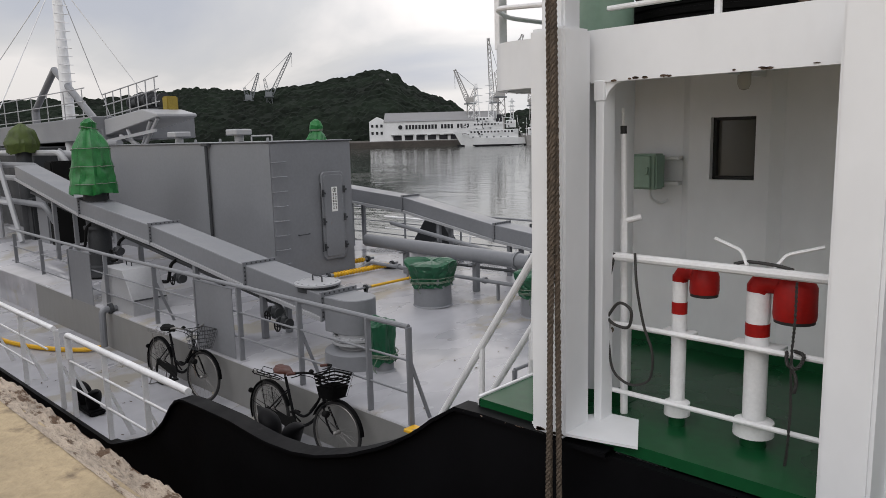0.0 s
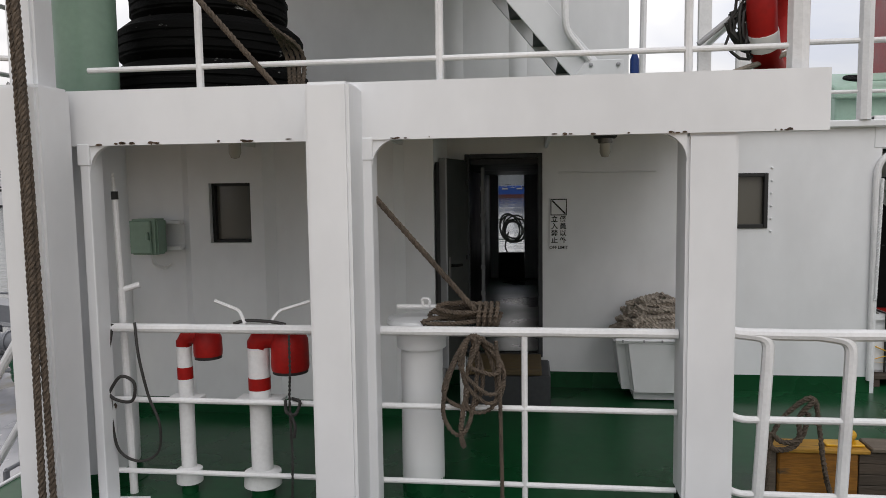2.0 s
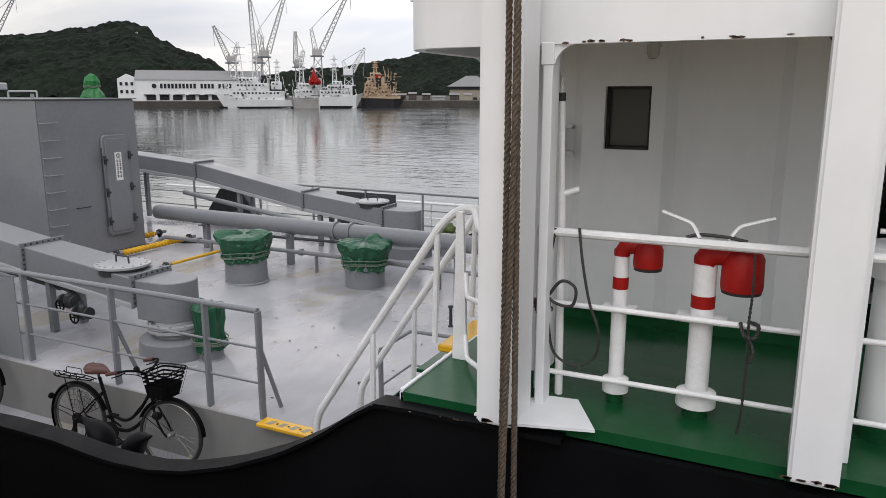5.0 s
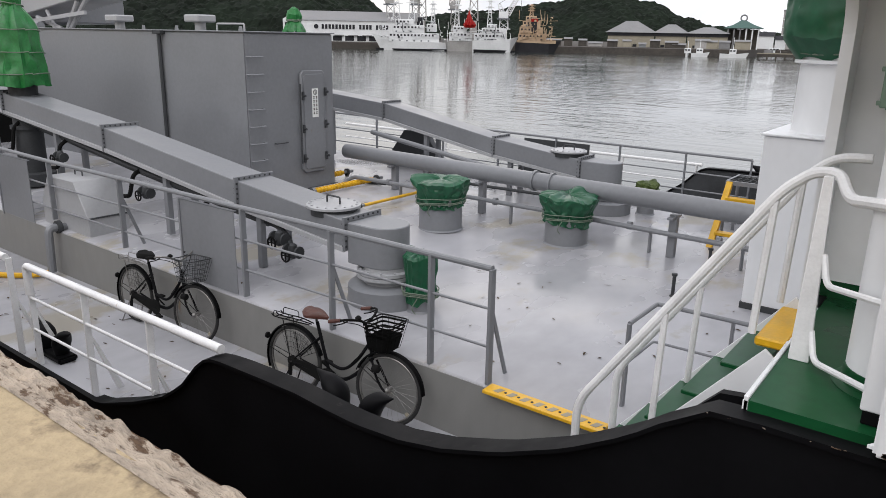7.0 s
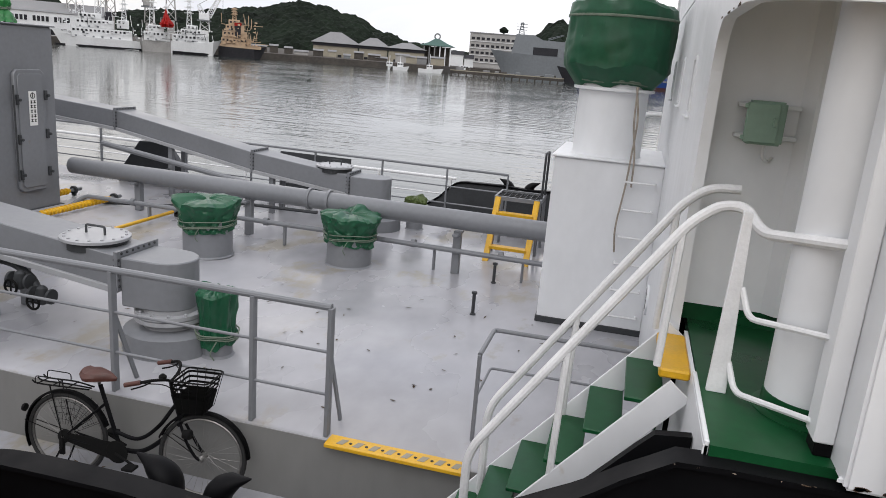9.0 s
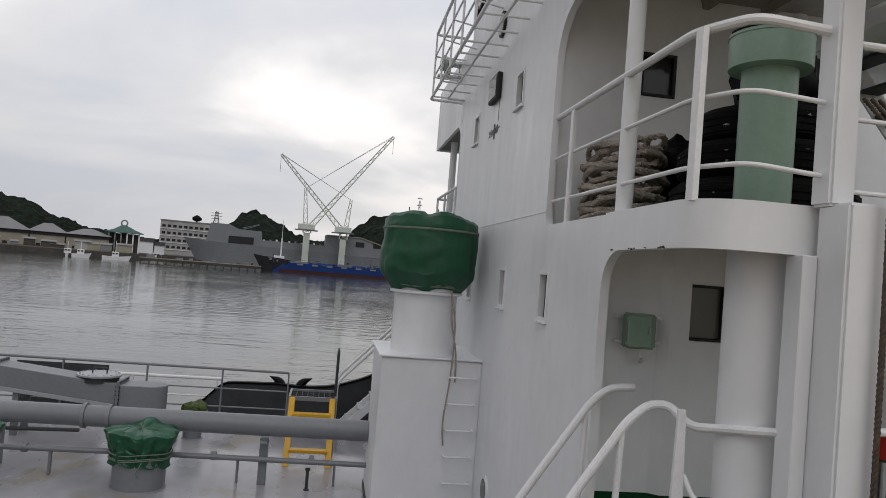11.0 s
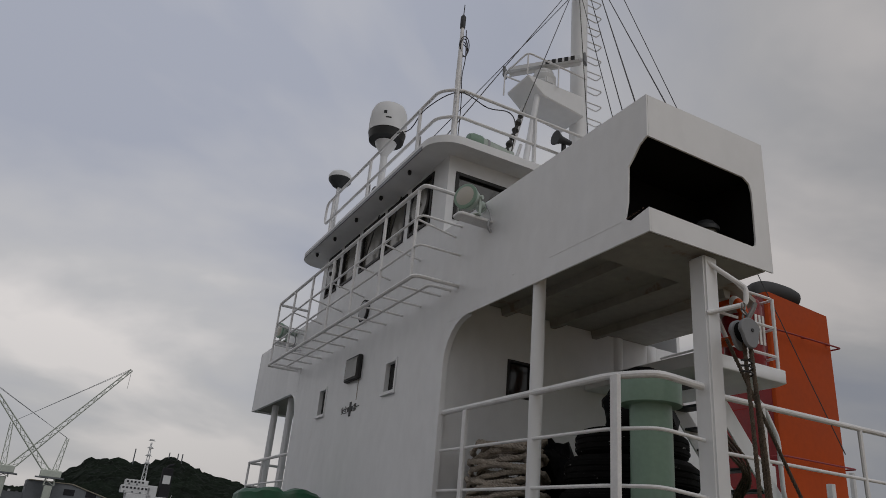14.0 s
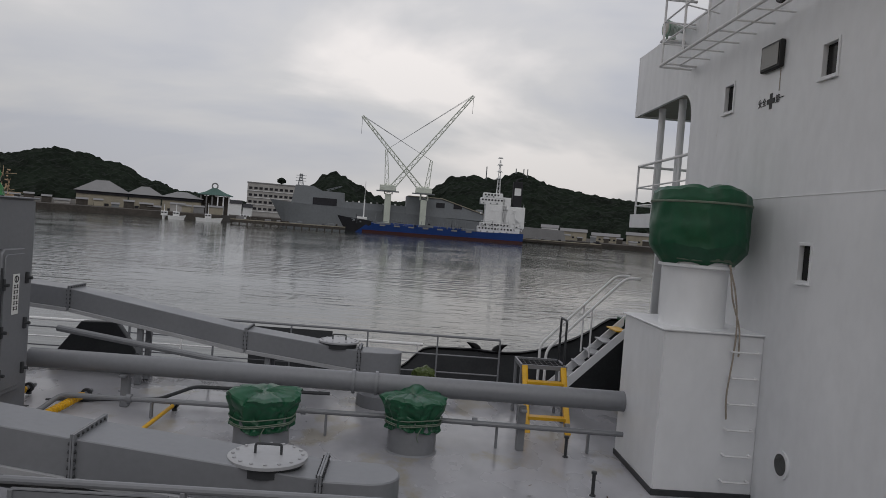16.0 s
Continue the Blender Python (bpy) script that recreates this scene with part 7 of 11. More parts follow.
railing("railing", (1.5, 14.25, PZ), "white pipe railing at the far edge of the deck", "poop deck rails",
        [([(-0.5, 14.25, z), (5.0, 14.25, z)], r, 0) for z, r in ((2.22, 0.022), (1.86, 0.012), (1.55, 0.012))], [((x, 14.25, PZ), (x, 14.25, 2.22), 0.02) for x in (-0.4, 0.8, 2.0, 3.2, 4.4)])

# ---- main deck: tank deck gear ----
cos, sin, pi, atan2 = math.cos, math.sin, math.pi, math.atan2
def bolts(bm, pts, r=0.014, h=0.02, axis="z"):
    for p in pts:
        lathe(bm, [(r, 0.0), (r, h), (r * 0.4, h + 0.004)], p, 6, axis=axis)


def duct(y0, y1, tops, flanges, end_x, lid, label):
    """Sloping rectangular duct with bolted flanges, a rounded end on a drum, and a round lid."""
    yc = (y0 + y1) / 2
    def top(x):
        p = sorted(tops)
        for (xa, za), (xb, zb) in zip(p, p[1:]):
            if x <= xb or (xb, zb) == p[-1]:
                return za + (zb - za) * (x - xa) / (xb - xa)
    d = thing("deck_duct", (end_x, yc, trunk_z(end_x)), label, "duct", "deck ducts")
    H = 0.29
    xs = [flanges[0]] + flanges[1:] + [-17.2]
    for xa, xb in zip(xs, xs[1:]):
        b = B(); prism(b, [(xb + 0.012, top(xb) - H), (xa - 0.012, top(xa) - H), (xa - 0.012, top(xa)), (xb + 0.012, top(xb))], "y", y0, y1, 0.008)
        part("duct_section", b, GREY, d)
        b = B()
        for yy in (y0 - 0.03, y1 - 0.02):
            prism(b, [(xb + 0.012, top(xb) - H - 0.05), (xa - 0.012, top(xa) - H - 0.05), (xa - 0.012, top(xa) - H + 0.005), (xb + 0.012, top(xb) - H + 0.005)], "y", yy, yy + 0.05, 0.003)
        part("edge_rail", b, GREY_LIGHT, d)
    for x in flanges:
        for s in (-0.012, 0.006):
            b = B(); z = top(x)
            flat_hole(b, "x", x + s, 0.014, y0 - 0.04, y1 + 0.04, z - H - 0.03, z + 0.045, [(y0 + 0.01, y1 - 0.01, z - H + 0.01, z - 0.01)])
            part("flange", b, GREY, d)
        b = B(); bolts(b, [(-0.028, 0, 0)], 0.013, 0.056, "x")
        bolt_mesh = finish("bolt", b, GREY_DARK)
        for p in [(x, y0 + 0.02 + k * (y1 - y0 - 0.04) / 6, z + 0.022) for k in range(7)] + [(x, y0 - 0.02, z - 0.03 - k * 0.06) for k in range(5)]:
            ob = new("bolt", bolt_mesh); ob.parent = d; ob.location = Vector(p) - ORIGIN[d]; tagged(ob)
    # rounded end piece
    x0 = flanges[0]
    r = (y1 - y0) / 2
    cx = end_x + 0.0 - r
    z1 = top(x0) - 0.01
    poly = [(x0 + 0.02, y0), (cx, y0)] + [(cx + r * cos(a), yc + r * sin(a)) for a in [(-90 + 15 * k) * pi / 180 for k in range(1, 12)]] + [(cx, y1), (x0 + 0.02, y1)]
    b = B()
    prism(b, poly, "z", 0.40, z1, 0.01)
    part("end_piece", b, GREY, d)
    b = B(); lathe(b, [(0.01, 0.45), (0.24, 0.45), (0.24, 0.36), (0.31, 0.36), (0.31, 0.325), (0.25, 0.325), (0.25, 0.315), (0.315, 0.315), (0.315, 0.28), (0.24, 0.28), (0.24, 0.2)], (cx, yc, 0.0), 32)
    bolts(b, [(cx + 0.285 * cos(k * 0.524), yc + 0.285 * sin(k * 0.524), 0.36) for k in range(12)])
    part("ring_flange", b, GREY_LIGHT, d)
    b = B(); lathe(b, [(0.24, 0.215), (0.385, 0.2), (0.41, 0.185), (0.42, 0.0)], (cx, yc, trunk_z(cx)), 36)
    part("base_drum", b, GREY, d)
    # lid
    lx, lz = lid
    b = B(); lathe(b, [(0.27, -0.09), (0.27, 0.0)], (lx, yc, lz), 32); part("lid_collar", b, GREY_DARK, d)
    b = B(); lathe(b, [(0.305, -0.012), (0.305, 0.012), (0.295, 0.018), (0.22, 0.02), (0.01, 0.024)], (lx, yc, lz), 40)
    bolts(b, [(lx + 0.265 * cos(k * 0.3927 + 0.1), yc + 0.265 * sin(k * 0.3927 + 0.1), lz + 0.016) for k in range(16)], 0.014, 0.012)
    li = part("lid", b, GREY_LIGHT, d, "round bolted steel lid")
    part("handle", tube(B(), bend([(lx - 0.1, yc, lz + 0.01), (lx - 0.1, yc, lz + 0.1), (lx + 0.1, yc, lz + 0.1), (lx + 0.1, yc, lz + 0.01)], 0.02, 3), 0.011, 6), GREY_DARK, li)
    # legs
    for x in (-7.0, -8.9, -11.8, -15.0):
        for yy in (y0 + 0.05, y1 - 0.05):
            b = B(); box(b, (x - 0.04, yy - 0.04, trunk_z(x) - 0.02), (x + 0.04, yy + 0.04, top(x) - H - 0.03), 0.004)
            part("leg", b, GREY, d)
    return d, top


d1, top1 = duct(6.42, 6.92, [(-16.9, 2.30), (-13.2, 1.69), (-10.3, 1.42), (-7.35, 1.05), (-5.55, 0.855)], [-5.55, -7.35, -10.3, -13.4], -4.95, (-5.98, 0.925),
                "grey sloping steel duct with bolted flanges along the quay side")
d2, top2 = duct(11.95, 12.42, [(-16.9, 2.28), (-13.2, 1.70), (-9.95, 1.47), (-7.34, 1.03), (-5.64, 0.84)], [-5.64, -7.34, -9.95, -13.4], -5.0, (-5.97, 0.93),
                "grey sloping steel duct with bolted flanges on the far side")


def stop_valve(x, y, z, label):
    v = thing("stop_valve", (x, y, z), label, "valve", "duct valves")
    b = B(); lathe(b, [(0.02, -0.09), (0.05, -0.07), (0.06, 0.0), (0.045, 0.07), (0.02, 0.09)], (x, y, z), 14)
    lathe(b, [(0.07, -0.11), (0.07, -0.085), (0.03, -0.08)], (x, y, z), 14, axis="x"); lathe(b, [(0.03, 0.08), (0.07, 0.085), (0.07, 0.11)], (x, y, z), 14, axis="x")
    part("valve_body", b, GREY_DARK, v)
    part("stem", rod((x, y, z), (x + 0.03, y - 0.14, z - 0.02), 0.012, 6), GREY_DARK, v)
    b = B(); ring = [(x + 0.03 + 0.065 * cos(a), y - 0.14, z - 0.02 + 0.065 * sin(a)) for a in [k * pi / 8 for k in range(17)]]
    tube(b, ring, 0.011, 6); tube(b, [ring[0], ring[8]], 0.008, 5); tube(b, [ring[4], ring[12]], 0.008, 5)
    part("hand_wheel", b, BLACK_MATT, v)


stop_valve(-6.55, 6.36, 0.50, "small black hand-wheel valve under the duct")
stop_valve(-6.3, 6.34, 0.40, "small black hand-wheel valve under the duct")
stop_valve(-9.2, 6.34, 0.66, "small black hand-wheel valve under the duct")
stop_valve(-11.4, 6.3, 0.9, "small black hand-wheel valve under the duct")
stop_valve(-8.9, 11.9, 0.5, "small black hand-wheel valve under the far duct")
stop_valve(-7.1, 11.9, 0.4, "small black hand-wheel valve under the far duct")
hp = thing("drain_pipe", (-8, 6.5, 0.1), "grey pipes slung under the duct", "pipe")
part("pipe", tube(B(), bend([(-16.5, 6.52, 1.75), (-10, 6.52, 0.93), (-6.75, 6.52, 0.58), (-6.5, 6.45, 0.5), (-6.4, 6.4, 0.42)], 0.08), 0.036, 10), GREY_DARK, hp)
part("pipe", tube(B(), [(-16.5, 6.75, 1.6), (-10, 6.75, 0.8), (-7.2, 6.75, 0.5)], 0.05, 10), GREY_DARK, hp)
for x in (-8.0, -9.6, -11.6, -13.1):
    part("pipe_bend", tube(B(), bend([(x, 6.52, 0.58 + (-6.75 - x) * 0.11), (x, 6.4, 0.55 + (-6.75 - x) * 0.1), (x - 0.1, 6.38, 0.3 + (-6.75 - x) * 0.08), (x - 0.3, 6.36, 0.28 + (-6.75 - x) * 0.08)], 0.06), 0.03, 8), BLACK_MATT, hp)

# ---- grey deckhouse ----
LZ = 2.75
lock = thing("deck_house", (-10.09, 10, 0.1), "tall grey steel deck house with a closed watertight door", "deckhouse")
b = B(); box(b, (-17.5, 9.1, 0.0), (-10.09, 10.97, LZ), 0.02, 2); part("body", b, GREY, lock)
b = B(); box(b, (-17.52, 9.07, LZ), (-10.06, 11.0, LZ + 0.02), 0.006); part("roof_plate", b, GREY, lock)
b = B(); box(b, (-17.4, 9.06, 0.05), (-10.05, 11.0, 0.16), 0.006); part("foot_strip", b, GREY_DARK, lock)
part("pipe", tube(B(), bend([(-12.3, 9.05, 2.74), (-12.3, 9.05, 0.1)], 0), 0.035, 8), GREY_DARK, lock)
b = B(); box(b, (-12.42, 9.0, 2.7), (-12.18, 9.1, 2.76), 0.006); part("pipe_clip", b, GREY_DARK, lock)
part("pipe", tube(B(), bend([(-16.9, 9.25, LZ - 0.3), (-17.55, 9.25, LZ - 0.3), (-17.6, 9.25, LZ + 0.05), (-16.9, 9.25, LZ + 0.05)], 0.1), 0.09, 10), GREY, lock)
b = B(); prism(b, [(10.17 + 0.06, 0.44), (10.66, 0.44), (10.72, 0.50), (10.72, 2.10), (10.66, 2.16), (10.23, 2.16), (10.17, 2.10), (10.17, 0.5)], "x", -10.09, -10.035, 0.012)
dr = part("door", b, GREY, lock, "closed watertight door with dogs")
b = B(); prism(b, [(10.26, 0.50), (10.63, 0.50), (10.67, 0.54), (10.67, 2.06), (10.63, 2.10), (10.26, 2.10), (10.22, 2.06), (10.22, 0.54)], "x", -10.036, -10.02, 0.006)
part("door_leaf", b, GREY, dr)
for y, z in ((10.19, 0.7), (10.19, 1.2), (10.19, 1.75), (10.70, 0.7), (10.70, 1.25), (10.70, 1.8)):
    b = B(); box(b, (-10.03, y - 0.022, z - 0.07), (-9.995, y + 0.022, z + 0.07), 0.006); lathe(b, [(0.02, 0), (0.02, 0.05)], (-10.0, y, z), 8, axis="x")
    part("dog", b, GREY_DARK, dr)
part("hinge_rod", rod((-10.0, 10.12, 0.62), (-10.0, 10.12, 1.95), 0.012), GREY_DARK, dr)
b = B(); box(b, (-10.018, 10.39, 1.38), (-10.012, 10.53, 1.86), 0.002)
sg = part("sign_plate", b, PAPER, dr, "white name plate with dark characters")
b = B(); tube(b, [(-10.011, 10.46 + 0.038 * math.cos(w), 1.80 + 0.038 * math.sin(w)) for w in [2 * math.pi * j / 16 for j in range(17)]], 0.006, 5); box(b, (-10.0118, 10.453, 1.77), (-10.009, 10.467, 1.83))
part("symbol", b, INK, sg)
b = B()
for y in (10.43, 10.487):
    for k in range(5):
        z = 1.715 - k * 0.065
        box(b, (-10.0118, y - 0.019, z - 0.02), (-10.009, y + 0.019, z - 0.010)); box(b, (-10.0118, y - 0.006, z - 0.025), (-10.009, y + 0.006, z + 0.02)); box(b, (-10.0118, y - 0.019, z + 0.008), (-10.009, y + 0.019, z + 0.016))
part("writing", b, INK, sg)
for k in range(8):
    z = 0.5 + k * 0.27
    part("rung", tube(B(), bend([(-10.09, 9.12, z), (-10.0, 9.12, z), (-10.0, 9.38, z), (-10.09, 9.38, z)], 0.015, 2), 0.012, 6), GREY, lock)
part("handle", tube(B(), bend([(-10.09, 9.62, 1.0), (-10.04, 9.62, 1.0), (-10.04, 9.86, 1.0), (-10.09, 9.86, 1.0)], 0.015, 2), 0.009, 6), GREY_DARK, lock)
for x in (-14.1, -11.6):
    v = thing("roof_vent", (x, 9.4, LZ + 0.02), "small grey box vent on the deckhouse roof", "vent", "deckhouse vents")
    b = B(); lathe(b, [(0.09, 0), (0.09, 0.16)], (x, 9.4, LZ + 0.02), 14); part("neck", b, GREY_LIGHT, v)
    b = B(); box(b, (x - 0.2, 9.22, LZ + 0.15), (x + 0.2, 9.58, LZ + 0.27), 0.02); part("cap", b, GREY_LIGHT, v)
railing("roof_rail", (-10.8, 9.5, LZ + 0.02), "low grey hand rail on the deckhouse roof", "deckhouse roof", [([(-11.15, 9.4, LZ + 0.02), (-11.15, 9.4, LZ + 0.13), (-10.45, 9.4, LZ + 0.13), (-10.45, 9.4, LZ + 0.02)], 0.015, 0.03)], [], GREY_LIGHT)
for x in (-13.0, -10.3, -12.0):
    b = B(); prism(b, [(x - 0.05, LZ + 0.01), (x + 0.05, LZ + 0.01), (x + 0.03, LZ + 0.09), (x - 0.03, LZ + 0.09)], "y", 9.2, 9.22, 0.004)
    solid("lifting_eye", b, GREY, "small grey steel lifting eye", "lifting eye", "deckhouse lugs", at=(x, 9.21, LZ + 0.02))


# the deckhouse and its roof gear stand this far aft and inboard of their drawing
HOUSE_SHIFT = Vector((0.41, -0.64, 0.0))


# ---- covers ----
def cloth(c, prof, n=40, folds=9, depth=0.05, seed=1, squash=(1, 1)):
    """Draped canvas: a turned profile with pleats that deepen toward the lashing."""
    rnd = random.Random(seed)
    ph = [rnd.uniform(0, 6.28) for _ in range(5)]
    b = B(); rows = []
    pr = []
    for (ra, za), (rb, zb) in zip(prof, prof[1:]):
        for k in range(6):
            f = k / 6
            pr.append((ra + (rb - ra) * f, za + (zb - za) * f))
    pr.append(prof[-1])
    zmin, zmax = min(z for _, z in pr), max(z for _, z in pr)
    for r, z in pr:
        f = (z - zmin) / max(1e-6, zmax - zmin)
        row = []
        for k in range(n):
            a = 2 * pi * k / n
            # creases: ridged noise that runs aslant, deepest between the lashing and the brim
            cr = noise.noise(Vector((cos(a) * 1.9 + seed, sin(a) * 1.9, f * 1.6)))
            ridge_ = abs(noise.noise(Vector((cos(a) * 3.2 + 0.8 * f, sin(a) * 3.2 + seed, f * 3.4)))) + 0.6 * abs(noise.noise(Vector((cos(a) * 6.5, sin(a) * 6.5 + 1.3 * f, f * 6 + seed))))
            w = 1 + depth * (0.35 * sin(folds * a + ph[0] + 3 * f) + 0.25 * sin((folds * 2 + 1) * a + ph[1] - 4 * f) + 1.1 * cr - 1.5 * ridge_ + 0.45) * (1.2 - 0.5 * f)
            dz = 0.02 * sin(2 * a + ph[3]) + 0.013 * sin(5 * a + ph[4]) + 0.05 * cr * min(1, r / 0.3) - 0.03 * ridge_
            row.append(b.verts.new((c[0] + r * w * cos(a) * squash[0], c[1] + r * w * sin(a) * squash[1], c[2] + z + dz * min(1, r / 0.1))))
        rows.append(row)
    for ra, rb in zip(rows, rows[1:]):
        for k in range(n):
            b.faces.new((ra[k], ra[(k + 1) % n], rb[(k + 1) % n], rb[k]))
    b.faces.new(rows[-1][:])
    bmesh.ops.recalc_face_normals(b, faces=b.faces[:])
    return b


def lashing(bm, c, r, z, turns=2, seed=0, rad=0.007, squash=(1, 1)):
    rnd = random.Random(seed)
    ph = rnd.uniform(0, 6)
    pts = []
    for k in range(turns * 28 + 1):
        a = 2 * pi * k / 28
        pts.append((c[0] + (r + 0.008) * cos(a) * squash[0], c[1] + (r + 0.008) * sin(a) * squash[1], c[2] + z + 0.02 * sin(a + ph) + 0.018 * (k / 28) + 0.008 * sin(4 * a)))
    tube(bm, pts, rad, 6)
    return bm


def covered_stand(x, y, r, ztop, zbase, m, label, base_r=None, seed=1):
    br = base_r or r * 0.92
    z0 = trunk_z(x)
    t = thing("covered_ventilator", (x, y, z0), label, "covered vent", "covered deck vents")
    b = B(); lathe(b, [(br, zbase + 0.12), (br, 0.02), (br + 0.02, 0.0)], (x, y, z0), 28); part("base", b, GREY, t)
    h = ztop
    part("cover", cloth((x, y, z0), [(br + 0.03, zbase - 0.01), (br + 0.024, zbase + 0.06), (br * 1.10, zbase + (h - zbase) * 0.35), (br * 1.3, h - 0.10), (br * 1.34, h - 0.035), (br * 1.16, h - 0.005), (br * 0.6, h + 0.012), (br * 0.08, h - 0.015)], n=96, depth=0.11, folds=7, seed=seed), m, t, "creased canvas cover")
    b = B(); lashing(b, (x, y, z0), br + 0.042, zbase + 0.03, 2, seed); lashing(b, (x, y, z0), br + 0.05, zbase + 0.10, 1, seed + 3)
    tube(b, smooth_line([(x + 0.1, y - br - 0.04, z0 + zbase + 0.06), (x + 0.05, y - br - 0.06, z0 + zbase - 0.05), (x + 0.07, y - br - 0.03, z0 + zbase - 0.12)], 5), 0.006, 5)
    part("lashing", b, CORD, t)
    return t


covered_stand(-6.54, 9.38, 0.29, 0.76, 0.36, TARP, "grey deck ventilator under a lashed green canvas cover", base_r=0.315, seed=4)
covered_stand(-4.80, 10.0, 0.29, 0.71, 0.32, TARP, "grey deck ventilator under a green canvas cover with cords", base_r=0.30, seed=9)
covered_stand(-4.64, 12.45, 0.15, 0.54, 0.30, TARP_OLIVE, "small deck pipe under an olive canvas cover", seed=13)
covered_stand(-4.72, 6.66, 0.16, 0.63, 0.13, TARP, "slim deck fitting under a tall green canvas cover", base_r=0.135, seed=17)
tb = thing("tarpaulin_bundle", (-10.35, 10.35, LZ + 0.02), "green canvas bundle lashed on the deckhouse roof", "tarpaulin")
part("cover", cloth((-10.35, 10.35, LZ + 0.02), [(0.2, 0.0), (0.17, 0.08), (0.11, 0.18), (0.13, 0.27), (0.1, 0.36), (0.03, 0.40)], folds=6, depth=0.12, seed=21), TARP_BRIGHT, tb)
part("lashing", lashing(B(), (-10.35, 10.35, LZ + 0.02), 0.12, 0.18, 2, 2), CORD, tb)
gt = thing("covered_hoist", (-13.2, 6.67, 0.2), "tall fitting wrapped in bright green tarpaulin above the duct", "tarpaulin")
b = B(); lathe(b, [(0.22, 2.0), (0.22, 1.0), (0.27, 1.0), (0.27, 0.94), (0.22, 0.94), (0.22, 0.22), (0.34, 0.2), (0.34, 0.0)], (-13.2, 6.67, 0.2), 24); part("stand", b, GREY_DARK, gt)
part("cover", cloth((-13.2, 6.67, 1.9), [(0.42, -0.05), (0.40, 0.25), (0.36, 0.55), (0.33, 0.85), (0.24, 1.05), (0.13, 1.2), (0.15, 1.32), (0.05, 1.4)], folds=11, depth=0.12, seed=27), TARP_BRIGHT, gt)
b = B()
for r, z in ((0.42, 0.12), (0.39, 0.45), (0.35, 0.8), (0.16, 1.2)):
    lashing(b, (-13.2, 6.67, 1.9), r, z, 1, int(z * 10), 0.009)
part("lashing", b, CORD, gt)

for ob in [o for o in scene.objects if o.parent is None and o.name.split(".")[0] in ("deck_house", "roof_vent", "roof_rail", "lifting_eye", "tarpaulin_bundle")]:
    ob.location += HOUSE_SHIFT

# ---- pipes across the deck ----
cp = thing("cargo_pipe", (-6, 10.8, 0.0), "large grey cargo pipe with a flanged joint", "pipe")
P = [(-9.9, 10.86, 0.66), (-5.6, 10.46, 0.71), (-1.3, 10.12, 0.75)]
part("pipe", tube(B(), P, 0.13, 20), GREY, cp)
for x, y, z in ((-5.6, 10.46, 0.71), (-5.3, 10.436, 0.713)):
    b = B(); lathe(b, [(0.12, -0.02), (0.155, -0.02), (0.155, 0.02), (0.12, 0.02)], (x, y, z), 24, axis="x"); part("flange", b, GREY, cp)
for x, y in ((-8.6, 10.74), (-6.6, 10.55), (-3.4, 10.29)):
    b = B(); box(b, (x - 0.05, y - 0.05, trunk_z(x)), (x + 0.05, y + 0.05, 0.58), 0.005); box(b, (x - 0.04, y - 0.17, 0.53), (x + 0.04, y + 0.17, 0.56), 0.004)
    part("saddle", b, GREY, cp)
sp2 = thing("service_pipe", (-6, 10.4, 0.0), "thin grey service pipe with bends and unions", "pipe")
part("pipe", tube(B(), bend([(-9.55, 9.5, 0.12), (-9.45, 10.2, 0.14), (-9.25, 10.35, 0.32), (-8.0, 10.32, 0.33), (-5.0, 10.28, 0.33), (-1.3, 10.05, 0.34)], 0.09), 0.034, 10), GREY, sp2)
part("pipe", tube(B(), bend([(-6.0, 11.6, 0.25), (-7.9, 11.45, 0.26), (-8.2, 10.9, 0.2), (-9.6, 10.7, 0.14)], 0.09), 0.026, 8), GREY_DARK, sp2)
part("pipe", tube(B(), [(-9.9, 11.55, 0.95), (-7.0, 11.6, 0.55), (-1.4, 11.4, 0.4)], 0.045, 10), GREY, sp2)
for x in (-8.4, -6.2, -4.0, -2.8):
    b = B(); lathe(b, [(0.03, -0.03), (0.056, -0.03), (0.056, 0.03), (0.03, 0.03)], (x, 10.31 + (x + 6) * -0.012, 0.33), 14, axis="x"); part("union", b, GREY, sp2)
    b = B(); box(b, (x + 0.28, 10.28, trunk_z(x)), (x + 0.31, 10.34, 0.31), 0.003); part("bracket", b, GREY, sp2)
for x, y0, y1, r in ((-9.9, 9.75, 10.75, 0.036), (-9.15, 9.35, 10.75, 0.036), (-7.95, 9.25, 10.65, 0.026)):
    t = thing("pipe_cover", (x, (y0 + y1) / 2, trunk_z(x)), "yellow ribbed anti-slip cover over a low deck pipe" if r > 0.03 else "thin yellow-painted deck pipe", "pipe cover", "yellow deck pipes")
    z = trunk_z(x) + 0.09
    part("pipe", rod((x, y0 - 0.6, z), (x, y1 + 0.25, z), r * 0.8, 10), GREY, t)
    b = B(); tube(b, [(x, y0, z), (x, y1, z)], r, 12)
    if r > 0.03:
        n = int((y1 - y0) / 0.075)
        for k in range(n):
            y = y0 + 0.04 + k * 0.075
            lathe(b, [(r, -0.02), (r + 0.016, -0.012), (r + 0.016, 0.012), (r, 0.02)], (x, y, z), 12, axis="y")
    part("cover", b, YELLOW, t)
    for y in (y0 - 0.12, y1 + 0.1):
        b = B(); lathe(b, [(r * 0.8, -0.02), (r + 0.03, -0.02), (r + 0.03, 0.02), (r * 0.8, 0.02)], (x, y, z), 14, axis="y"); box(b, (x - 0.03, y - 0.02, trunk_z(x)), (x + 0.03, y + 0.02, z)); part("collar", b, GREY_DARK, t)

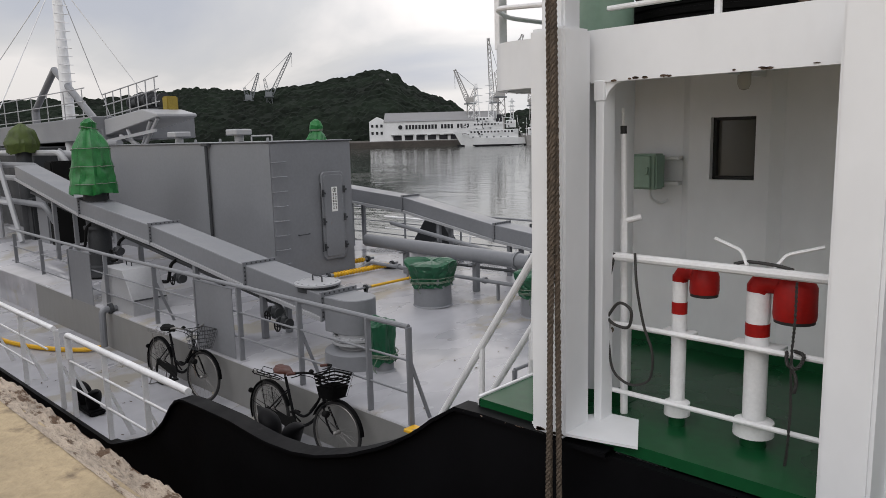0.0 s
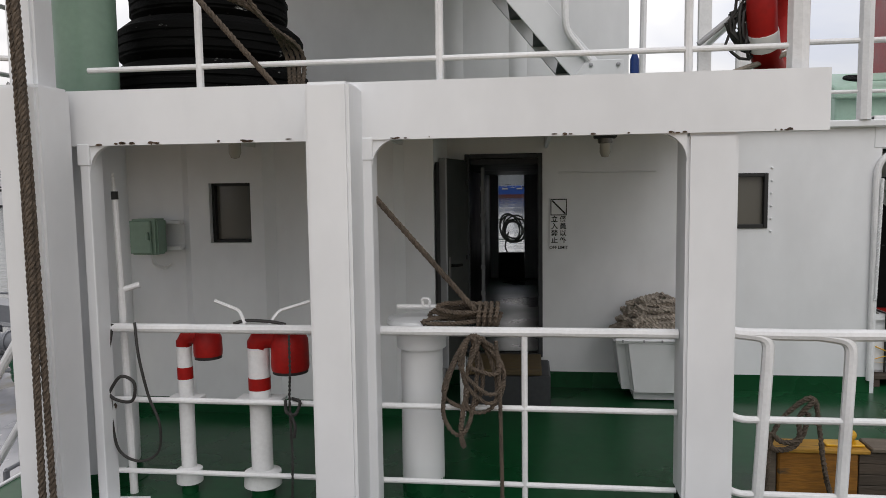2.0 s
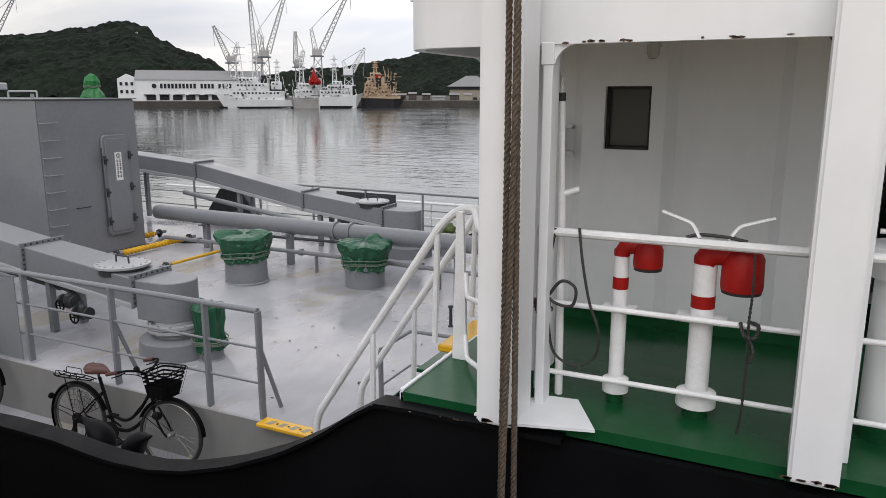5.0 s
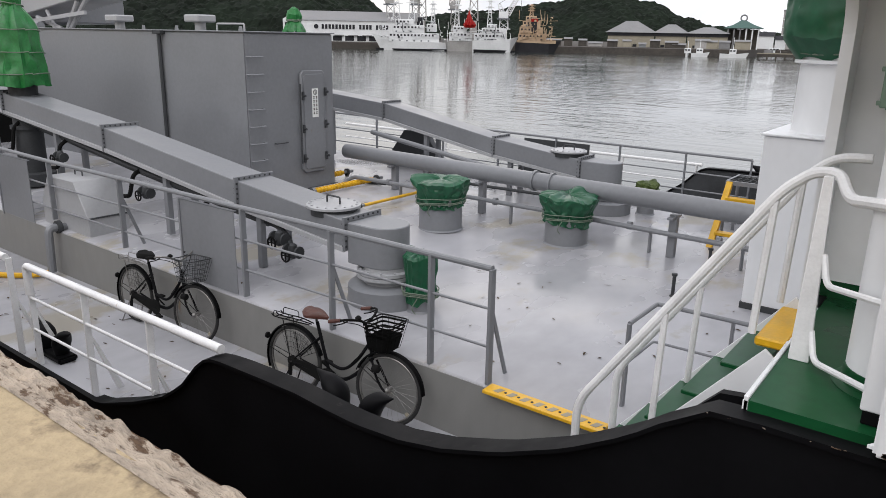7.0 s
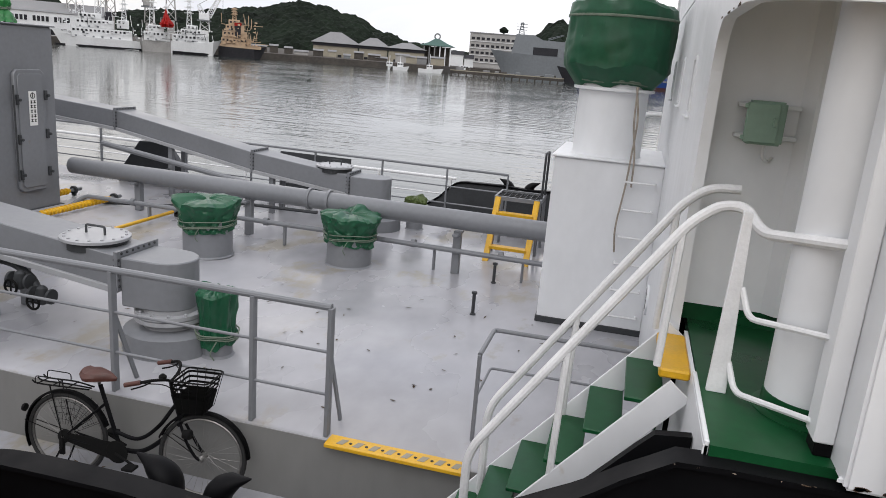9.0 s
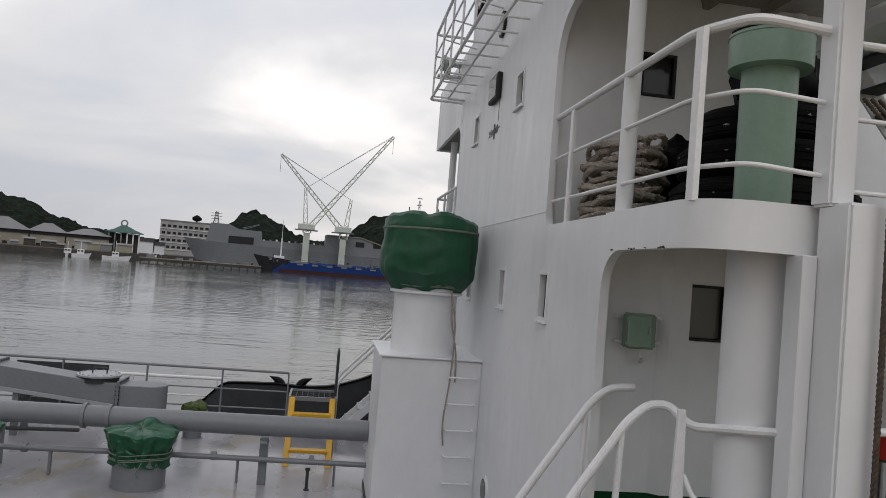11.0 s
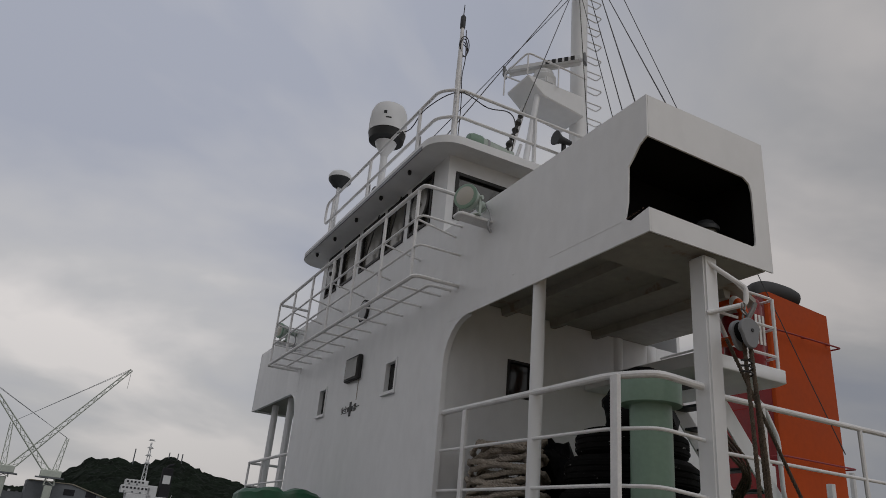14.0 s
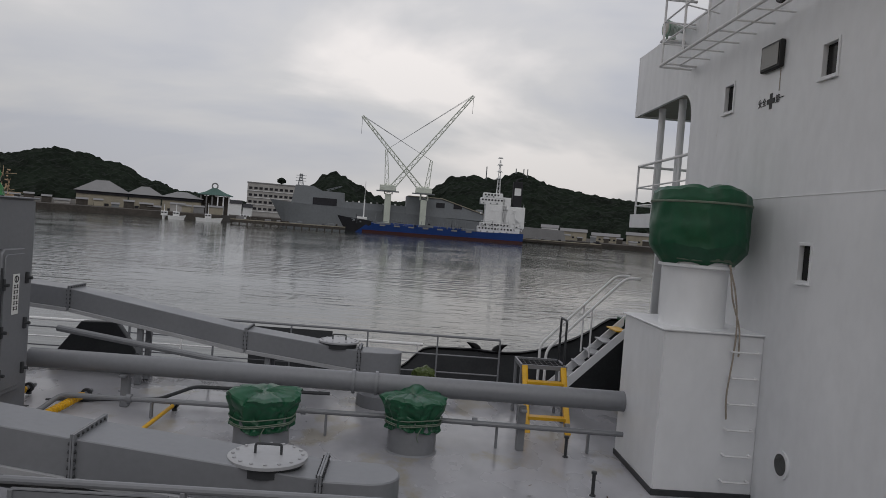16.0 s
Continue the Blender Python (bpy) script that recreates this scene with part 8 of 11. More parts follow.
# stub posts
for x, y in ((-2.815, 8.79), (-2.835, 10.1)):
    b = B(); lathe(b, [(0.035, 0.0), (0.035, 0.012), (0.02, 0.02), (0.02, 0.24), (0.032, 0.245), (0.032, 0.27), (0.01, 0.275)], (x, y, trunk_z(x)), 12)
    solid("sounding_pipe", b, GREY_DARK, "short grey capped sounding pipe in the deck", "pipe", "sounding pipes", at=(x, y, trunk_z(x)))

# yellow step ladder to the pipe bridge
sl = thing("step_ladder", (-2.87, 11.4, 0.0), "yellow steel step ladder up to a grey grating bridge", "ladder")
for x in (-3.16, -2.58):
    b = B(); prism(b, [(11.10, 0.0), (11.18, 0.0), (11.80, 0.84), (11.72, 0.84)], "x", x - 0.042, x + 0.042, 0.004); part("side_rail", b, YELLOW, sl)
for k in range(3):
    y, z = 11.14 + 0.62 * (0.22 + 0.26 * k), 0.84 * (0.22 + 0.26 * k)
    b = B(); box(b, (-3.14, y - 0.07, z - 0.025), (-2.6, y + 0.07, z + 0.02), 0.004); part("step", b, YELLOW, sl)
gb = thing("grating_bridge", (-2.87, 12.0, 0.0), "small grey grating platform with two hand posts", "platform")
b = B()
for k in range(9):
    box(b, (-3.2 + k * 0.082, 11.75, 0.80), (-3.19 + k * 0.082, 12.35, 0.84))
for k in range(5):
    box(b, (-3.2, 11.75 + k * 0.148, 0.80), (-2.53, 11.76 + k * 0.148, 0.845))
part("grating", b, GREY_DARK, gb)
b = B(); flat_hole(b, "z", 0.79, 0.06, -3.22, -2.52, 11.73, 12.37, [(-3.19, -2.55, 11.76, 12.34)]); part("frame", b, GREY, gb)
for x in (-3.2, -2.54):
    for y in (11.76, 12.33):
        part("leg", rod((x, y, 0.0), (x, y, 0.8), 0.025), GREY, gb)
part("hand_rail", tube(B(), bend([(-2.54, 11.9, 0.8), (-2.54, 11.9, 1.52), (-2.54, 12.3, 1.52), (-2.54, 12.3, 0.8)], 0.05, 3), 0.018, 8), GREY_DARK, gb)

# ---- white ventilation trunk with its big covered drum ----
wb = thing("ventilation_trunk", (-1.5, 9.7, 0.0), "white steel ventilation trunk with rungs and a round neck", "ventilator")
b = B(); box(b, (-2.12, 8.93, 0.02), (XF + 0.0, 10.4, 1.85), 0.012, 2); part("body", b, WHITE, wb)
b = B(); box(b, (-2.15, 8.90, 1.85), (XF, 10.43, 1.872), 0.006); part("top_plate", b, WHITE, wb)
b = B(); box(b, (-2.134, 8.916, 0.0), (XF, 10.41, 0.07), 0.004); part("foot_strip", b, GREY_DARK, wb)
b = B(); lathe(b, [(0.38, 0.0), (0.37, 0.02), (0.37, 0.68), (0.43, 0.69), (0.43, 0.72), (0.38, 0.725), (0.38, 0.9)], (-1.62, 9.47, 1.87), 40); part("neck", b, WHITE, wb)
for k in range(6):
    z = 0.22 + k * 0.29
    part("rung", tube(B(), bend([(-1.36, 8.93, z), (-1.36, 8.84, z), (-1.06, 8.84, z), (-1.06, 8.93, z)], 0.015, 2), 0.012, 6), WHITE_RAIL, wb)
dm = thing("covered_vent_head", (-1.62, 9.47, 2.6), "large round vent head under a lashed green tarpaulin", "tarpaulin")
part("cover", cloth((-1.62, 9.47, 2.6), [(0.40, 0.0), (0.43, 0.05), (0.50, 0.13), (0.555, 0.2), (0.565, 0.45), (0.56, 0.66), (0.565, 0.73), (0.55, 0.83), (0.50, 0.87), (0.30, 0.885), (0.05, 0.87)], n=72, folds=14, depth=0.028, seed=31), TARP, dm, "creased green tarpaulin")
b = B(); lathe(b, [(0.572, 0.685), (0.577, 0.69), (0.577, 0.705), (0.572, 0.71)], (-1.62, 9.47, 2.6), 72); part("stripe", b, CORD, dm, "pale lashing band")
part("lashing", lashing(B(), (-1.62, 9.47, 2.6), 0.415, 0.02, 2, 5, 0.009), CORD, dm)
b = B()
ropeline(b, smooth_line([(-1.38, 9.1, 2.62), (-1.33, 9.0, 2.3), (-1.34, 8.88, 1.95), (-1.36, 8.86, 1.6), (-1.4, 8.85, 1.2), (-1.38, 8.855, 0.92)], 7), 0.011, 0.06)
ropeline(b, smooth_line([(-1.37, 9.1, 2.62), (-1.36, 9.0, 2.25), (-1.31, 8.88, 1.93), (-1.30, 8.86, 1.62)], 7), 0.011, 0.06)
part("hanging_cord", b, HAWSER, dm, "frayed hanging cord")

# ---- rails of the tank deck ----
YT = 5.70
sr = railing("railing", (-8, YT, 0.0), "grey pipe railing along the raised tank deck", "tank deck rails",
             [([(-15.5, YT, 0.995 + 0.09), (-10.5, YT, 1.01), (-3.22, YT, 0.995)], 0.027, 0), ([(-15.5, YT, 0.72), (-10.5, YT, 0.67), (-3.22, YT, 0.655)], 0.012, 0), ([(-15.5, YT, 0.40), (-10.5, YT, 0.34), (-3.22, YT, 0.325)], 0.012, 0)],
             [((x, YT, trunk_z(x)), (x, YT, 0.99), 0.032) for x in (-3.22, -3.83, -5.03, -6.33, -8.7, -10.5, -12.0, -13.6, -15.2)], GREY, flat=True)
for x in (-3.22, -5.03, -8.7, -12.0):
    b = B(); prism(b, [(-0.02, 0.62), (0.02, 0.62), (0.02 + 0.0, 0.0), (-0.02, 0.0)], "x", x - 0.008, x + 0.008)
    bmesh.ops.transform(b, matrix=Matrix.Translation((0, YT + 0.02, trunk_z(x))) @ Matrix(((1, 0, 0, 0), (0, 1, -0.38, 0.235), (0, 0, 1, 0), (0, 0, 0, 1))), verts=b.verts)
    part("brace", b, GREY, sr)
for x0, x1 in ((-7.4, -6.42), (-12.05, -11.05)):
    b = B(); box(b, (x0, YT - 0.045, 0.04), (x1, YT - 0.035, 0.96), 0.003); box(b, (x0, YT - 0.045, 0.95), (x1, YT + 0.0, 0.96), 0.002); box(b, (x0, YT - 0.06, 0.04), (x0 + 0.03, YT - 0.045, 0.96), 0.002)
    part("plate", b, GREY, sr, "flat grey plate panel")
pr = railing("railing", (-6, 13.45, 0.0), "grey pipe railing on the far side of the tank deck", "tank deck rails",
             [([(-14.0, 13.45, 0.98), (-3.32, 13.45, 0.92)], 0.022, 0), ([(-14, 13.45, 0.63), (-3.32, 13.45, 0.6)], 0.012, 0), ([(-14, 13.45, 0.32), (-3.32, 13.45, 0.3)], 0.012, 0)],
             [((x, 13.45, trunk_z(x)), (x, 13.45, 0.92), 0.025) for x in (-3.32, -4.4, -5.6, -6.9, -8.2, -9.6, -11.5)], GREY, flat=True)
b = B(); box(b, (-7.6, 13.44, 0.15), (-6.2, 13.455, 0.88), 0.003); part("plate", b, GREY_DARK, pr, "dark grey plate panel")
railing("railing", (-7, 15.0, 0.0), "white pipe railing along the far ship's side", "ship's side rails",
        [([(-14.0, 15.0, 0.5), (-4.6, 15.0, 0.5)], 0.03, 0), ([(-14, 15.0, 0.17), (-4.6, 15.0, 0.17)], 0.014, 0)], [((x, 15.0, -0.57), (x, 15.0, 0.5), 0.03) for x in (-4.7, -6.2, -7.7, -9.2, -10.7)], WHITE_RAIL, flat=True)
railing("railing", (-2.2, 6.6, 0.0), "short grey pipe railing beside the stair foot", "tank deck rails",
        [([(-2.2, 6.05, 0.69), (-2.2, 6.6, 0.69), (-1.05, 6.62, 0.69)], 0.018, 0.04), ([(-2.2, 6.05, 0.36), (-2.2, 6.6, 0.36), (-1.05, 6.62, 0.36)], 0.011, 0.04)],
        [((-2.2, 6.05, 0), (-2.2, 6.05, 0.69), 0.025), ((-1.6, 6.62, 0), (-1.6, 6.62, 0.69), 0.022)], GREY, flat=True)
# hazard strip at the deck edge
hz = thing("step_marking", (-2.68, 5.66, 0.0), "yellow step edge with pale slanted dashes", "step edge")
b = B(); box(b, (-3.18, 5.55, -0.012), (-2.14, 5.70, 0.018), 0.004); part("strip", b, YELLOW, hz)
for k in range(8):
    x = -3.10 + k * 0.122
    b = B(); prism(b, [(x, 5.585), (x + 0.05, 5.585), (x + 0.075, 5.655), (x + 0.025, 5.655)], "z", 0.0185, 0.0205); part("dash", b, FAR_CREAM, hz)
    b = B(); lathe(b, [(0.012, 0), (0.012, 0.003)], (x + 0.1, 5.62, 0.0185), 8); part("stud", b, INK, hz)

# sloped housing beside the duct
hs = thing("winch_housing", (-10.35, 6.05, 0.1), "grey sheet-steel housing with a sloped front", "housing")
b = B(); prism(b, [(-10.95, 0.03), (-9.7, 0.03), (-9.7, 0.31), (-10.0, 0.78), (-10.72, 0.78), (-10.95, 0.4)], "y", 5.76, 6.34, 0.01); part("body", b, GREY_LIGHT, hs)
part("eye", tube(B(), bend([(-10.5, 6.05, 0.77), (-10.5, 6.05, 0.85), (-10.3, 6.05, 0.85), (-10.3, 6.05, 0.77)], 0.02, 2), 0.01, 6), GREY_DARK, hs)
part("hinge", rod((-9.69, 5.78, 0.31), (-9.69, 6.32, 0.31), 0.012, 6), GREY_DARK, hs)
fr = thing("fairlead_pipe", (-10.4, 5.6, 0.0), "grey bent drain pipe at the deck edge with a yellow hose", "pipe")
part("pipe", tube(B(), bend([(-10.35, 5.85, 0.1), (-10.35, 5.52, 0.12), (-10.35, 5.5, -0.5)], 0.08, 4), 0.055, 10), GREY, fr)
b = B(); lathe(b, [(0.05, -0.03), (0.09, -0.03), (0.09, 0.03), (0.05, 0.03)], (-10.35, 5.66, 0.115), 16, axis="y"); part("flange", b, GREY_DARK, fr)
part("hose", tube(B(), smooth_line([(-10.35, 5.45, -0.5), (-10.6, 5.2, -0.53), (-11.2, 4.85, -0.53), (-12.0, 4.6, -0.53), (-13.2, 4.45, -0.53)], 6), 0.04, 8), YELLOW, fr, "yellow hose on the side deck")

# ---- white side rails of the side deck ----
def side_rail(x0, x1, posts, label):
    t = thing("railing", ((x0 + x1) / 2, 4.0, WELL), label, "railing", "ship's side rails")
    z0 = sheer_top
    b = B(); tube(b, bend([(x0, 4.07, 0.2), (x0, 4.07, 0.5), (x1, 4.06, 0.505)], 0.05, 4), 0.036, 12); part("rail", b, WHITE_RAIL, t, "thick flaking top rail")
    for z, cut in ((0.17, 0.36), (-0.17, 0.98)):
        part("rail", rod((x0, 4.07, z), (x1 - cut, 4.07, z), 0.014, 8), WHITE_RAIL, t)
    for x in posts:
        b = B(); box(b, (x - 0.012, 4.055, WELL), (x + 0.012, 4.115, 0.49), 0.003); part("post", b, WHITE_RAIL, t)
        b = B(); prism(b, [(4.11, 0.05), (4.11, -0.01), (4.3, WELL), (4.36, WELL)], "x", x - 0.01, x + 0.01); part("brace", b, WHITE_RAIL, t)


side_rail(-7.63, -4.5, (-7.63, -6.55, -5.5), "white flaking steel side railing ending at the bulwark")
side_rail(-12.5, -8.05, (-8.05, -9.5, -11.0), "white flaking steel side railing by the side deck")


def mooring_horn(x, y, z, s=1.0, deck=WELL):
    """Black double-horned fairlead."""
    t = thing("mooring_fairlead", (x, y, deck), "black double-horned steel mooring fairlead", "fairlead", "mooring gear")
    b = B(); box(b, (x - 0.3 * s, y - 0.1, deck), (x + 0.3 * s, y + 0.1, z - 0.12), 0.02, 2); part("base", b, BLACK, t)
    for d in (-1, 1):
        pts = [(x + d * 0.15 * s, y, z - 0.16), (x + d * 0.17 * s, y, z), (x + d * 0.25 * s, y, z + 0.1 * s), (x + d * 0.40 * s, y, z + 0.17 * s)]
        line = smooth_line(pts, 6)
        n = len(line) - 1
        b = B(); tube(b, line, [s * (0.05 + 0.035 * sin(pi * min(1, 1.25 * k / n)) - 0.045 * max(0, k / n - 0.75) * 4) for k in range(n + 1)], 14)
        bmesh.ops.scale(b, verts=b.verts, vec=(1, 1.3, 1), space=Matrix.Translation((0, -y, 0)))
        part("horn", b, BLACK, t)


mooring_horn(-3.45, 4.36, 0.3, 0.9)
mooring_horn(-7.72, 4.28, -0.38, 0.9)
mooring_horn(-3.35, 15.1, 0.42, 1.0)
mooring_horn(2.01, 4.03, 1.415, 0.5, 1.285)
# dark wedge plates at the far bulwark
b = B(); prism(b, [(-10.6, 0.05), (-8.95, 0.05), (-9.2, 0.42), (-9.55, 0.89), (-10.1, 0.87), (-10.45, 0.4)], "y", 12.75, 12.9, 0.01)
solid("roller_plate", b, GREY_DARK, "dark steel trapezoid plate on the far deck", "steel plate", at=(-9.7, 12.8, 0))
ps = thing("far_stair", (-1.7, 13.8, 0.0), "white steel stair with handrails on the far side", "stair")
for y in (13.5, 14.1):
    b = B(); prism(b, [(-2.45, 0.0), (-2.25, 0.0), (-1.0, 1.25), (-1.0, 1.42)], "y", y - 0.015, y + 0.015); part("stringer", b, WHITE, ps)
    part("hand_rail", tube(B(), bend([(-2.5, y, 0.0), (-2.5, y, 0.8), (-1.2, y, 2.15), (-0.95, y, 2.15)], 0.12), 0.025, 8), WHITE_RAIL, ps)
    part("baluster", rod((-1.75, y, 0.72), (-1.75, y, 1.58), 0.016), WHITE_RAIL, ps)
for k in range(6):
    f = (k + 0.7) / 6.2
    b = B(); box(b, (-2.35 + f * 1.25 - 0.11, 13.5, f * 1.32 - 0.015), (-2.35 + f * 1.25 + 0.11, 14.1, f * 1.32 + 0.01), 0.003); part("tread", b, GREY_LIGHT if k < 5 else YELLOW, ps)


# ---- bicycles ----
def ring_pts(c, r, n=40, a0=0.0, a1=2 * pi, tilt=(0, 0, 0)):
    return [(c[0] + r * cos(a0 + (a1 - a0) * k / n), c[1], c[2] + r * sin(a0 + (a1 - a0) * k / n)) for k in range(n + 1)]


def bicycle(rear, ang, label, saddle_mat, basket_mat, basket_solid, steer=0.0):
    """Town bicycle built along x from the rear hub, then turned to its heading."""
    R, WB = 0.335, 1.10
    t = thing("bicycle", rear, label, "bicycle", "bicycles")
    M = Matrix.Translation(rear) @ Matrix.Rotation(ang, 4, "Z") @ Matrix.Rotation(radians(-4), 4, "X")
    S = Matrix.Translation((WB - 0.07, 0, 0)) @ Matrix.Rotation(radians(-18), 4, "Y") @ Matrix.Rotation(steer, 4, "Z") @ Matrix.Rotation(radians(18), 4, "Y") @ Matrix.Translation((-WB + 0.07, 0, 0))

    def P(name, bm, m, parent=None, label="", front=False):
        bmesh.ops.transform(bm, matrix=M @ S if front else M, verts=bm.verts)
        return part(name, bm, m, parent or t, label)

    for x, front in ((0.0, False), (WB, True)):
        b = B(); tube(b, ring_pts((x, 0, 0), R - 0.018, 44), 0.018, 8, False)
        wh = P("tyre", b, TYRE, front=front)
        b = B(); tube(b, ring_pts((x, 0, 0), R - 0.043, 44), 0.010, 6, False); P("rim", b, STEEL_BARE, wh, front=front)
        b = B()
        for k in range(28):
            a = 2 * pi * k / 28
            s = 0.03 if k % 2 else -0.03
            tube(b, [(x + 0.02 * cos(a + 1.2), s, 0.02 * sin(a + 1.2)), (x + (R - 0.045) * cos(a), 0, (R - 0.045) * sin(a))], 0.0011, 4, False)
        P("spokes", b, STEEL_BARE, wh, front=front)
        b = B(); lathe(b, [(0.012, -0.06), (0.028, -0.035), (0.02, 0.0), (0.028, 0.035), (0.012, 0.06)], (x, 0, 0), 12, axis="y"); P("hub", b, STEEL_BARE, wh, front=front)
        b = B()
        pts = ring_pts((x, 0, 0), R + 0.022, 26, radians(20 if not front else 5), radians(205 if not front else 160))
        rows = []
        for p in pts:
            c = Vector((p[0] - x, 0, p[2])).normalized()
            rows.append([b.verts.new(Vector(p) + c * dz + Vector((0, dy, 0))) for dy, dz in ((-0.028, -0.016), (-0.016, 0.0), (0.016, 0.0), (0.028, -0.016))])
        for ra, rb in zip(rows, rows[1:]):
            for k in range(3):
                b.faces.new((ra[k], ra[k + 1], rb[k + 1], rb[k]))
        bmesh.ops.solidify(b, geom=b.faces[:], thickness=0.003)
        mg = P("mudguard", b, BLACK, front=front)
        for y in (-0.04, 0.04):
            a0 = radians(168 if not front else 150)
            P("stay", rod((x, y, 0), (x + (R + 0.02) * cos(a0), y * 0.6, (R + 0.02) * sin(a0)), 0.0035, 5), BLACK_MATT, mg, front=front)
    bb = (0.44, 0, -0.05)
    seat = (0.30, 0, 0.36)
    head = (0.88, 0, 0.38)
    b = B()
    tube(b, [bb, (0.27, 0, 0.44)], 0.016, 10)
    tube(b, smooth_line([head, (0.74, 0, 0.18), (0.58, 0, 0.06), (0.385, 0, 0.09)], 8), 0.015, 10)
    tube(b, smooth_line([(0.915, 0, 0.28), (0.80, 0, 0.11), (0.62, 0, -0.03), bb], 8), 0.018, 10)
    tube(b, [(0.86, 0, 0.46), (0.93, 0, 0.25)], 0.02, 10)
    for y in (-0.05, 0.05):
        tube(b, [(0, y, 0), (0.42, y * 0.6, -0.05)], 0.009, 8); tube(b, [(0, y, 0), (0.315, y * 0.4, 0.30)], 0.008, 8)
    P("frame", b, BLACK)
    b = B()
    for y in (-0.055, 0.055):
        tube(b, smooth_line([(0.935, y * 0.6, 0.25), (1.0, y, 0.12), (1.06, y, 0.03), (WB, y, 0)], 6), 0.011, 8)
    tube(b, [(0.93, -0.05, 0.25), (0.93, 0.05, 0.25)], 0.015, 8)
    P("fork", b, BLACK, front=True)
    b = B(); lathe(b, [(0.012, 0.0), (0.012, 0.06)], (0.262, 0, 0.44), 8); lathe(b, [(0.01, 0), (0.10, 0.02)], (0.24, 0, 0.47), 12, squash=None); P("seat_post", b, STEEL_BARE)
    b = B(); lathe(b, [(0.02, 0.0), (0.95, 0.18), (1.0, 0.5), (0.8, 0.9), (0.35, 1.0), (0.02, 1.0)], (0, 0, 0), 20)
    for v in b.verts:
        x, y, z = v.co
        w = 0.105 if x < 0 else 0.105 * (1 - 0.72 * min(1, x))
        v.co = Vector((0.22 + x * (0.10 if x < 0 else 0.19), y * w, 0.475 + z * 0.075 + (0.015 if x < -0.5 else 0)))
    sd = P("saddle", b, saddle_mat, label="brown saddle" if saddle_mat is BROWN else "black saddle")
    b = B()
    for y in (-0.06, 0, 0.06):
        tube(b, smooth_line([(0.2, y * 0.5, 0.40), (0.02, y, 0.405), (-0.2, y, 0.40), (-0.25, y, 0.42)], 4), 0.006, 6)
    for x in (-0.2, -0.08, 0.04):
        tube(b, [(x, -0.07, 0.402), (x, 0.07, 0.402)], 0.005, 6)
    for y in (-0.065, 0.065):
        tube(b, [(-0.1, y, 0.40), (0.0, y * 0.9, 0.0)], 0.005, 6)
        tube(b, bend([(-0.22, y, 0.40), (-0.22, y, 0.46), (-0.02, y, 0.46), (-0.02, y, 0.40)], 0.03, 3), 0.004, 6)
    b2 = B()
    for y in (-0.045, 0.045):
        for k in range(9):
            a0 = radians(28 + 11 * k)
            tube(b2, [(0.10 * cos(a0), y, 0.10 * sin(a0)), ((R + 0.01) * cos(a0), y, (R + 0.01) * sin(a0))], 0.0014, 4)
        for q in (0.14, 0.19, 0.24, 0.29):
            tube(b2, ring_pts((0, y, 0), q, 12, radians(28), radians(116)), 0.0014, 4, False)
    P("skirt_guard", b2, BLACK_MATT, label="black mesh guard over the rear wheel")
    P("luggage_rack", b, BLACK_MATT if basket_solid else STEEL_BARE)
    b = B(); tube(b, [(0.86, 0, 0.44), (0.835, 0, 0.55)], 0.013, 8)
    for s in (-1, 1):
        tube(b, smooth_line([(0.835, 0, 0.55), (0.85, s * 0.1, 0.60), (0.80, s * 0.22, 0.63), (0.68, s * 0.25, 0.60)], 6), 0.011, 8)
    hb = P("handlebar", b, STEEL_BARE if saddle_mat is BLACK_MATT else BLACK_MATT, front=True)
    for s in (-1, 1):
        P("grip", rod(Vector((0.73, s * 0.245, 0.617)), Vector((0.62, s * 0.255, 0.588)), 0.017, 10), BROWN if saddle_mat is BROWN else BLACK_MATT, hb, front=True)
        b = B(); tube(b, smooth_line([(0.79, s * 0.225, 0.615), (0.74, s * 0.22, 0.585), (0.66, s * 0.24, 0.555)], 4), 0.006, 6); P("brake_lever", b, BLACK_MATT, hb, front=True)
    b = B(); lathe(b, [(0.028, 0), (0.028, 0.015), (0.012, 0.03)], (0.83, -0.12, 0.62), 12); P("bell", b, BLACK_MATT, hb, front=True)
    # basket
    b = B()
    x0, x1, z0, z1 = 0.90, 1.17, 0.37, 0.62
    def loop(z, g):
        return bend([(x0 + g, -0.16 + g, z), (x1 - g + 0.0, -0.16 + g, z), (x1 - g, 0.16 - g, z), (x0 + g, 0.16 - g, z), (x0 + g, -0.16 + g, z)], 0.04, 3)
    tube(b, loop(z1, 0), 0.006, 6)
    def strip(za, zb):
        """A band of the basket's tapered wall."""
        ga, gb = [0.045 * (1 - (z - z0) / (z1 - z0)) for z in (za, zb)]
        la, lb = loop(za, ga), loop(zb, gb)
        va, vb = [b.verts.new(q) for q in la[:-1]], [b.verts.new(q) for q in lb[:-1]]
        fs = [b.faces.new((va[k], va[(k + 1) % len(va)], vb[(k + 1) % len(va)], vb[k])) for k in range(len(va))]
        bmesh.ops.solidify(b, geom=fs, thickness=0.003)
    if basket_solid:
        strip(z0, z0 + 0.12)
        for k in range(3):
            strip(z0 + 0.145 + 0.036 * k, z0 + 0.162 + 0.036 * k)
    else:
        for k in range(5):
            tube(b, loop(z1 - 0.05 * (k + 1), 0.009 * (k + 1)), 0.003, 5)
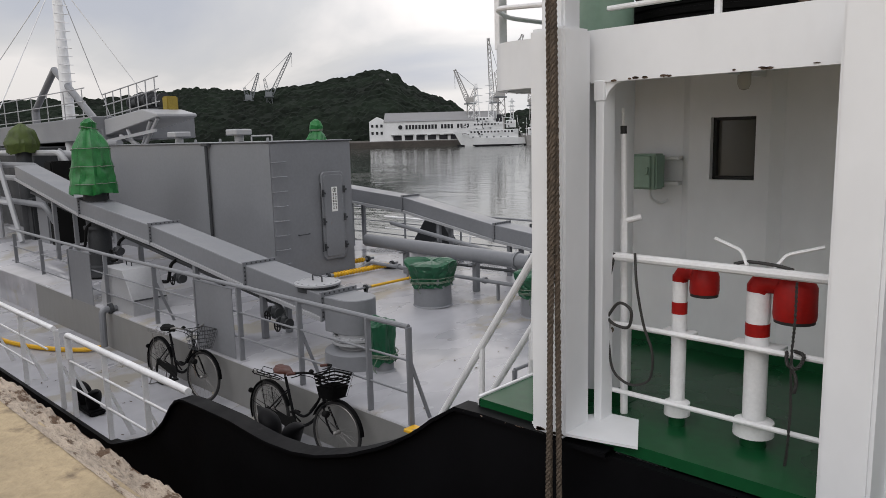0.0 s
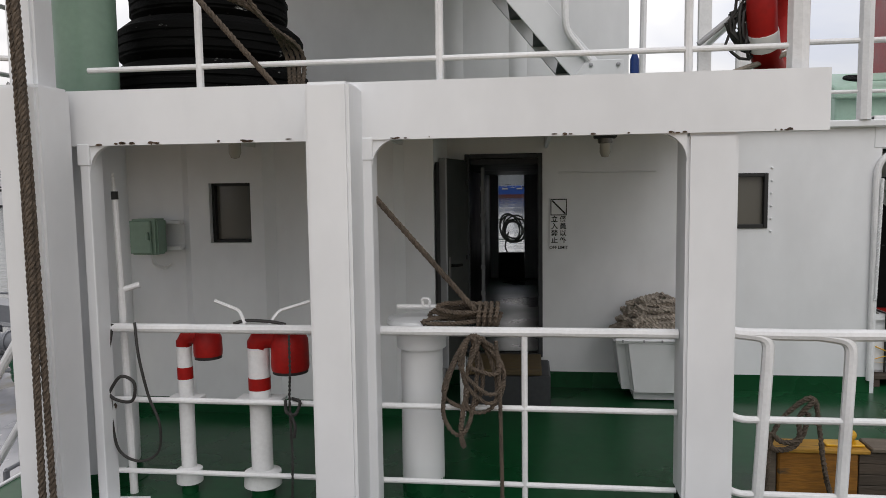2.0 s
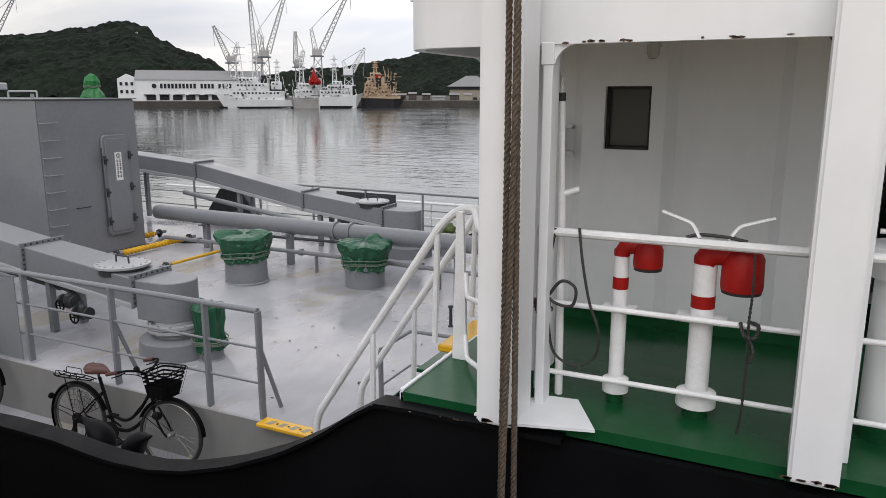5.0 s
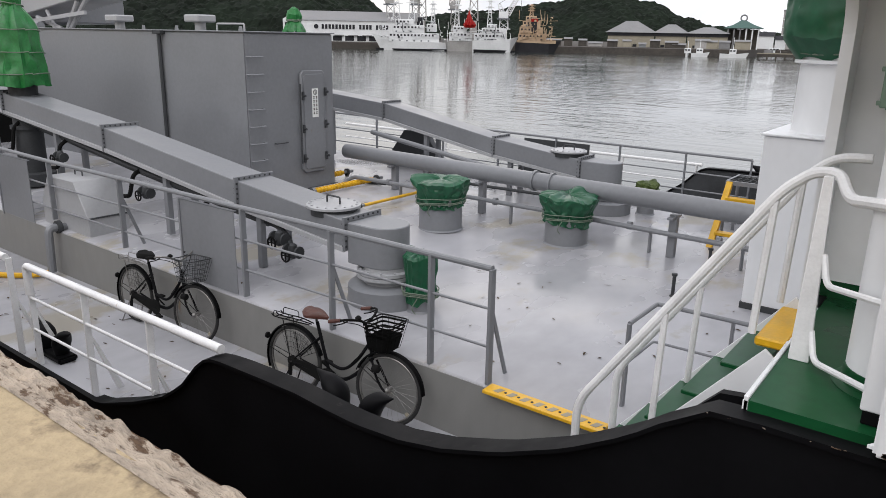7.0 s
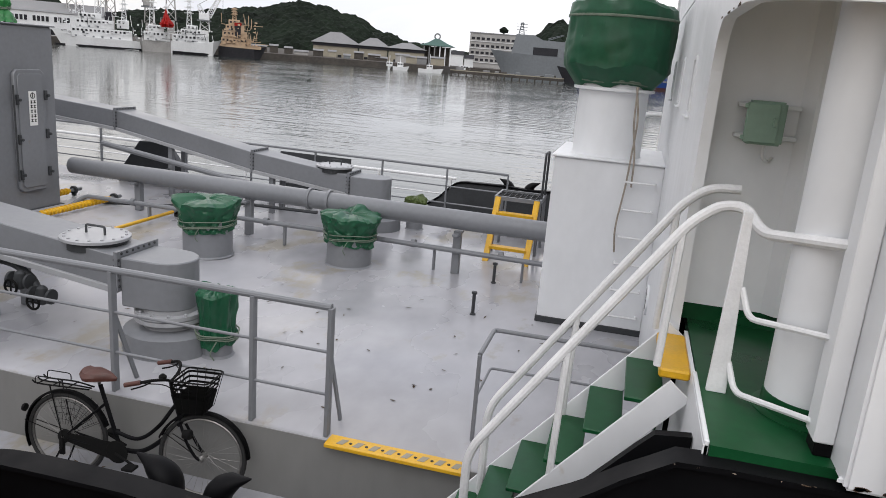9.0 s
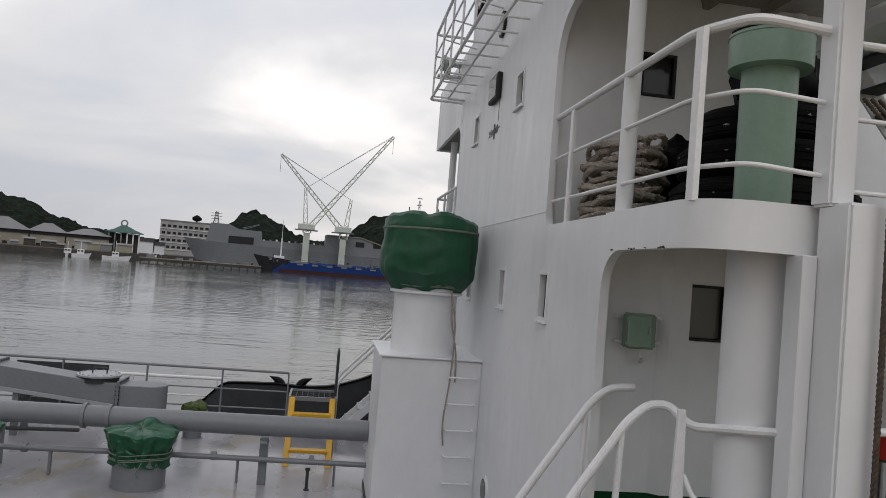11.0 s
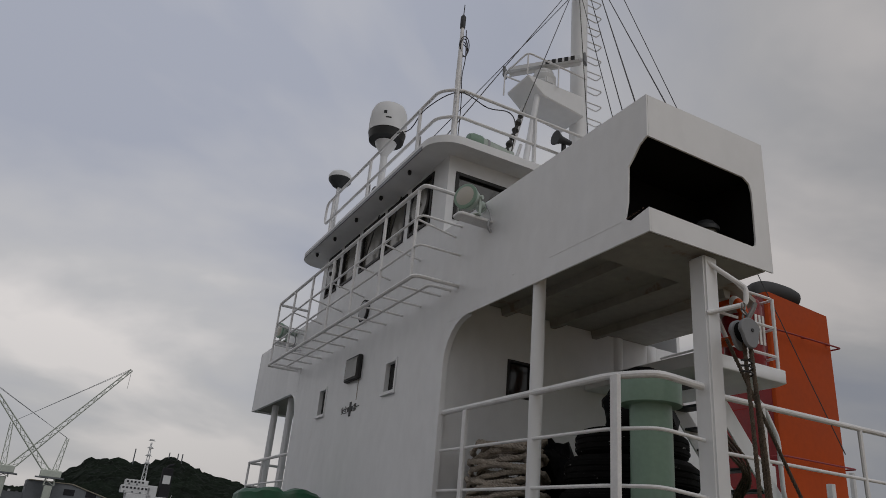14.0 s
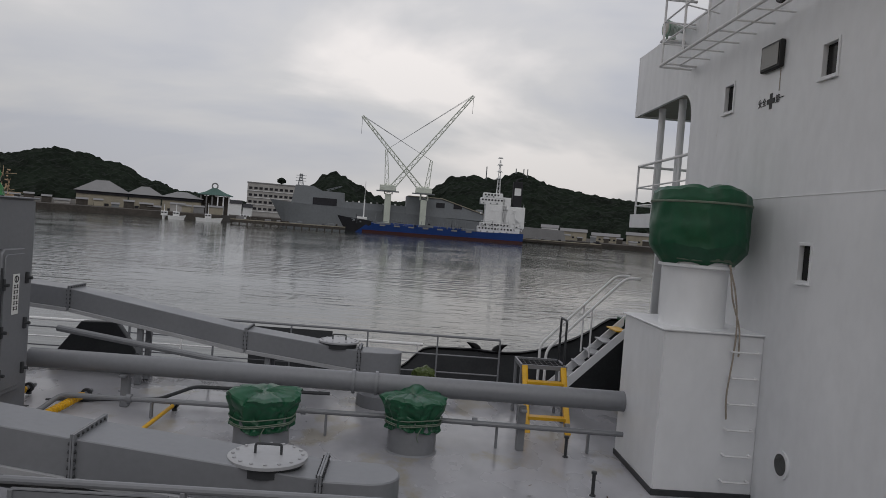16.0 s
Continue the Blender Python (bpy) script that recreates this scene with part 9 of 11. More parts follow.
    for k in range(0, 9, 2 if basket_solid else 1):
        f = k / 8
        for e in (-1, 1):
            tube(b, [(x0 + f * (x1 - x0), e * 0.16, z1), (x0 + 0.045 + f * (x1 - x0 - 0.09), e * 0.115, z0)], 0.0025, 4)
        for xx, xb in ((x0, x0 + 0.045), (x1, x1 - 0.045)):
            tube(b, [(xx, -0.16 + 0.32 * f, z1), (xb, -0.115 + 0.23 * f, z0)], 0.0025, 4)
    for k in range(6):
        tube(b, [(x0 + 0.045 + k * 0.036, -0.115, z0), (x0 + 0.045 + k * 0.036, 0.115, z0)], 0.003, 4)
    P("basket", b, basket_mat, front=True, label="black mesh basket" if basket_solid else "wire basket")
    P("basket_stay", rod((0.90, 0, 0.44), (0.87, 0, 0.42), 0.01), BLACK_MATT, front=True)
    # drive
    b = B(); lathe(b, [(0.02, -0.05), (0.085, -0.05), (0.09, -0.046), (0.085, -0.04), (0.02, -0.04)], bb, 24, axis="y")
    prism(b, [(0.44, 0.02), (0.02, 0.035), (-0.03, 0.0), (0.02, -0.035), (0.44, -0.13)], "y", -0.048, -0.038, 0.003)
    P("chain_case", b, BLACK_MATT)
    for s, a in ((-1, -20), (1, 160)):
        e = (bb[0] + 0.17 * cos(radians(a)), s * 0.085, bb[2] + 0.17 * sin(radians(a)))
        b = B(); tube(b, [(bb[0], s * 0.07, bb[2]), e], 0.009, 8); ck = P("crank", b, BLACK_MATT)
        b = B(); box(b, (e[0] - 0.045, min(e[1], e[1] + s * 0.09), e[2] - 0.012), (e[0] + 0.045, max(e[1], e[1] + s * 0.09), e[2] + 0.012), 0.006); P("pedal", b, BLACK_MATT, ck)
    b = B(); lathe(b, [(0.03, -0.03), (0.05, -0.02), (0.05, 0.01), (0.03, 0.03)], (0, -0.03, 0), 16, axis="y"); box(b, (-0.03, -0.07, -0.14), (0.02, -0.045, -0.02), 0.01); P("gear", b, BLACK_MATT)
    b = B()
    for s in (-1, 1):
        tube(b, bend([(0, s * 0.07, 0), (0.02, s * 0.09, -0.05), (-0.10, s * 0.12, -R + 0.012), (-0.16, s * 0.12, -R + 0.012)], 0.03, 3), 0.007, 6)
    tube(b, [(-0.10, -0.12, -R + 0.012), (-0.10, 0.12, -R + 0.012)], 0.007, 6)
    P("kickstand", b, STEEL_BARE if not basket_solid else BLACK_MATT)
    b = B(); lathe(b, [(0.006, -0.06), (0.032, -0.05), (0.038, 0.0), (0.03, 0.012)], (1.03, -0.08, 0.2), 14, axis="x"); P("head_lamp", b, BLACK_MATT, front=True)
    b = B(); lathe(b, [(0.005, -0.012), (0.03, -0.008), (0.03, 0.01)], (-R - 0.03, 0, 0.16), 12, axis="x"); P("reflector", b, BLACK_MATT)
    b = B(); lathe(b, [(0.02, -0.004), (0.02, 0.004)], (WB + 0.2, -0.0, -0.18), 10, axis="y"); P("wheel_reflector", b, FAR_CREAM, front=True)
    b = B()
    tube(b, smooth_line([(0.75, -0.21, 0.60), (0.86, -0.1, 0.56), (0.90, 0.02, 0.42), (0.93, 0.03, 0.26)], 5), 0.004, 5); tube(b, smooth_line([(0.75, 0.21, 0.60), (0.88, 0.1, 0.55), (0.88, -0.02, 0.36), (0.7, -0.02, 0.15)], 5), 0.004, 5)
    P("cable", b, BLACK_MATT)


bicycle((-5.18, 5.34, WELL + 0.335), atan2(0.09, 1.10), "black town bicycle with a brown saddle and black basket", BROWN, BLACK_MATT, True, 0.10)
bicycle((-7.98, 5.37, WELL + 0.335), atan2(0.05, 1.10), "black town bicycle with a black saddle and wire basket", BLACK_MATT, GREY_DARK, False, 0.12)

# ---- fore part of the ship, far along the deck ----
af = thing("a_frame", (-20.6, 9.3, 0.2), "grey steel A-frame of thick pipes over the fore deck", "steel frame")
for a, c in (((-22.4, 9.3, 5.05), (-24.5, 9.3, 3.9)), ((-22.4, 9.3, 5.05), (-19.2, 9.3, 3.2))):
    part("leg", rod(a, c, 0.10, 12), GREY, af)
for x, z in ((-24.5, 3.9), (-19.2, 3.2)):
    part("foot", rod((x, 9.3, z), (x, 9.3, 0.2), 0.13, 10), GREY, af)
fm = thing("fore_mast", (-21.6, 9.3, 0.2), "white foremast with ladder rungs and stays", "mast")
b = B(); lathe(b, [(0.20, 0.0), (0.17, 4.5), (0.10, 9.0), (0.05, 9.1)], (-21.6, 9.3, 0.2), 18); part("mast_tube", b, WHITE, fm)
for s in (-1, 1):
    part("stay", tube(B(), [(-21.6, 9.3, 7.6), (-21.6 - 2.4, 9.3 + s * 2.2, 3.7)], 0.014, 6), WHITE_RAIL, fm)
    part("stay", tube(B(), [(-21.6, 9.3, 7.6), (-21.6 + 1.2, 9.3 + s * 2.2, 3.7)], 0.014, 6), WHITE_RAIL, fm)
for k in range(24):
    part("rung", rod((-21.38, 9.1, 3.2 + k * 0.24), (-21.38, 9.5, 3.2 + k * 0.24), 0.012, 5), WHITE_RAIL, fm)
fd = thing("fore_platform", (-22.0, 9.3, 0.2), "grey raised fore platform with pipe rails and struts", "platform")
b = B(); prism(b, [(-30.0, 2.75), (-19.1, 2.9), (-19.1, 3.55), (-30.0, 3.4)], "y", 9.0, 12.0, 0.02); part("deck_edge", b, GREY, fd)
b = B(); prism(b, [(-19.1, 3.02), (-15.9, 3.42), (-15.9, 3.50), (-16.7, 3.64), (-19.1, 3.46)], "y", 9.32, 10.4, 0.02); part("ramp", b, GREY_LIGHT, fd)
b = B(); box(b, (-19.1, 9.24, 3.02), (-15.9, 9.30, 3.1)); bmesh.ops.rotate(b, cent=Vector((-16.3, 8.3, 3.3)), matrix=Matrix.Rotation(radians(-4.3), 3, "Y"), verts=b.verts); part("edge_bar", b, GREY_LIGHT, fd)
for z in (4.75, 4.45, 4.15):
    dz = z - 4.1
    part("rail", tube(B(), [(-19.1, 9.34, 3.48 + dz), (-15.7, 9.34, 3.74 + dz)], 0.016, 6), GREY_LIGHT, fd)
    part("rail", tube(B(), [(-30, 9.02, 3.45 + dz * 1.2), (-19.5, 9.02, 3.55 + dz * 1.2)], 0.016, 6), GREY_LIGHT, fd)
for k in range(7):
    x = -18.9 + k * 0.5
    z = 3.48 + (x + 19.1) * 0.06
    part("post", rod((x, 9.34, z), (x, 9.34, z + 0.68), 0.016, 6), GREY_LIGHT, fd)
for k in range(8):
    part("post", rod((-29.5 + k * 1.4, 9.02, 3.45), (-29.5 + k * 1.4, 9.02, 4.3), 0.016, 6), GREY_LIGHT, fd)
for a, c in (((-16.0, 9.4, 3.38), (-17.0, 9.4, 2.6)), ((-16.4, 9.4, 3.34), (-17.1, 9.4, 2.6)), ((-17.8, 9.4, 3.15), (-17.4, 9.4, 2.6)), ((-18.3, 9.4, 3.0), (-17.2, 9.4, 2.75))):
    part("strut", rod(a, c, 0.05, 8), GREY_LIGHT, fd)
# a solid dark body stands in for the shade under the platform
fh = thing("fore_house", (-23.5, 9.3, 0.2), "solid dark body for the shaded recess, and machinery housings below the fore platform", "housing")
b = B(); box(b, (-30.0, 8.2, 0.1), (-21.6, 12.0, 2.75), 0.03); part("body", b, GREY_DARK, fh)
for x, w, z0, h, m in ((-20.5, 0.9, 0.2, 1.2, GREY_DARK), (-19.2, 0.8, 0.2, 1.6, GREY), (-18.3, 0.5, 0.2, 2.2, BLACK_MATT)):
    b = B(); box(b, (x, 7.4, z0), (x + w, 8.6, z0 + h), 0.04, 2); part("housing", b, m, fh)
for k, (y, z, m) in enumerate(((7.3, 1.3, GREY), (7.6, 1.9, GREY_LIGHT), (7.2, 2.3, GREY), (7.8, 2.6, GREY_LIGHT))):
    part("pipe", tube(B(), bend([(-26, y, z), (-18.2, y, z), (-18.0, y + 0.3, z - 0.8)], 0.25), 0.08, 10), m, fh)
part("hoop", tube(B(), bend([(-24.5, 6.9, 1.6), (-24.5, 6.9, 2.7), (-22.9, 6.9, 2.7), (-22.9, 6.9, 1.4)], 0.3, 5), 0.13, 10), GREY, fh)
for a, c in (((-20.9, 7.0, 2.9), (-19.3, 7.0, 0.3)), ((-20.9, 7.0, 2.9), (-21.0, 7.0, 0.3)), ((-20.95, 7.0, 1.3), (-19.9, 7.0, 1.3))):
    part("strut", rod(a, c, 0.07, 8), GREY_LIGHT, fh)
yt = thing("tarpaulin_bundle", (-20.1, 7.5, 0.2), "faded yellow canvas bundle at the fore platform", "tarpaulin")
part("stand", rod((-20.1, 7.5, 0.2), (-20.1, 7.5, 2.75), 0.2, 14), GREY_DARK, yt)
part("cover", cloth((-20.1, 7.5, 2.62), [(0.35, 0.0), (0.42, 0.25), (0.3, 0.6), (0.12, 0.75), (0.03, 0.78)], folds=7, depth=0.1, seed=33), TARP_OLIVE, yt)
rb = thing("machinery_bundle", (-17, 8.6, 2.75), "pale jumbled fittings and a covered reel on the fore deck", "machinery")
for k, (x, y, z, r, m) in enumerate(((-18.9, 8.3, 2.5, 0.22, GREY_LIGHT), (-18.8, 8.2, 2.05, 0.2, GREY), (-26, 7.6, 4.0, 0.32, GREY_DARK), (-28, 7.6, 4.0, 0.4, GREY_DARK))):
    b = B(); lathe(b, [(0.02, -0.3), (r, -0.28), (r * 0.7, -0.2), (r * 0.7, 0.2), (r, 0.28), (0.02, 0.3)], (x, y, z), 16, axis="y"); part("reel", b, m, rb)

wn2 = thing("mooring_winch", (-17.6, 10.2, 3.5), "dark mooring winch with drums on the fore ramp", "winch")
b = B(); box(b, (-19.0, 9.9, 3.56), (-17.0, 10.36, 3.70), 0.02); part("bed", b, GREY_DARK, wn2)
for x, r in ((-18.7, 0.2), (-18.1, 0.24), (-17.4, 0.2)):
    b = B(); lathe(b, [(r, -0.3), (r, -0.26), (r * 0.55, -0.25), (r * 0.55, 0.25), (r, 0.26), (r, 0.3)], (x, 10.13, 3.70 + r), 18, axis="x"); part("drum", b, GREY_DARK, wn2)
b = B(); box(b, (-16.95, 10.0, 3.6), (-16.65, 10.3, 3.98), 0.03, 2); part("gear_case", b, OLIVE_YELLOW, wn2, "faded yellow gear case")
jf = random.Random(61)
for k in range(9):
    x = -19.0 + 0.33 * k + jf.uniform(-0.1, 0.1)
    fv = thing("deck_valve", (x, 8.9, 0.2), "grey pipe with a valve on the fore deck", "valve", "fore deck valves")
    z = jf.uniform(1.6, 2.6)
    part("pipe", rod((x, 8.9, 0.2), (x, 8.9, z), jf.uniform(0.05, 0.09), 10), (GREY, GREY_LIGHT, GREY_DARK)[k % 3], fv)
    b = B(); lathe(b, [(0.1, -0.03), (0.14, -0.02), (0.14, 0.02), (0.1, 0.03)], (x, 8.9, z), 14); part("flange", b, GREY_LIGHT, fv)
    part("wheel", tube(B(), [(x + 0.11 * cos(w), 8.78, z - 0.25 + 0.11 * sin(w)) for w in [2 * pi * j / 12 for j in range(13)]], 0.014, 5), (BLACK_MATT, PAPER, RED_DARK)[k % 3], fv)

# fallen leaves on the decks
rl = random.Random(77)
b = B()
for k in range(110):
    side = rl.random() < 0.62
    x, y = (rl.uniform(-10, -2), rl.uniform(4.2, 5.55)) if side else (rl.uniform(-7, -1.8), rl.uniform(5.9, 9.0))
    z = WELL + 0.004 if side else 0.36 * trunk_z(x) + 0.62 * trunk_z(x) * min(1, (y - 5.68) / 3.8) + 0.006
    a, w = rl.uniform(0, 6.28), rl.uniform(0.006, 0.013)
    L = rl.uniform(0.02, 0.05)
    d, q = Vector((cos(a), sin(a), 0)) * L, Vector((-sin(a), cos(a), 0)) * w
    o = Vector((x, y, z))
    vs = [b.verts.new(p) for p in (o - d, o - q + Vector((0, 0, 0.003)), o + d + Vector((0, 0, 0.006)), o + q + Vector((0, 0, 0.004)))]
    b.faces.new(vs)
bmesh.ops.solidify(b, geom=b.faces[:], thickness=0.0015)
solid("fallen_leaves", b, LEAF, "scattered dry brown leaves on the decks", "leaves", kind="stuff")

# ---- far shore across the harbour ----
EYE = Vector((-1.5, 1.0, 2.9))
SEA = -3.0


def bearing(az):
    """True bearing, in degrees, of a bearing on the rough chart of the far shore."""
    pts = ((-90, 0.5), (-49, 0.5), (-41, -0.2), (-31, -0.7), (-24, -0.7), (-14, -1.0), (-5, -1.35), (5, -1.65), (90, -1.65))
    for (a, da), (c, dc) in zip(pts, pts[1:]):
        if az <= c:
            return az + da + (dc - da) * (az - a) / (c - a)
    return az


class Far:
    """A place on the far side: bearing and distance from the quay, with local right, away and up measures."""
    def __init__(self, az, dist, base=SEA):
        a = radians(bearing(az))
        self.az, self.d = bearing(az), dist
        self.o = Vector((EYE.x + dist * sin(a), EYE.y + dist * cos(a), base))
        self.m = Matrix.Translation(self.o) @ Matrix.Rotation(-a, 4, "Z")
        self.base = base

    def u(self, az):
        return self.d * math.tan(radians(bearing(az) - self.az))

    def z(self, te):
        return EYE.z + te * self.d - self.base

    def thing(self, name, label, category, group=""):
        return thing(name, self.o, label, category, group)

    def part(self, name, bm, m, parent, label=""):
        bmesh.ops.transform(bm, matrix=self.m, verts=bm.verts)
        return part(name, bm, m, parent, label)

    def windows(self, parent, us, v, z, w, h, m=FAR_DARK, name="window"):
        b = B(); box(b, (-w / 2, -0.12, 0), (w / 2, 0.1, h))
        me = finish(name, b, m)
        for uu in us:
            ob = new(name, me)
            ob.parent = parent
            ob.matrix_local = Matrix.Translation(-ORIGIN[parent]) @ self.m @ Matrix.Translation((uu, v, z))
            tagged(ob)


def lattice(bm, a, c, w, n=10, r=0.12, taper=0.5):
    """Four chords and a zigzag between two points."""
    a, c = Vector(a), Vector(c)
    d = (c - a).normalized()
    s = d.cross(Vector((0, 1, 0))).normalized()
    q = d.cross(s)
    cor = [(1, 1), (1, -1), (-1, -1), (-1, 1)]
    rows = []
    for k in range(n + 1):
        f = k / n
        ww = w * (1 - (1 - taper) * f) / 2
        rows.append([a + (c - a) * f + s * (i * ww) + q * (j * ww) for i, j in cor])
    for i in range(4):
        tube(bm, [rows[0][i], rows[-1][i]], r, 4)
    for k in range(n):
        for i in range(4):
            tube(bm, [rows[k][i], rows[k + 1][(i + 1) % 4]], r * 0.6, 3)
    return bm


def hull(stations, z0=0.0, flare=0.8):
    """stations: (along, half breadth, deck height) from end to end."""
    b = B(); rows = []
    wide, mid = max(q[1] for q in stations), (stations[0][0] + stations[-1][0]) / 2
    for u, hb, zt in stations:
        # raked ends: the stem and the stern lean out over the water
        low = u + (1 if u < mid else -1) * (1 - hb / wide) ** 2 * (zt - z0) * 0.7
        rows.append([b.verts.new((q, y, z)) for q, y, z in ((low, -hb * flare, z0 - 0.5), (u, -hb, zt), (u, hb, zt), (low, hb * flare, z0 - 0.5))])
    for ra, rb in zip(rows, rows[1:]):
        for k in range(3):
            b.faces.new((ra[k], ra[k + 1], rb[k + 1], rb[k]))
    b.faces.new(rows[0]); b.faces.new(rows[-1][::-1])
    bmesh.ops.recalc_face_normals(b, faces=b.faces[:])
    return b


def tower_crane(f, az, te_base, te_pivot, tip_az, tip_te, m, label, house=True, foot=0.0, te_top=None, broad=1.0):
    t = f.thing("harbour_crane", label, "crane", "harbour cranes")
    u0, zb, zp = f.u(az), f.z(te_base), f.z(te_pivot)
    b = B(); box(b, (u0 - 1.6, -1.6, foot), (u0 + 1.6, 1.6, zb), 0.2); f.part("pedestal", b, m, t)
    b = B(); lattice(b, (u0, 0, zb), (u0, 0, zp), 4.0, 3, 0.25, 0.7); f.part("tower", b, m, t)
    if house:
        b = B(); box(b, (u0 - 2.4 * broad, -2.2, zp - 3.6), (u0 + 2.0 * broad, 2.2, zp - 0.8), 0.2); f.part("machine_house", b, m, t)
        b = B(); box(b, (u0 - 3.2 * broad, -3, zp - 4.1), (u0 + 2.8 * broad, 3, zp - 3.65)); f.part("platform", b, FAR_GREY, t)
    tip = (f.u(tip_az), 0, f.z(tip_te))
    s = 1 if tip[0] > u0 else -1
    b = B(); lattice(b, (u0 + s * 1.5, 0, zp - 2), tip, 2.4, 14, 0.22, 0.45); f.part("jib", b, m, t)
    ztop = zp + (tip[2] - zp) * 0.32 if te_top is None else f.z(te_top)
    b = B(); lattice(b, (u0 - s * 1.0, 0, zp - 1), (u0 - s * 2.5, 0, ztop), 2.2, 4, 0.16, 0.5); f.part("back_frame", b, m, t)
    b = B(); tube(b, [(u0 - s * 2.5, 0, ztop), tip], 0.09, 4); tube(b, [(u0 - s * 2.5, 0.8, ztop), (tip[0] * 0.98 + u0 * 0.02, 0, tip[2])], 0.09, 4); tube(b, [tip, (tip[0], 0, tip[2] - 9)], 0.09, 4)
    f.part("cable", b, FAR_GREY, t)
    return t


# land behind the quays
b = B()
az_d = [(-85, 345), (-50, 345), (-30, 345), (-14, 350), (-12, 445), (14, 445), (24, 400), (45, 380), (85, 380)]
top = []
for az, d in az_d:
    a = radians(bearing(az))
    row = [(EYE.x + r * sin(a), EYE.y + r * cos(a), z) for r, z in ((d, SEA - 1), (d, -0.3), (d + 1, 0.0), (1500, 4))]
    top.append([b.verts.new(p) for p in row])
for ra, rb in zip(top, top[1:]):
    for k in range(3):
        b.faces.new((ra[k], rb[k], rb[k + 1], ra[k + 1]))
bmesh.ops.recalc_face_normals(b, faces=b.faces[:])
solid("ground_far_shore", b, FAR_STONE, "dark stone quays and yards of the far shore", "shore", kind="structure")


# ---- wooded hills ----
def ridge(profile, dist, depth, name, label, seed, spacing, rise):
    rnd = random.Random(seed)
    az0, az1 = profile[0][0], profile[-1][0]
    n = int((az1 - az0) * 1.6)
    def te(az):
        for (a, ta), (c, tc) in zip(profile, profile[1:]):
            if a <= az <= c:
                f = (az - a) / (c - a)
                f = f * f * (3 - 2 * f)
                return (ta + (tc - ta) * f) * rise
        return 0
    def spot(az, f):
        """f: 0 at the foot, 1 at the crest."""
        r = dist - depth * (1 - f)
        h = max(te(az) * dist + EYE.z - 5.0, 0.5) * (f ** 0.75)
        a = radians(bearing(az) - (0.5 if az < 0 else 0.0))
        h += (noise.noise(Vector((az * 0.5, f * 4, seed))) * 4) * f * (1 - f) * 2
        return Vector((EYE.x + r * sin(a), EYE.y + r * cos(a), h))
    b = B(); rows = []
    for i in range(n + 1):
        az = az0 + (az1 - az0) * i / n
        row = [b.verts.new(spot(az, k / 6)) for k in range(7)]
        p = row[-1].co
        a = radians(bearing(az))
        row.append(b.verts.new((p.x + 200 * sin(a), p.y + 200 * cos(a), -1)))
        rows.append(row)
    for ra, rb in zip(rows, rows[1:]):
        for k in range(7):
            b.faces.new((ra[k], rb[k], rb[k + 1], ra[k + 1]))
    bmesh.ops.recalc_face_normals(b, faces=b.faces[:])
    solid("ground_" + name, b, FOREST, "dark soil slope of the hill under the woods", "hill", kind="structure")
    # one closed canopy of unlike crowns: rounded tops with dark clefts between them
    length = radians(az1 - az0) * dist
    ni, nk = int(length / spacing), int(depth / spacing) + 4
    size = spacing * 2.3
    V, F = [], []
    for i in range(ni + 1):
        az = az0 + (az1 - az0) * i / ni
        a = radians(bearing(az))
        away = Vector((sin(a), cos(a), 0))
        for k in range(nk + 1):
            f = k / (nk - 3)
            c = spot(az, min(1.0, f))
            if f > 1:
                c = c + away * (f - 1) * depth - Vector((0, 0, (f - 1) * depth * 0.5))
            q = Vector((c.x / size, c.y / size, 0.3 * seed))
            d = noise.voronoi(q)[0][0]
            big = 0.55 + 0.75 * (0.5 + 0.5 * noise.noise(q * 0.31))
            lump = (1 - min(1.0, d * 1.25) ** 2) * big
            fine = 0.35 * noise.noise(q * 4.1) + 0.22 * noise.noise(q * 8.7)
            low = max(0.0, min(1.0, te(az) / 0.012))
            V.append((c.x + rnd.uniform(-0.2, 0.2) * spacing, c.y + rnd.uniform(-0.2, 0.2) * spacing, c.z - 1.0 + low * size * (0.7 * lump + 0.45 * fine)))
    for i in range(ni):
        for k in range(nk):
            p0 = i * (nk + 1) + k
            F.append((p0, p0 + nk + 1, p0 + nk + 2, p0 + 1))
    me = bpy.data.meshes.new(name)
    me.from_pydata(V, [], F)
    me.materials.append(FOREST)
    tagged(new(name, me), label, "woods", kind="stuff")


ridge([(-85, 0.05), (-70, 0.055), (-61.4, 0.067), (-57, 0.064), (-54.4, 0.070), (-51, 0.079), (-48.3, 0.087), (-46.8, 0.082), (-45.6, 0.066), (-44, 0.056), (-42.4, 0.048), (-41, 0.034), (-39, 0.02), (-36.5, 0.008)],
      520, 120, "woods", "dark green wooded headland behind the dock yard", 3, 2.0, 1.1)
ridge([(-40, 0.018), (-36, 0.027), (-32.5, 0.032), (-28, 0.041), (-25, 0.051), (-23, 0.049), (-21, 0.042), (-18, 0.027), (-16, 0.018), (-12, 0.012), (-9, 0.008)],
      950, 160, "woods", "distant low wooded hill with a long ridge", 5, 3.4, 1.2)
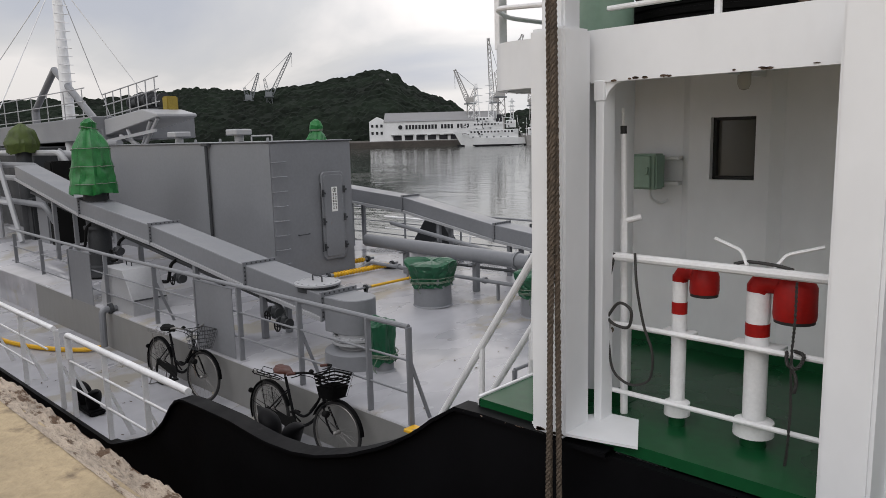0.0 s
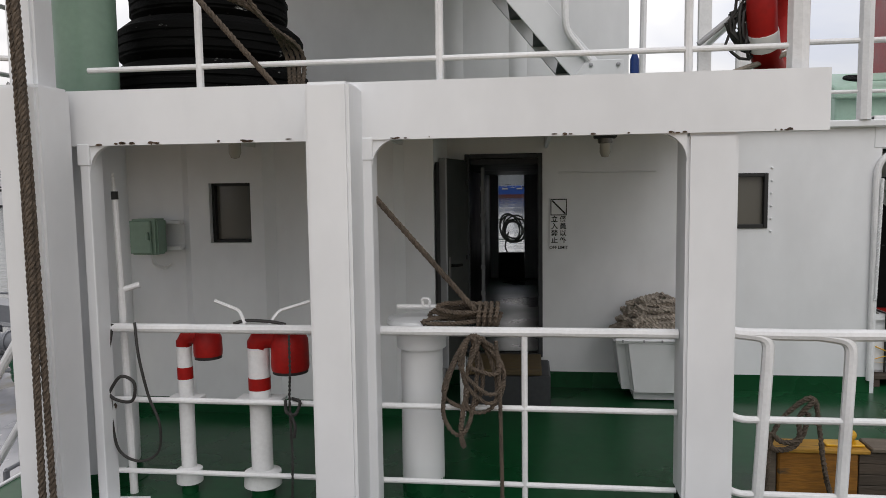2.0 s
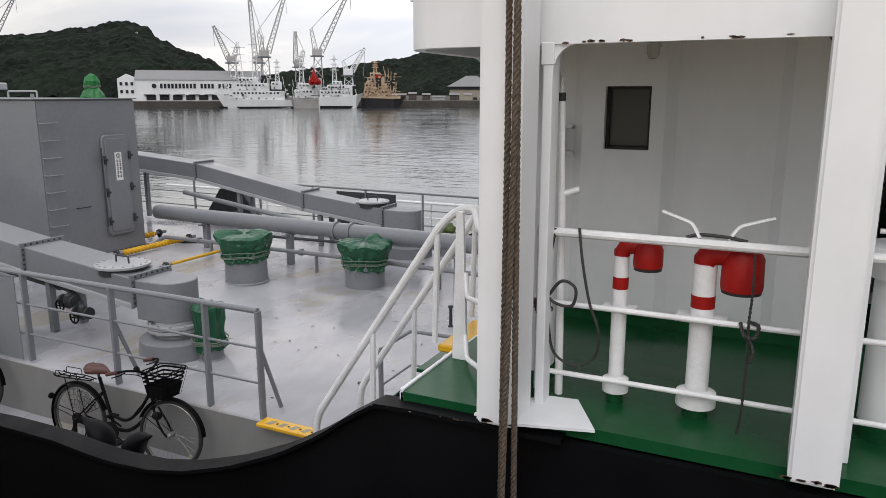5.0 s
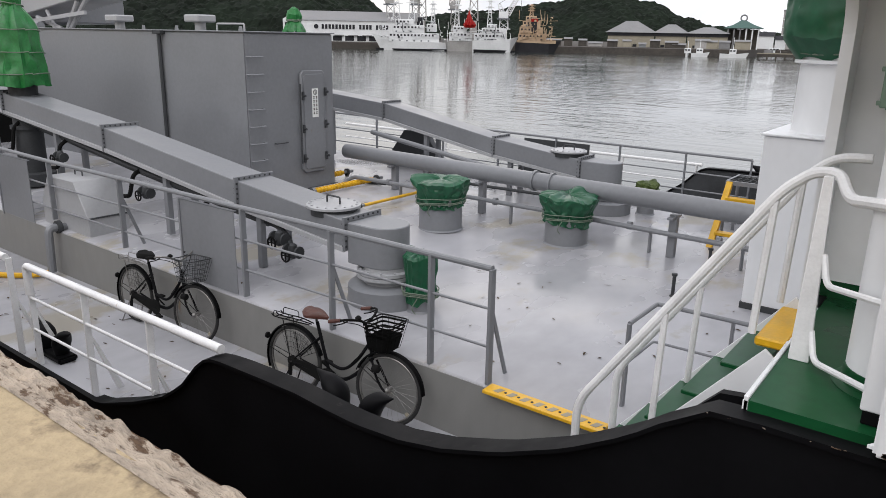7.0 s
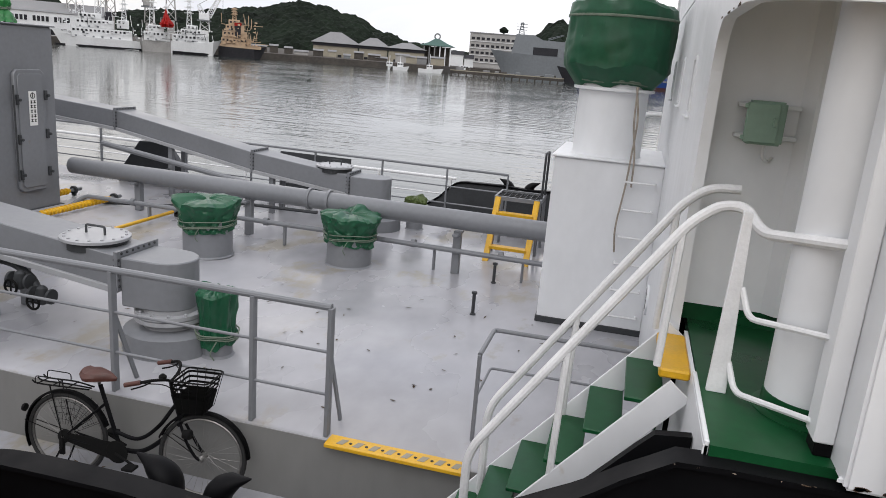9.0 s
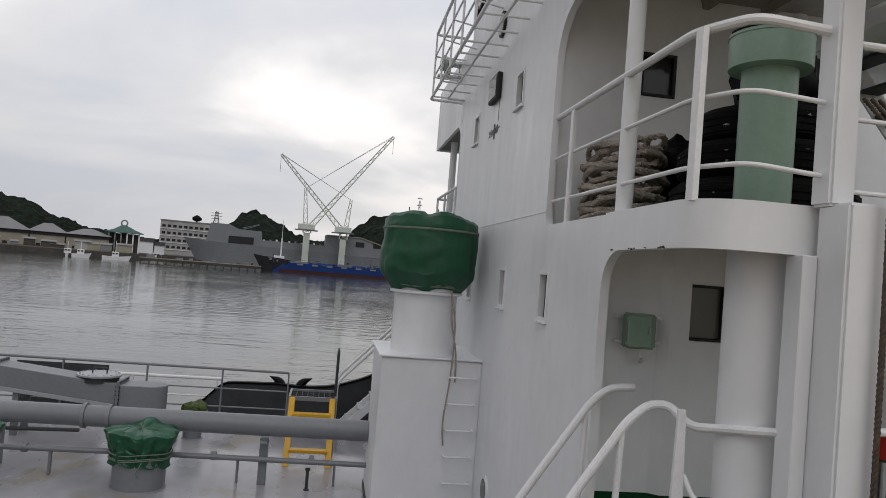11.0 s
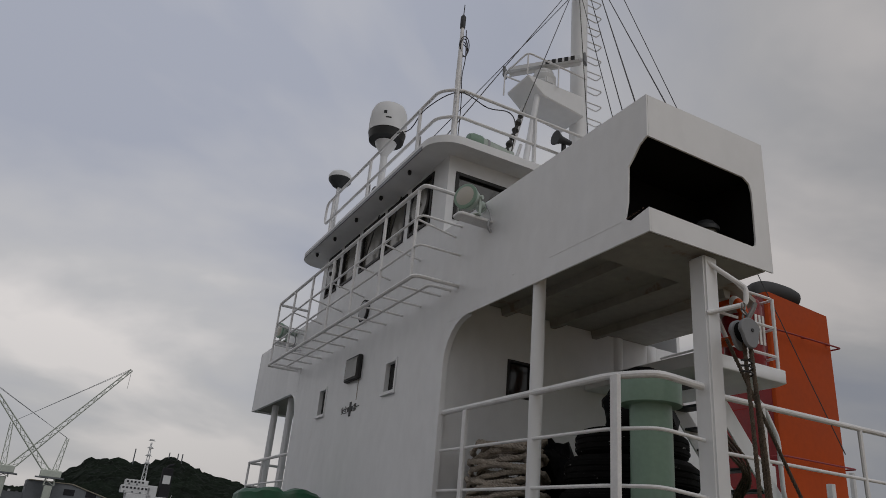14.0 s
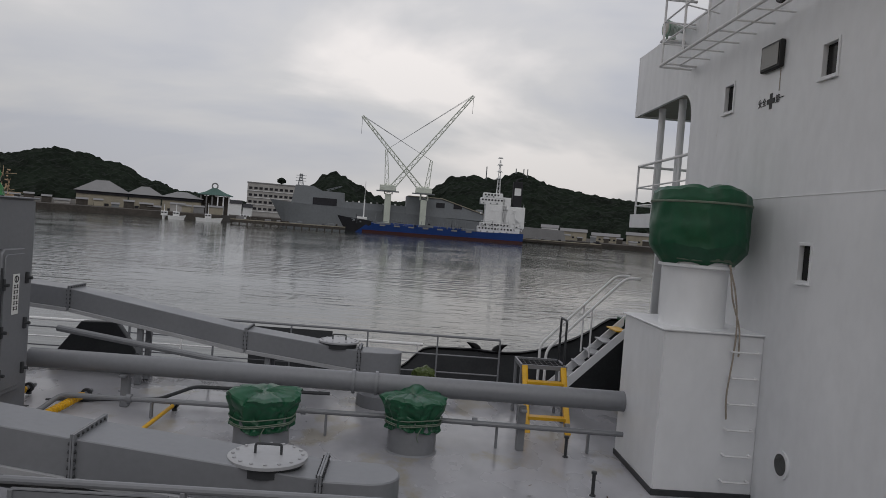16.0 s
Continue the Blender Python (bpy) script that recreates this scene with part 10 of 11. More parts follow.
ridge([(-9, 0.006), (-7.4, 0.028), (-6.5, 0.040), (-5.3, 0.056), (-4.6, 0.060), (-3.8, 0.056), (-2.6, 0.046), (-1, 0.034), (0.5, 0.028), (2, 0.036), (3.6, 0.055), (4.3, 0.067), (6, 0.069), (8, 0.068), (9.7, 0.079), (10.8, 0.073),
       (12.5, 0.062), (15, 0.056), (18, 0.052), (24, 0.042), (34, 0.05), (50, 0.04), (80, 0.045)],
      1000, 190, "woods", "distant wooded hills with a rounded summit", 7, 3.6, 1.08)
fx = Far(10.2, 985)
pt = fx.thing("radio_masts", "thin radio masts on the far hill top", "mast")
for az in (7.1, 9.4, 10.0, 10.3):
    b = B(); tube(b, [(fx.u(az), 0, fx.z(0.06)), (fx.u(az), 0, fx.z(0.086))], 0.7, 4); fx.part("mast", b, FAR_GREY, pt)
f = Far(-48.0, 500)
pg = f.thing("pagoda", "small white tower among the trees on the hill", "tower")
for k, (w, z) in enumerate(((3.0, 0.062), (2.4, 0.066), (1.7, 0.070))):
    b = B(); box(b, (-w / 2, -w / 2, f.z(z)), (w / 2, w / 2, f.z(z + 0.004))); f.part("storey", b, FAR_WHITE, pg)
    b = B(); lathe(b, [(w * 0.85, 0), (w * 0.3, 0.8)], (0, 0, f.z(z + 0.0035)), 4); f.part("roof", b, FAR_ROOF, pg)

# ---- dock yard warehouse ----
f = Far(-45, 350, 0.0)
w = f.thing("dock_warehouse", "long white gabled dock warehouse with name lettering", "warehouse")
ua, ub, zt = f.u(-48.3), f.u(-38.5), f.z(0.0255)
b = B(); box(b, (ua, 0, 0), (ub, 30, zt - 2.6)); f.part("wall", b, FAR_WHITE, w)
b = B(); prism(b, [(-0.5, zt - 2.7), (14, zt + 1.8), (31, zt - 2.7)], "x", ua - 0.4, ub + 0.4); f.part("roof", b, FAR_ROOF, w)
b = B(); prism(b, [(ua - 7.5, 0), (ua, 0), (ua, zt - 2.0), (ua - 3.7, zt - 0.2), (ua - 7.5, zt - 2.4)], "y", 2, 26); f.part("gable", b, FAR_WHITE, w)
f.windows(w, [ua - 6 + k * 2.2 for k in range(3)], 1.95, zt - 5.2, 1.1, 1.4)
f.windows(w, [ua - 6 + k * 2.2 for k in range(3)], 1.95, zt - 8.6, 1.1, 1.4)
f.windows(w, [ua + 6 + k * 5.5 for k in range(9)], -0.05, 0.3, 4.0, 2.2, FAR_DARK, "gate")
f.windows(w, [ua + 10.5 + k * 1.55 for k in range(10)] + [ua + 27.5 + k * 1.55 for k in range(4)] + [ua + 35.2 + k * 1.55 for k in range(4)], -0.08, zt - 6.4, 1.05, 2.0, FAR_DARK, "lettering_bar")
b = B(); lathe(b, [(1.0, -0.2), (1.0, 0)], (ua + 7.5, -0.05, zt - 5.4), 16, axis="y"); f.part("round_mark", b, FAR_DARK, w)
for k in range(9):
    b = B(); box(b, (ua + 3 + k * 6.3, -1.2, 2.6), (ua + 7.5 + k * 6.3, 0, 2.9)); f.part("canopy", b, FAR_ROOF, w)

# ---- white patrol ships, moored side by side ----
def upperworks(f, t, rows, m=FAR_WHITE, wins=True):
    for a0, a1, z0, z1 in rows:
        u0, u1 = f.u(a0), f.u(a1)
        b = B(); box(b, (u0, -3.2, f.z(z0)), (u1, 3.2, f.z(z1)), 0.15); f.part("deckhouse", b, m, t)
        if wins and u1 - u0 > 3:
            f.windows(t, [u0 + 0.9 + k * 1.5 for k in range(int((u1 - u0 - 0.8) / 1.5))], -3.2, f.z(z1) - 1.3, 0.8, 0.75)
            f.windows(t, [u0 + 1.6 + k * 3.1 for k in range(int((u1 - u0 - 1.8) / 3.1))], -3.22, f.z(z0) + 0.3, 0.7, 0.6, FAR_GREY, "side_opening")


def deck_gear(f, t, a0, a1, z0, z1, n, seed, m=FAR_WHITE):
    """Davits, lockers, vents, reels and rails crowded over the decks, too small to tell apart."""
    rnd = random.Random(seed)
    light, dark = B(), B()
    for k in range(n):
        u, v, f0 = f.u(rnd.uniform(a0, a1)), rnd.uniform(-4.2, -3.3), rnd.random() ** 1.6
        z = f.z(z0 + (z1 - z0) * f0)
        b = dark if rnd.random() < 0.13 else light
        kind = rnd.random()
        if kind < 0.5:
            w, h = rnd.uniform(0.25, 1.1), rnd.uniform(0.25, 0.8)
            box(b, (u - w / 2, v - 0.4, z), (u + w / 2, v + 0.4, z + h))
        elif kind < 0.8:
            tube(b, [(u, v, z - 0.5), (u + rnd.uniform(-0.8, 0.8), v, z + rnd.uniform(1.5, 4.5))], 0.1, 4)
        else:
            tube(b, [(u, v, z), (u + rnd.uniform(2, 5), v, z + rnd.uniform(-0.6, 0.6))], 0.09, 4)
    tagged(f.part("deck_gear", light, m, t), "crowded pale deck gear", kind="stuff")
    tagged(f.part("deck_gear", dark, FAR_DARK, t), "crowded dark deck gear", kind="stuff")


def ship_mast(f, t, az, z0, z1, m=FAR_WHITE, w=2.0, arms=3):
    u0 = f.u(az)
    b = B(); lattice(b, (u0, 0, f.z(z0)), (u0, 0, f.z(z1)), w, 7, 0.13, 0.25)
    for k in range(arms):
        z = f.z(z0) + (f.z(z1) - f.z(z0)) * (0.45 + 0.2 * k)
        tube(b, [(u0 - w * 0.9, 0, z), (u0 + w * 0.9, 0, z)], 0.12, 4); box(b, (u0 - 0.9, -0.9, z), (u0 + 0.9, 0.9, z + 0.5))
    f.part("mast", b, m, t)


f = Far(-39.4, 328)
s = f.thing("patrol_ship", "white patrol ship with lattice masts and stacked decks", "ship", "moored ships")
f.part("hull", hull([(f.u(-42.4), 0.3, f.z(0.003)), (f.u(-41.4), 2.6, f.z(-0.001)), (f.u(-40), 4, f.z(-0.0065)), (f.u(-36.6), 4, f.z(-0.0075)), (f.u(-36.4), 3.5, f.z(-0.007))]), FAR_WHITE, s)
b = hull([(f.u(-42.1), 0.5, 0.7), (f.u(-40), 4.05, 0.7), (f.u(-36.4), 3.6, 0.7)]); f.part("boot_topping", b, FAR_DARK, s)
upperworks(f, s, [(-41.0, -37.0, -0.0075, 0.004), (-40.7, -38.2, 0.004, 0.014), (-40.5, -39.0, 0.014, 0.021), (-38.0, -37.2, 0.006, 0.016)])
deck_gear(f, s, -41.8, -36.7, -0.004, 0.022, 60, 5); ship_mast(f, s, -40.4, 0.02, 0.066, w=3.2); ship_mast(f, s, -39.2, 0.018, 0.071, w=2.6); ship_mast(f, s, -37.5, 0.015, 0.045, w=1.8)
b = B(); box(b, (f.u(-38.8), -2, f.z(0.012)), (f.u(-38.3), 2, f.z(0.024)), 0.3); f.part("funnel", b, FAR_DARK, s)
f = Far(-35.4, 326)
s = f.thing("work_ship", "grey-hulled work ship between the patrol ships", "ship", "moored ships")
f.part("hull", hull([(f.u(-36.9), 0.4, f.z(0.0)), (f.u(-36.3), 3, f.z(-0.004)), (f.u(-34.0), 3, f.z(-0.006))]), FAR_CONC, s)
upperworks(f, s, [(-36.2, -34.4, -0.005, 0.006), (-35.9, -34.8, 0.006, 0.014)])
deck_gear(f, s, -36.6, -34.2, -0.005, 0.014, 34, 6); ship_mast(f, s, -35.6, 0.012, 0.055, w=2.2); ship_mast(f, s, -34.6, 0.01, 0.04, w=1.6)
f = Far(-32.5, 324)
s = f.thing("patrol_ship", "white patrol ship with a red covered fitting forward", "ship", "moored ships")
f.part("hull", hull([(f.u(-34.3), 4, f.z(-0.004)), (f.u(-32.5), 4, f.z(-0.004)), (f.u(-31.3), 3, f.z(-0.001)), (f.u(-30.7), 0.3, f.z(0.002))]), FAR_WHITE, s)
b = hull([(f.u(-34.2), 4.05, 1.0), (f.u(-32), 4.05, 0.9), (f.u(-30.9), 0.6, 0.6)]); f.part("boot_topping", b, FAR_DARK, s)
upperworks(f, s, [(-34.2, -31.6, -0.004, 0.005), (-33.6, -32.0, 0.005, 0.012), (-33.2, -32.4, 0.012, 0.017)])
deck_gear(f, s, -34.2, -31.2, -0.003, 0.014, 34, 7); ship_mast(f, s, -33.0, 0.016, 0.05, w=2.0)
b = cloth((f.u(-34.6), -4.2, f.z(0.012)), [(1.9, 0), (2.6, 1.2), (1.3, 3.2), (0.5, 5.4), (0.1, 7.0)], folds=5, depth=0.35, seed=3); f.part("red_cover", b, RED, s, "bright red cover")
for az, zp, ta, tt, lab, D in ((-34.3, 0.060, -31.6, 0.135, "pale grey lattice shipyard crane with a raised jib", 345), (-38.4, 0.058, -36.6, 0.128, "pale grey lattice shipyard crane with a raised jib", 352), (-38.9, 0.05, -39.4, 0.125, "pale grey lattice shipyard crane seen behind the ships", 372),
                               (-40.9, 0.05, -42.2, 0.085, "pale grey lattice shipyard crane with a short jib", 360), (-35.8, 0.045, -36.0, 0.08, "pale grey lattice shipyard crane with a short jib", 366), (-31.9, 0.035, -30.6, 0.06, "small white dockside crane", 350)):
    f = Far(az, D, 0.0)
    tower_crane(f, az, zp * 0.35, zp, ta, tt, FAR_CONC if zp > 0.04 else FAR_WHITE, lab)
f = Far(-57.0, 480, 0.0)
tower_crane(f, -57.1, 0.03, 0.062, -55.3, 0.111, FAR_GREY, "grey lattice crane behind the wooded headland")
tower_crane(f, -58.6, 0.03, 0.058, -57.8, 0.085, FAR_GREY, "grey lattice crane behind the wooded headland")

# ---- buff tug ----
f = Far(-29.3, 330)
s = f.thing("work_boat", "buff and orange work ship with a tall bridge", "ship", "moored ships")
f.part("hull", hull([(f.u(-30.9), 3.5, f.z(-0.005)), (f.u(-28.4), 3.5, f.z(-0.006)), (f.u(-27.5), 0.4, f.z(-0.002))]), FAR_DARK, s)
b = B(); box(b, (f.u(-30.8), -3.4, f.z(-0.006)), (f.u(-27.9), 3.4, f.z(-0.002))); f.part("bulwark", b, FAR_BUFF, s)
upperworks(f, s, [(-30.7, -28.6, -0.004, 0.006), (-30.6, -28.9, 0.006, 0.014), (-30.4, -29.1, 0.014, 0.022), (-30.2, -29.4, 0.022, 0.028)], FAR_BUFF)
deck_gear(f, s, -30.7, -28.2, -0.002, 0.026, 90, 8, FAR_BUFF); ship_mast(f, s, -29.8, 0.028, 0.043, FAR_BUFF, 1.6)
b = B(); box(b, (f.u(-29.75), -3.5, f.z(0.006)), (f.u(-29.35), -3.1, f.z(0.026))); f.part("funnel", b, FAR_DARK, s)
b = B(); box(b, (f.u(-29.8), -3.55, f.z(0.021)), (f.u(-29.3), -3.05, f.z(0.025))); f.part("funnel_band", b, RED, s)

# ---- sheds with hipped roofs, small boats, green-roofed building ----
for a0, a1, tt in ((-24.2, -20.6, 0.0245), (-20.7, -18.3, 0.021), (-18.4, -15.4, 0.018)):
    f = Far((a0 + a1) / 2, 362, 0.0)
    t = f.thing("harbour_shed", "cream-walled harbour shed with a grey hipped roof", "shed", "harbour sheds")
    u0, u1, zt = f.u(a0), f.u(a1), f.z(tt)
    ze = f.z(0.010)
    b = B(); box(b, (u0 + 0.6, 0, 0), (u1 - 0.6, 16, ze)); f.part("wall", b, FAR_CREAM, t)
    b = B()
    lo = [b.verts.new(p) for p in ((u0 - 0.7, -1.2, ze), (u1 + 0.7, -1.2, ze), (u1 + 0.7, 17, ze), (u0 - 0.7, 17, ze))]
    hi = [b.verts.new(p) for p in ((u0 + (u1 - u0) * 0.38, 7.5, zt), (u0 + (u1 - u0) * 0.62, 7.5, zt))]
    for q in ((lo[0], lo[1], hi[1], hi[0]), (lo[1], lo[2], hi[1]), (lo[2], lo[3], hi[0], hi[1]), (lo[3], lo[0], hi[0]), (lo[3], lo[2], lo[1], lo[0])):
        b.faces.new(q)
    f.part("roof", b, FAR_ROOF, t)
    # dark strip along the wall top stands in for the shadow of the eaves
    b = B(); box(b, (u0 + 0.3, -0.5, ze - 1.4), (u1 - 0.3, 0, ze - 0.05)); f.part("eaves_shade", b, FAR_DARK, t)
    f.windows(t, [u0 + 4 + k * 4.5 for k in range(int((u1 - u0 - 5) / 4.5))], -0.05, 0.2, 1.8, 1.1, FAR_DARK, "opening")
f = Far(-14.6, 366, 0.0)
t = f.thing("ferry_hall", "open harbour hall with a pale green curved roof", "building")
u0, u1 = f.u(-15.7), f.u(-13.3)
b = B(); prism(b, [(u0 - 1, f.z(0.017)), (u1 + 1, f.z(0.017)), (u1 - 3, f.z(0.021)), (u0 + (u1 - u0) * 0.55, f.z(0.026)), (u0 + (u1 - u0) * 0.42, f.z(0.0265)), (u0 + 3, f.z(0.021))], "y", -2, 14); f.part("roof", b, FAR_TEAL, t, "pale green roof")
b = B(); tube(b, [(u0 + (u1 - u0) * 0.48 + 1.3 * cos(k * pi / 8), 0, f.z(0.029) + 1.3 * sin(k * pi / 8)) for k in range(17)], 0.35, 5); f.part("ring_ornament", b, FAR_ROOF, t)
for k in range(6):
    uu = u0 + 1 + k * (u1 - u0 - 2) / 5
    b = B(); box(b, (uu - 0.3, -1, 0), (uu + 0.3, -0.4, f.z(0.017))); f.part("column", b, FAR_WHITE if k > 2 else FAR_ROOF, t)
b = B(); box(b, (u0 + 1, 4, 0), (u1 - 1, 12, f.z(0.016))); f.part("hall", b, FAR_STONE, t)
for az0, az1, top_te in ((-17.9, -16.6, 0.002), (-15.9, -13.9, 0.006), (-18.3, -18.0, 0.001)):
    f = Far((az0 + az1) / 2, 322)
    t = f.thing("small_boat", "small white harbour boat at the far quay", "boat", "small boats")
    f.part("hull", hull([(f.u(az0), 1.0, f.z(-0.0135)), (f.u((az0 + az1) / 2), 1.5, f.z(-0.014)), (f.u(az1), 0.2, f.z(-0.012))]), FAR_WHITE, t)
    um = f.u(az0 * 0.55 + az1 * 0.45)
    b = B(); box(b, (um - 1.3, -1, f.z(-0.014)), (um + 1.3, 1, f.z(-0.008)), 0.1); f.part("cabin", b, FAR_WHITE, t)
    f.windows(t, [um - 0.7, um + 0.5], -1.0, f.z(-0.0108), 0.8, 0.5)
    b = B(); tube(b, [(um, 0, f.z(-0.009)), (um, 0, f.z(top_te))], 0.12, 4); f.part("mast", b, FAR_WHITE, t)

# ---- low quay sheds and clutter along the far waterfront ----
rq = random.Random(11)
for k in range(26):
    az = -28 + k * 1.05 + rq.uniform(-0.3, 0.3) if k < 14 else 10.5 + (k - 14) * 1.0
    f = Far(az, 352 if k < 14 else 452, 0.0)
    h, wd = rq.uniform(1.2, 3.4), rq.uniform(3, 7)
    t = f.thing("quay_shed", "small weathered hut or stack on the far quay", "hut", "quay huts")
    b = B(); box(b, (-wd / 2, 0, 0), (wd / 2, 4, h), 0.1); f.part("wall", b, rq.choice((FAR_CREAM, FAR_GREY, FAR_ROOF, FAR_STONE, FAR_STONE, FAR_CONC)), t)
    b = B(); prism(b, [(-0.4, h), (2, h + 0.8), (4.4, h)], "x", -wd / 2 - 0.2, wd / 2 + 0.2); f.part("roof", b, FAR_ROOF, t)

# ---- four-storey building ----
f = Far(-10.3, 470, 0.0)
t = f.thing("office_block", "four-storey pale concrete office block with ribbon windows", "building")
u0, u1, zt = f.u(-12.0), f.u(-8.2), f.z(0.0375)
b = B(); box(b, (u0, 0, 0), (u1, 14, zt)); f.part("wall", b, FAR_CONC, t)
b = B(); box(b, (u0 - 0.3, -0.3, zt), (u1 + 0.3, 14.3, zt + 0.7)); f.part("parapet", b, FAR_ROOF, t)
st = (zt - 1.0) / 4.6
for r in range(4):
    z = zt - 0.6 - st * (r + 0.75)
    f.windows(t, [u0 + 2.0 + k * 3.1 for k in range(int((u1 - u0 - 2) / 3.1))], -0.05, z, 2.0, 1.5)
    b = B(); box(b, (u0, -0.5, z - 1.0), (u1, 0, z - 0.7)); f.part("ledge", b, FAR_WHITE, t)
b = cloth((f.u(-9.4), 5, zt), [(0.4, 0), (0.4, 1.2), (2.2, 1.8), (2.5, 3.5), (1.2, 4.8), (0.2, 5.2)], folds=5, depth=0.3, seed=8); f.part("roof_tree", b, FOREST, t)
f = Far(-12.6, 420, 0.0)
for a0, a1, te1 in ((-14.2, -12.4, 0.012), (-12.3, -11.6, 0.008)):
    t = f.thing("town_house", "low pale house among dark trees on the far shore", "house", "far houses")
    b = B(); box(b, (f.u(a0), 0, 0), (f.u(a1), 8, f.z(te1) - 1.5)); f.part("wall", b, FAR_WHITE, t)
    b = B(); prism(b, [(-0.5, f.z(te1) - 1.5), (4, f.z(te1) + 0.5), (8.5, f.z(te1) - 1.5)], "x", f.u(a0) - 0.4, f.u(a1) + 0.4); f.part("roof", b, FAR_DARK, t)

# ---- grey landing ship ----
f = Far(-2, 385)
s = f.thing("naval_ship", "long grey naval ship with a flat flight deck", "ship", "moored ships")
f.part("hull", hull([(f.u(-10.3), 0.4, f.z(0.019)), (f.u(-9.2), 4, f.z(0.017)), (f.u(-7), 7, f.z(0.015)), (f.u(0), 8, f.z(0.013)), (f.u(6.8), 8, f.z(0.009)), (f.u(9.5), 7, f.z(0.006))]), FAR_GREY, s)
b = B(); prism(b, [(f.u(-8.6), f.z(0.014)), (f.u(-4.4), f.z(0.014)), (f.u(-4.5), f.z(0.034)), (f.u(-6.2), f.z(0.0345)), (f.u(-6.9), f.z(0.04)), (f.u(-8.3), f.z(0.04))], "y", -5, 5); f.part("bridge", b, FAR_GREY, s)
b = B(); box(b, (f.u(-6.9), -5.3, f.z(0.0155)), (f.u(-5.0), -4.9, f.z(0.025))); f.part("side_opening", b, FAR_DARK, s)
b = B(); box(b, (f.u(-4.5), -6, f.z(0.013)), (f.u(0.5), 6, f.z(0.0225))); f.part("deckhouse", b, FAR_GREY, s)
b = B(); prism(b, [(f.u(0.5), f.z(0.012)), (f.u(7.4), f.z(0.010)), (f.u(6.6), f.z(0.019)), (f.u(3.2), f.z(0.036)), (f.u(0.5), f.z(0.037))], "y", -7, 7); f.part("ramp_house", b, FAR_GREY, s)
b = B(); prism(b, [(f.u(0.6), f.z(0.0365)), (f.u(3.25), f.z(0.0362)), (f.u(6.7), f.z(0.0192)), (f.u(6.7), f.z(0.0202)), (f.u(3.3), f.z(0.0372)), (f.u(0.6), f.z(0.0375))], "y", -7.5, 7.5); f.part("deck_edge", b, FAR_CREAM, s)
f.windows(s, [f.u(a) for a in (3.2, 4.6)], -7.05, f.z(0.024), 4.5, 2.6)
ship_mast(f, s, -8.0, 0.038, 0.056, FAR_GREY, 3.0)
f.part("jib", lattice(B(), (f.u(-5.9), 0, f.z(0.036)), (f.u(-4.7), 0, f.z(0.043)), 0.8, 4, 0.12), FAR_GREY, s)
for k in range(10):
    b = B(); box(b, (f.u(-4.3 + k * 0.48), -6.2, f.z(0.0225)), (f.u(-4.15 + k * 0.48), -5.6, f.z(0.0235 + (k % 3) * 0.0006))); f.part("deck_fitting", b, FAR_ROOF if k % 2 else FAR_WHITE, s)
for a0 in (6.2, 6.9):
    b = B(); box(b, (f.u(a0), -4, f.z(0.01)), (f.u(a0 + 0.45), 4, f.z(0.026)), 0.3); f.part("turret", b, FAR_GREY, s)

# ---- piers ----
def pier(a0, a1, d, te_top, label):
    f = Far((a0 + a1) / 2, d)
    t = f.thing("pier", label, "pier", "piers")
    zt = f.z(te_top)
    b = B(); box(b, (f.u(a0), -4, zt - 1.1), (f.u(a1), 4, zt), 0.1); f.part("deck", b, FAR_STONE, t)
    b = B(); box(b, (f.u(a0), -4.1, zt), (f.u(a1), -3.8, zt + 0.35)); f.part("kerb", b, FAR_CREAM, t)
    n = int((f.u(a1) - f.u(a0)) / 3.2)
    for k in range(n + 1):
        uu = f.u(a0) + 0.5 + k * 3.2
        b = B(); box(b, (uu - 0.3, -3.9, -1), (uu + 0.3, -3.3, zt - 1.1)); f.part("pile", b, FAR_STONE, t)
    rr = random.Random(int(d + a0))
    for k in range(int(n * 1.2)):
        uu = rr.uniform(f.u(a0) + 1, f.u(a1) - 1)
        w, h = rr.uniform(0.6, 3.2), rr.uniform(0.4, 1.7)
        b = B(); box(b, (uu - w / 2, rr.uniform(-3, 1), zt), (uu + w / 2, 2, zt + h), 0.1); f.part("cargo_stack", b, rr.choice((FAR_GREY, FAR_STONE, FAR_ROOF, FAR_DARK, FAR_CREAM)), t)


pier(-13.3, -4.4, 318, -0.0125, "long low pier with stacked gear before the grey ship")
pier(9.2, 16.0, 352, -0.0095, "low wooden pier with piles beside the cargo ship")
f = Far(-12.2, 330)
t = f.thing("parked_van", "white van parked on the pier", "van")
b = B(); prism(b, [(-2.3, 0.5), (2.3, 0.5), (2.3, 1.4), (1.6, 2.3), (-2.3, 2.3)], "y", -1, 1, 0.1); bmesh.ops.translate(b, verts=b.verts, vec=(0, 0, f.z(-0.0125))); f.part("body", b, FAR_WHITE, t)
f.windows(t, [-1.4, -0.2, 1.0], -1.0, f.z(-0.0125) + 1.4, 0.9, 0.6)
for uu in (-1.5, 1.5):
    b = B(); lathe(b, [(0.5, -1.05), (0.5, 1.05)], (uu, 0, f.z(-0.0125) + 0.5), 12, axis="y"); f.part("wheel", b, FAR_DARK, t)
f = Far(9.7, 430)
t = f.thing("storage_hall", "grey round-roofed storage hall beyond the pier", "building")
b = B(); prism(b, [(f.u(8.0), 2.5), (f.u(13.4), 2.5), (f.u(13.2), f.z(0.006)), (f.u(8.6), f.z(0.008))], "y", 0, 20); f.part("hall", b, FAR_ROOF, t)
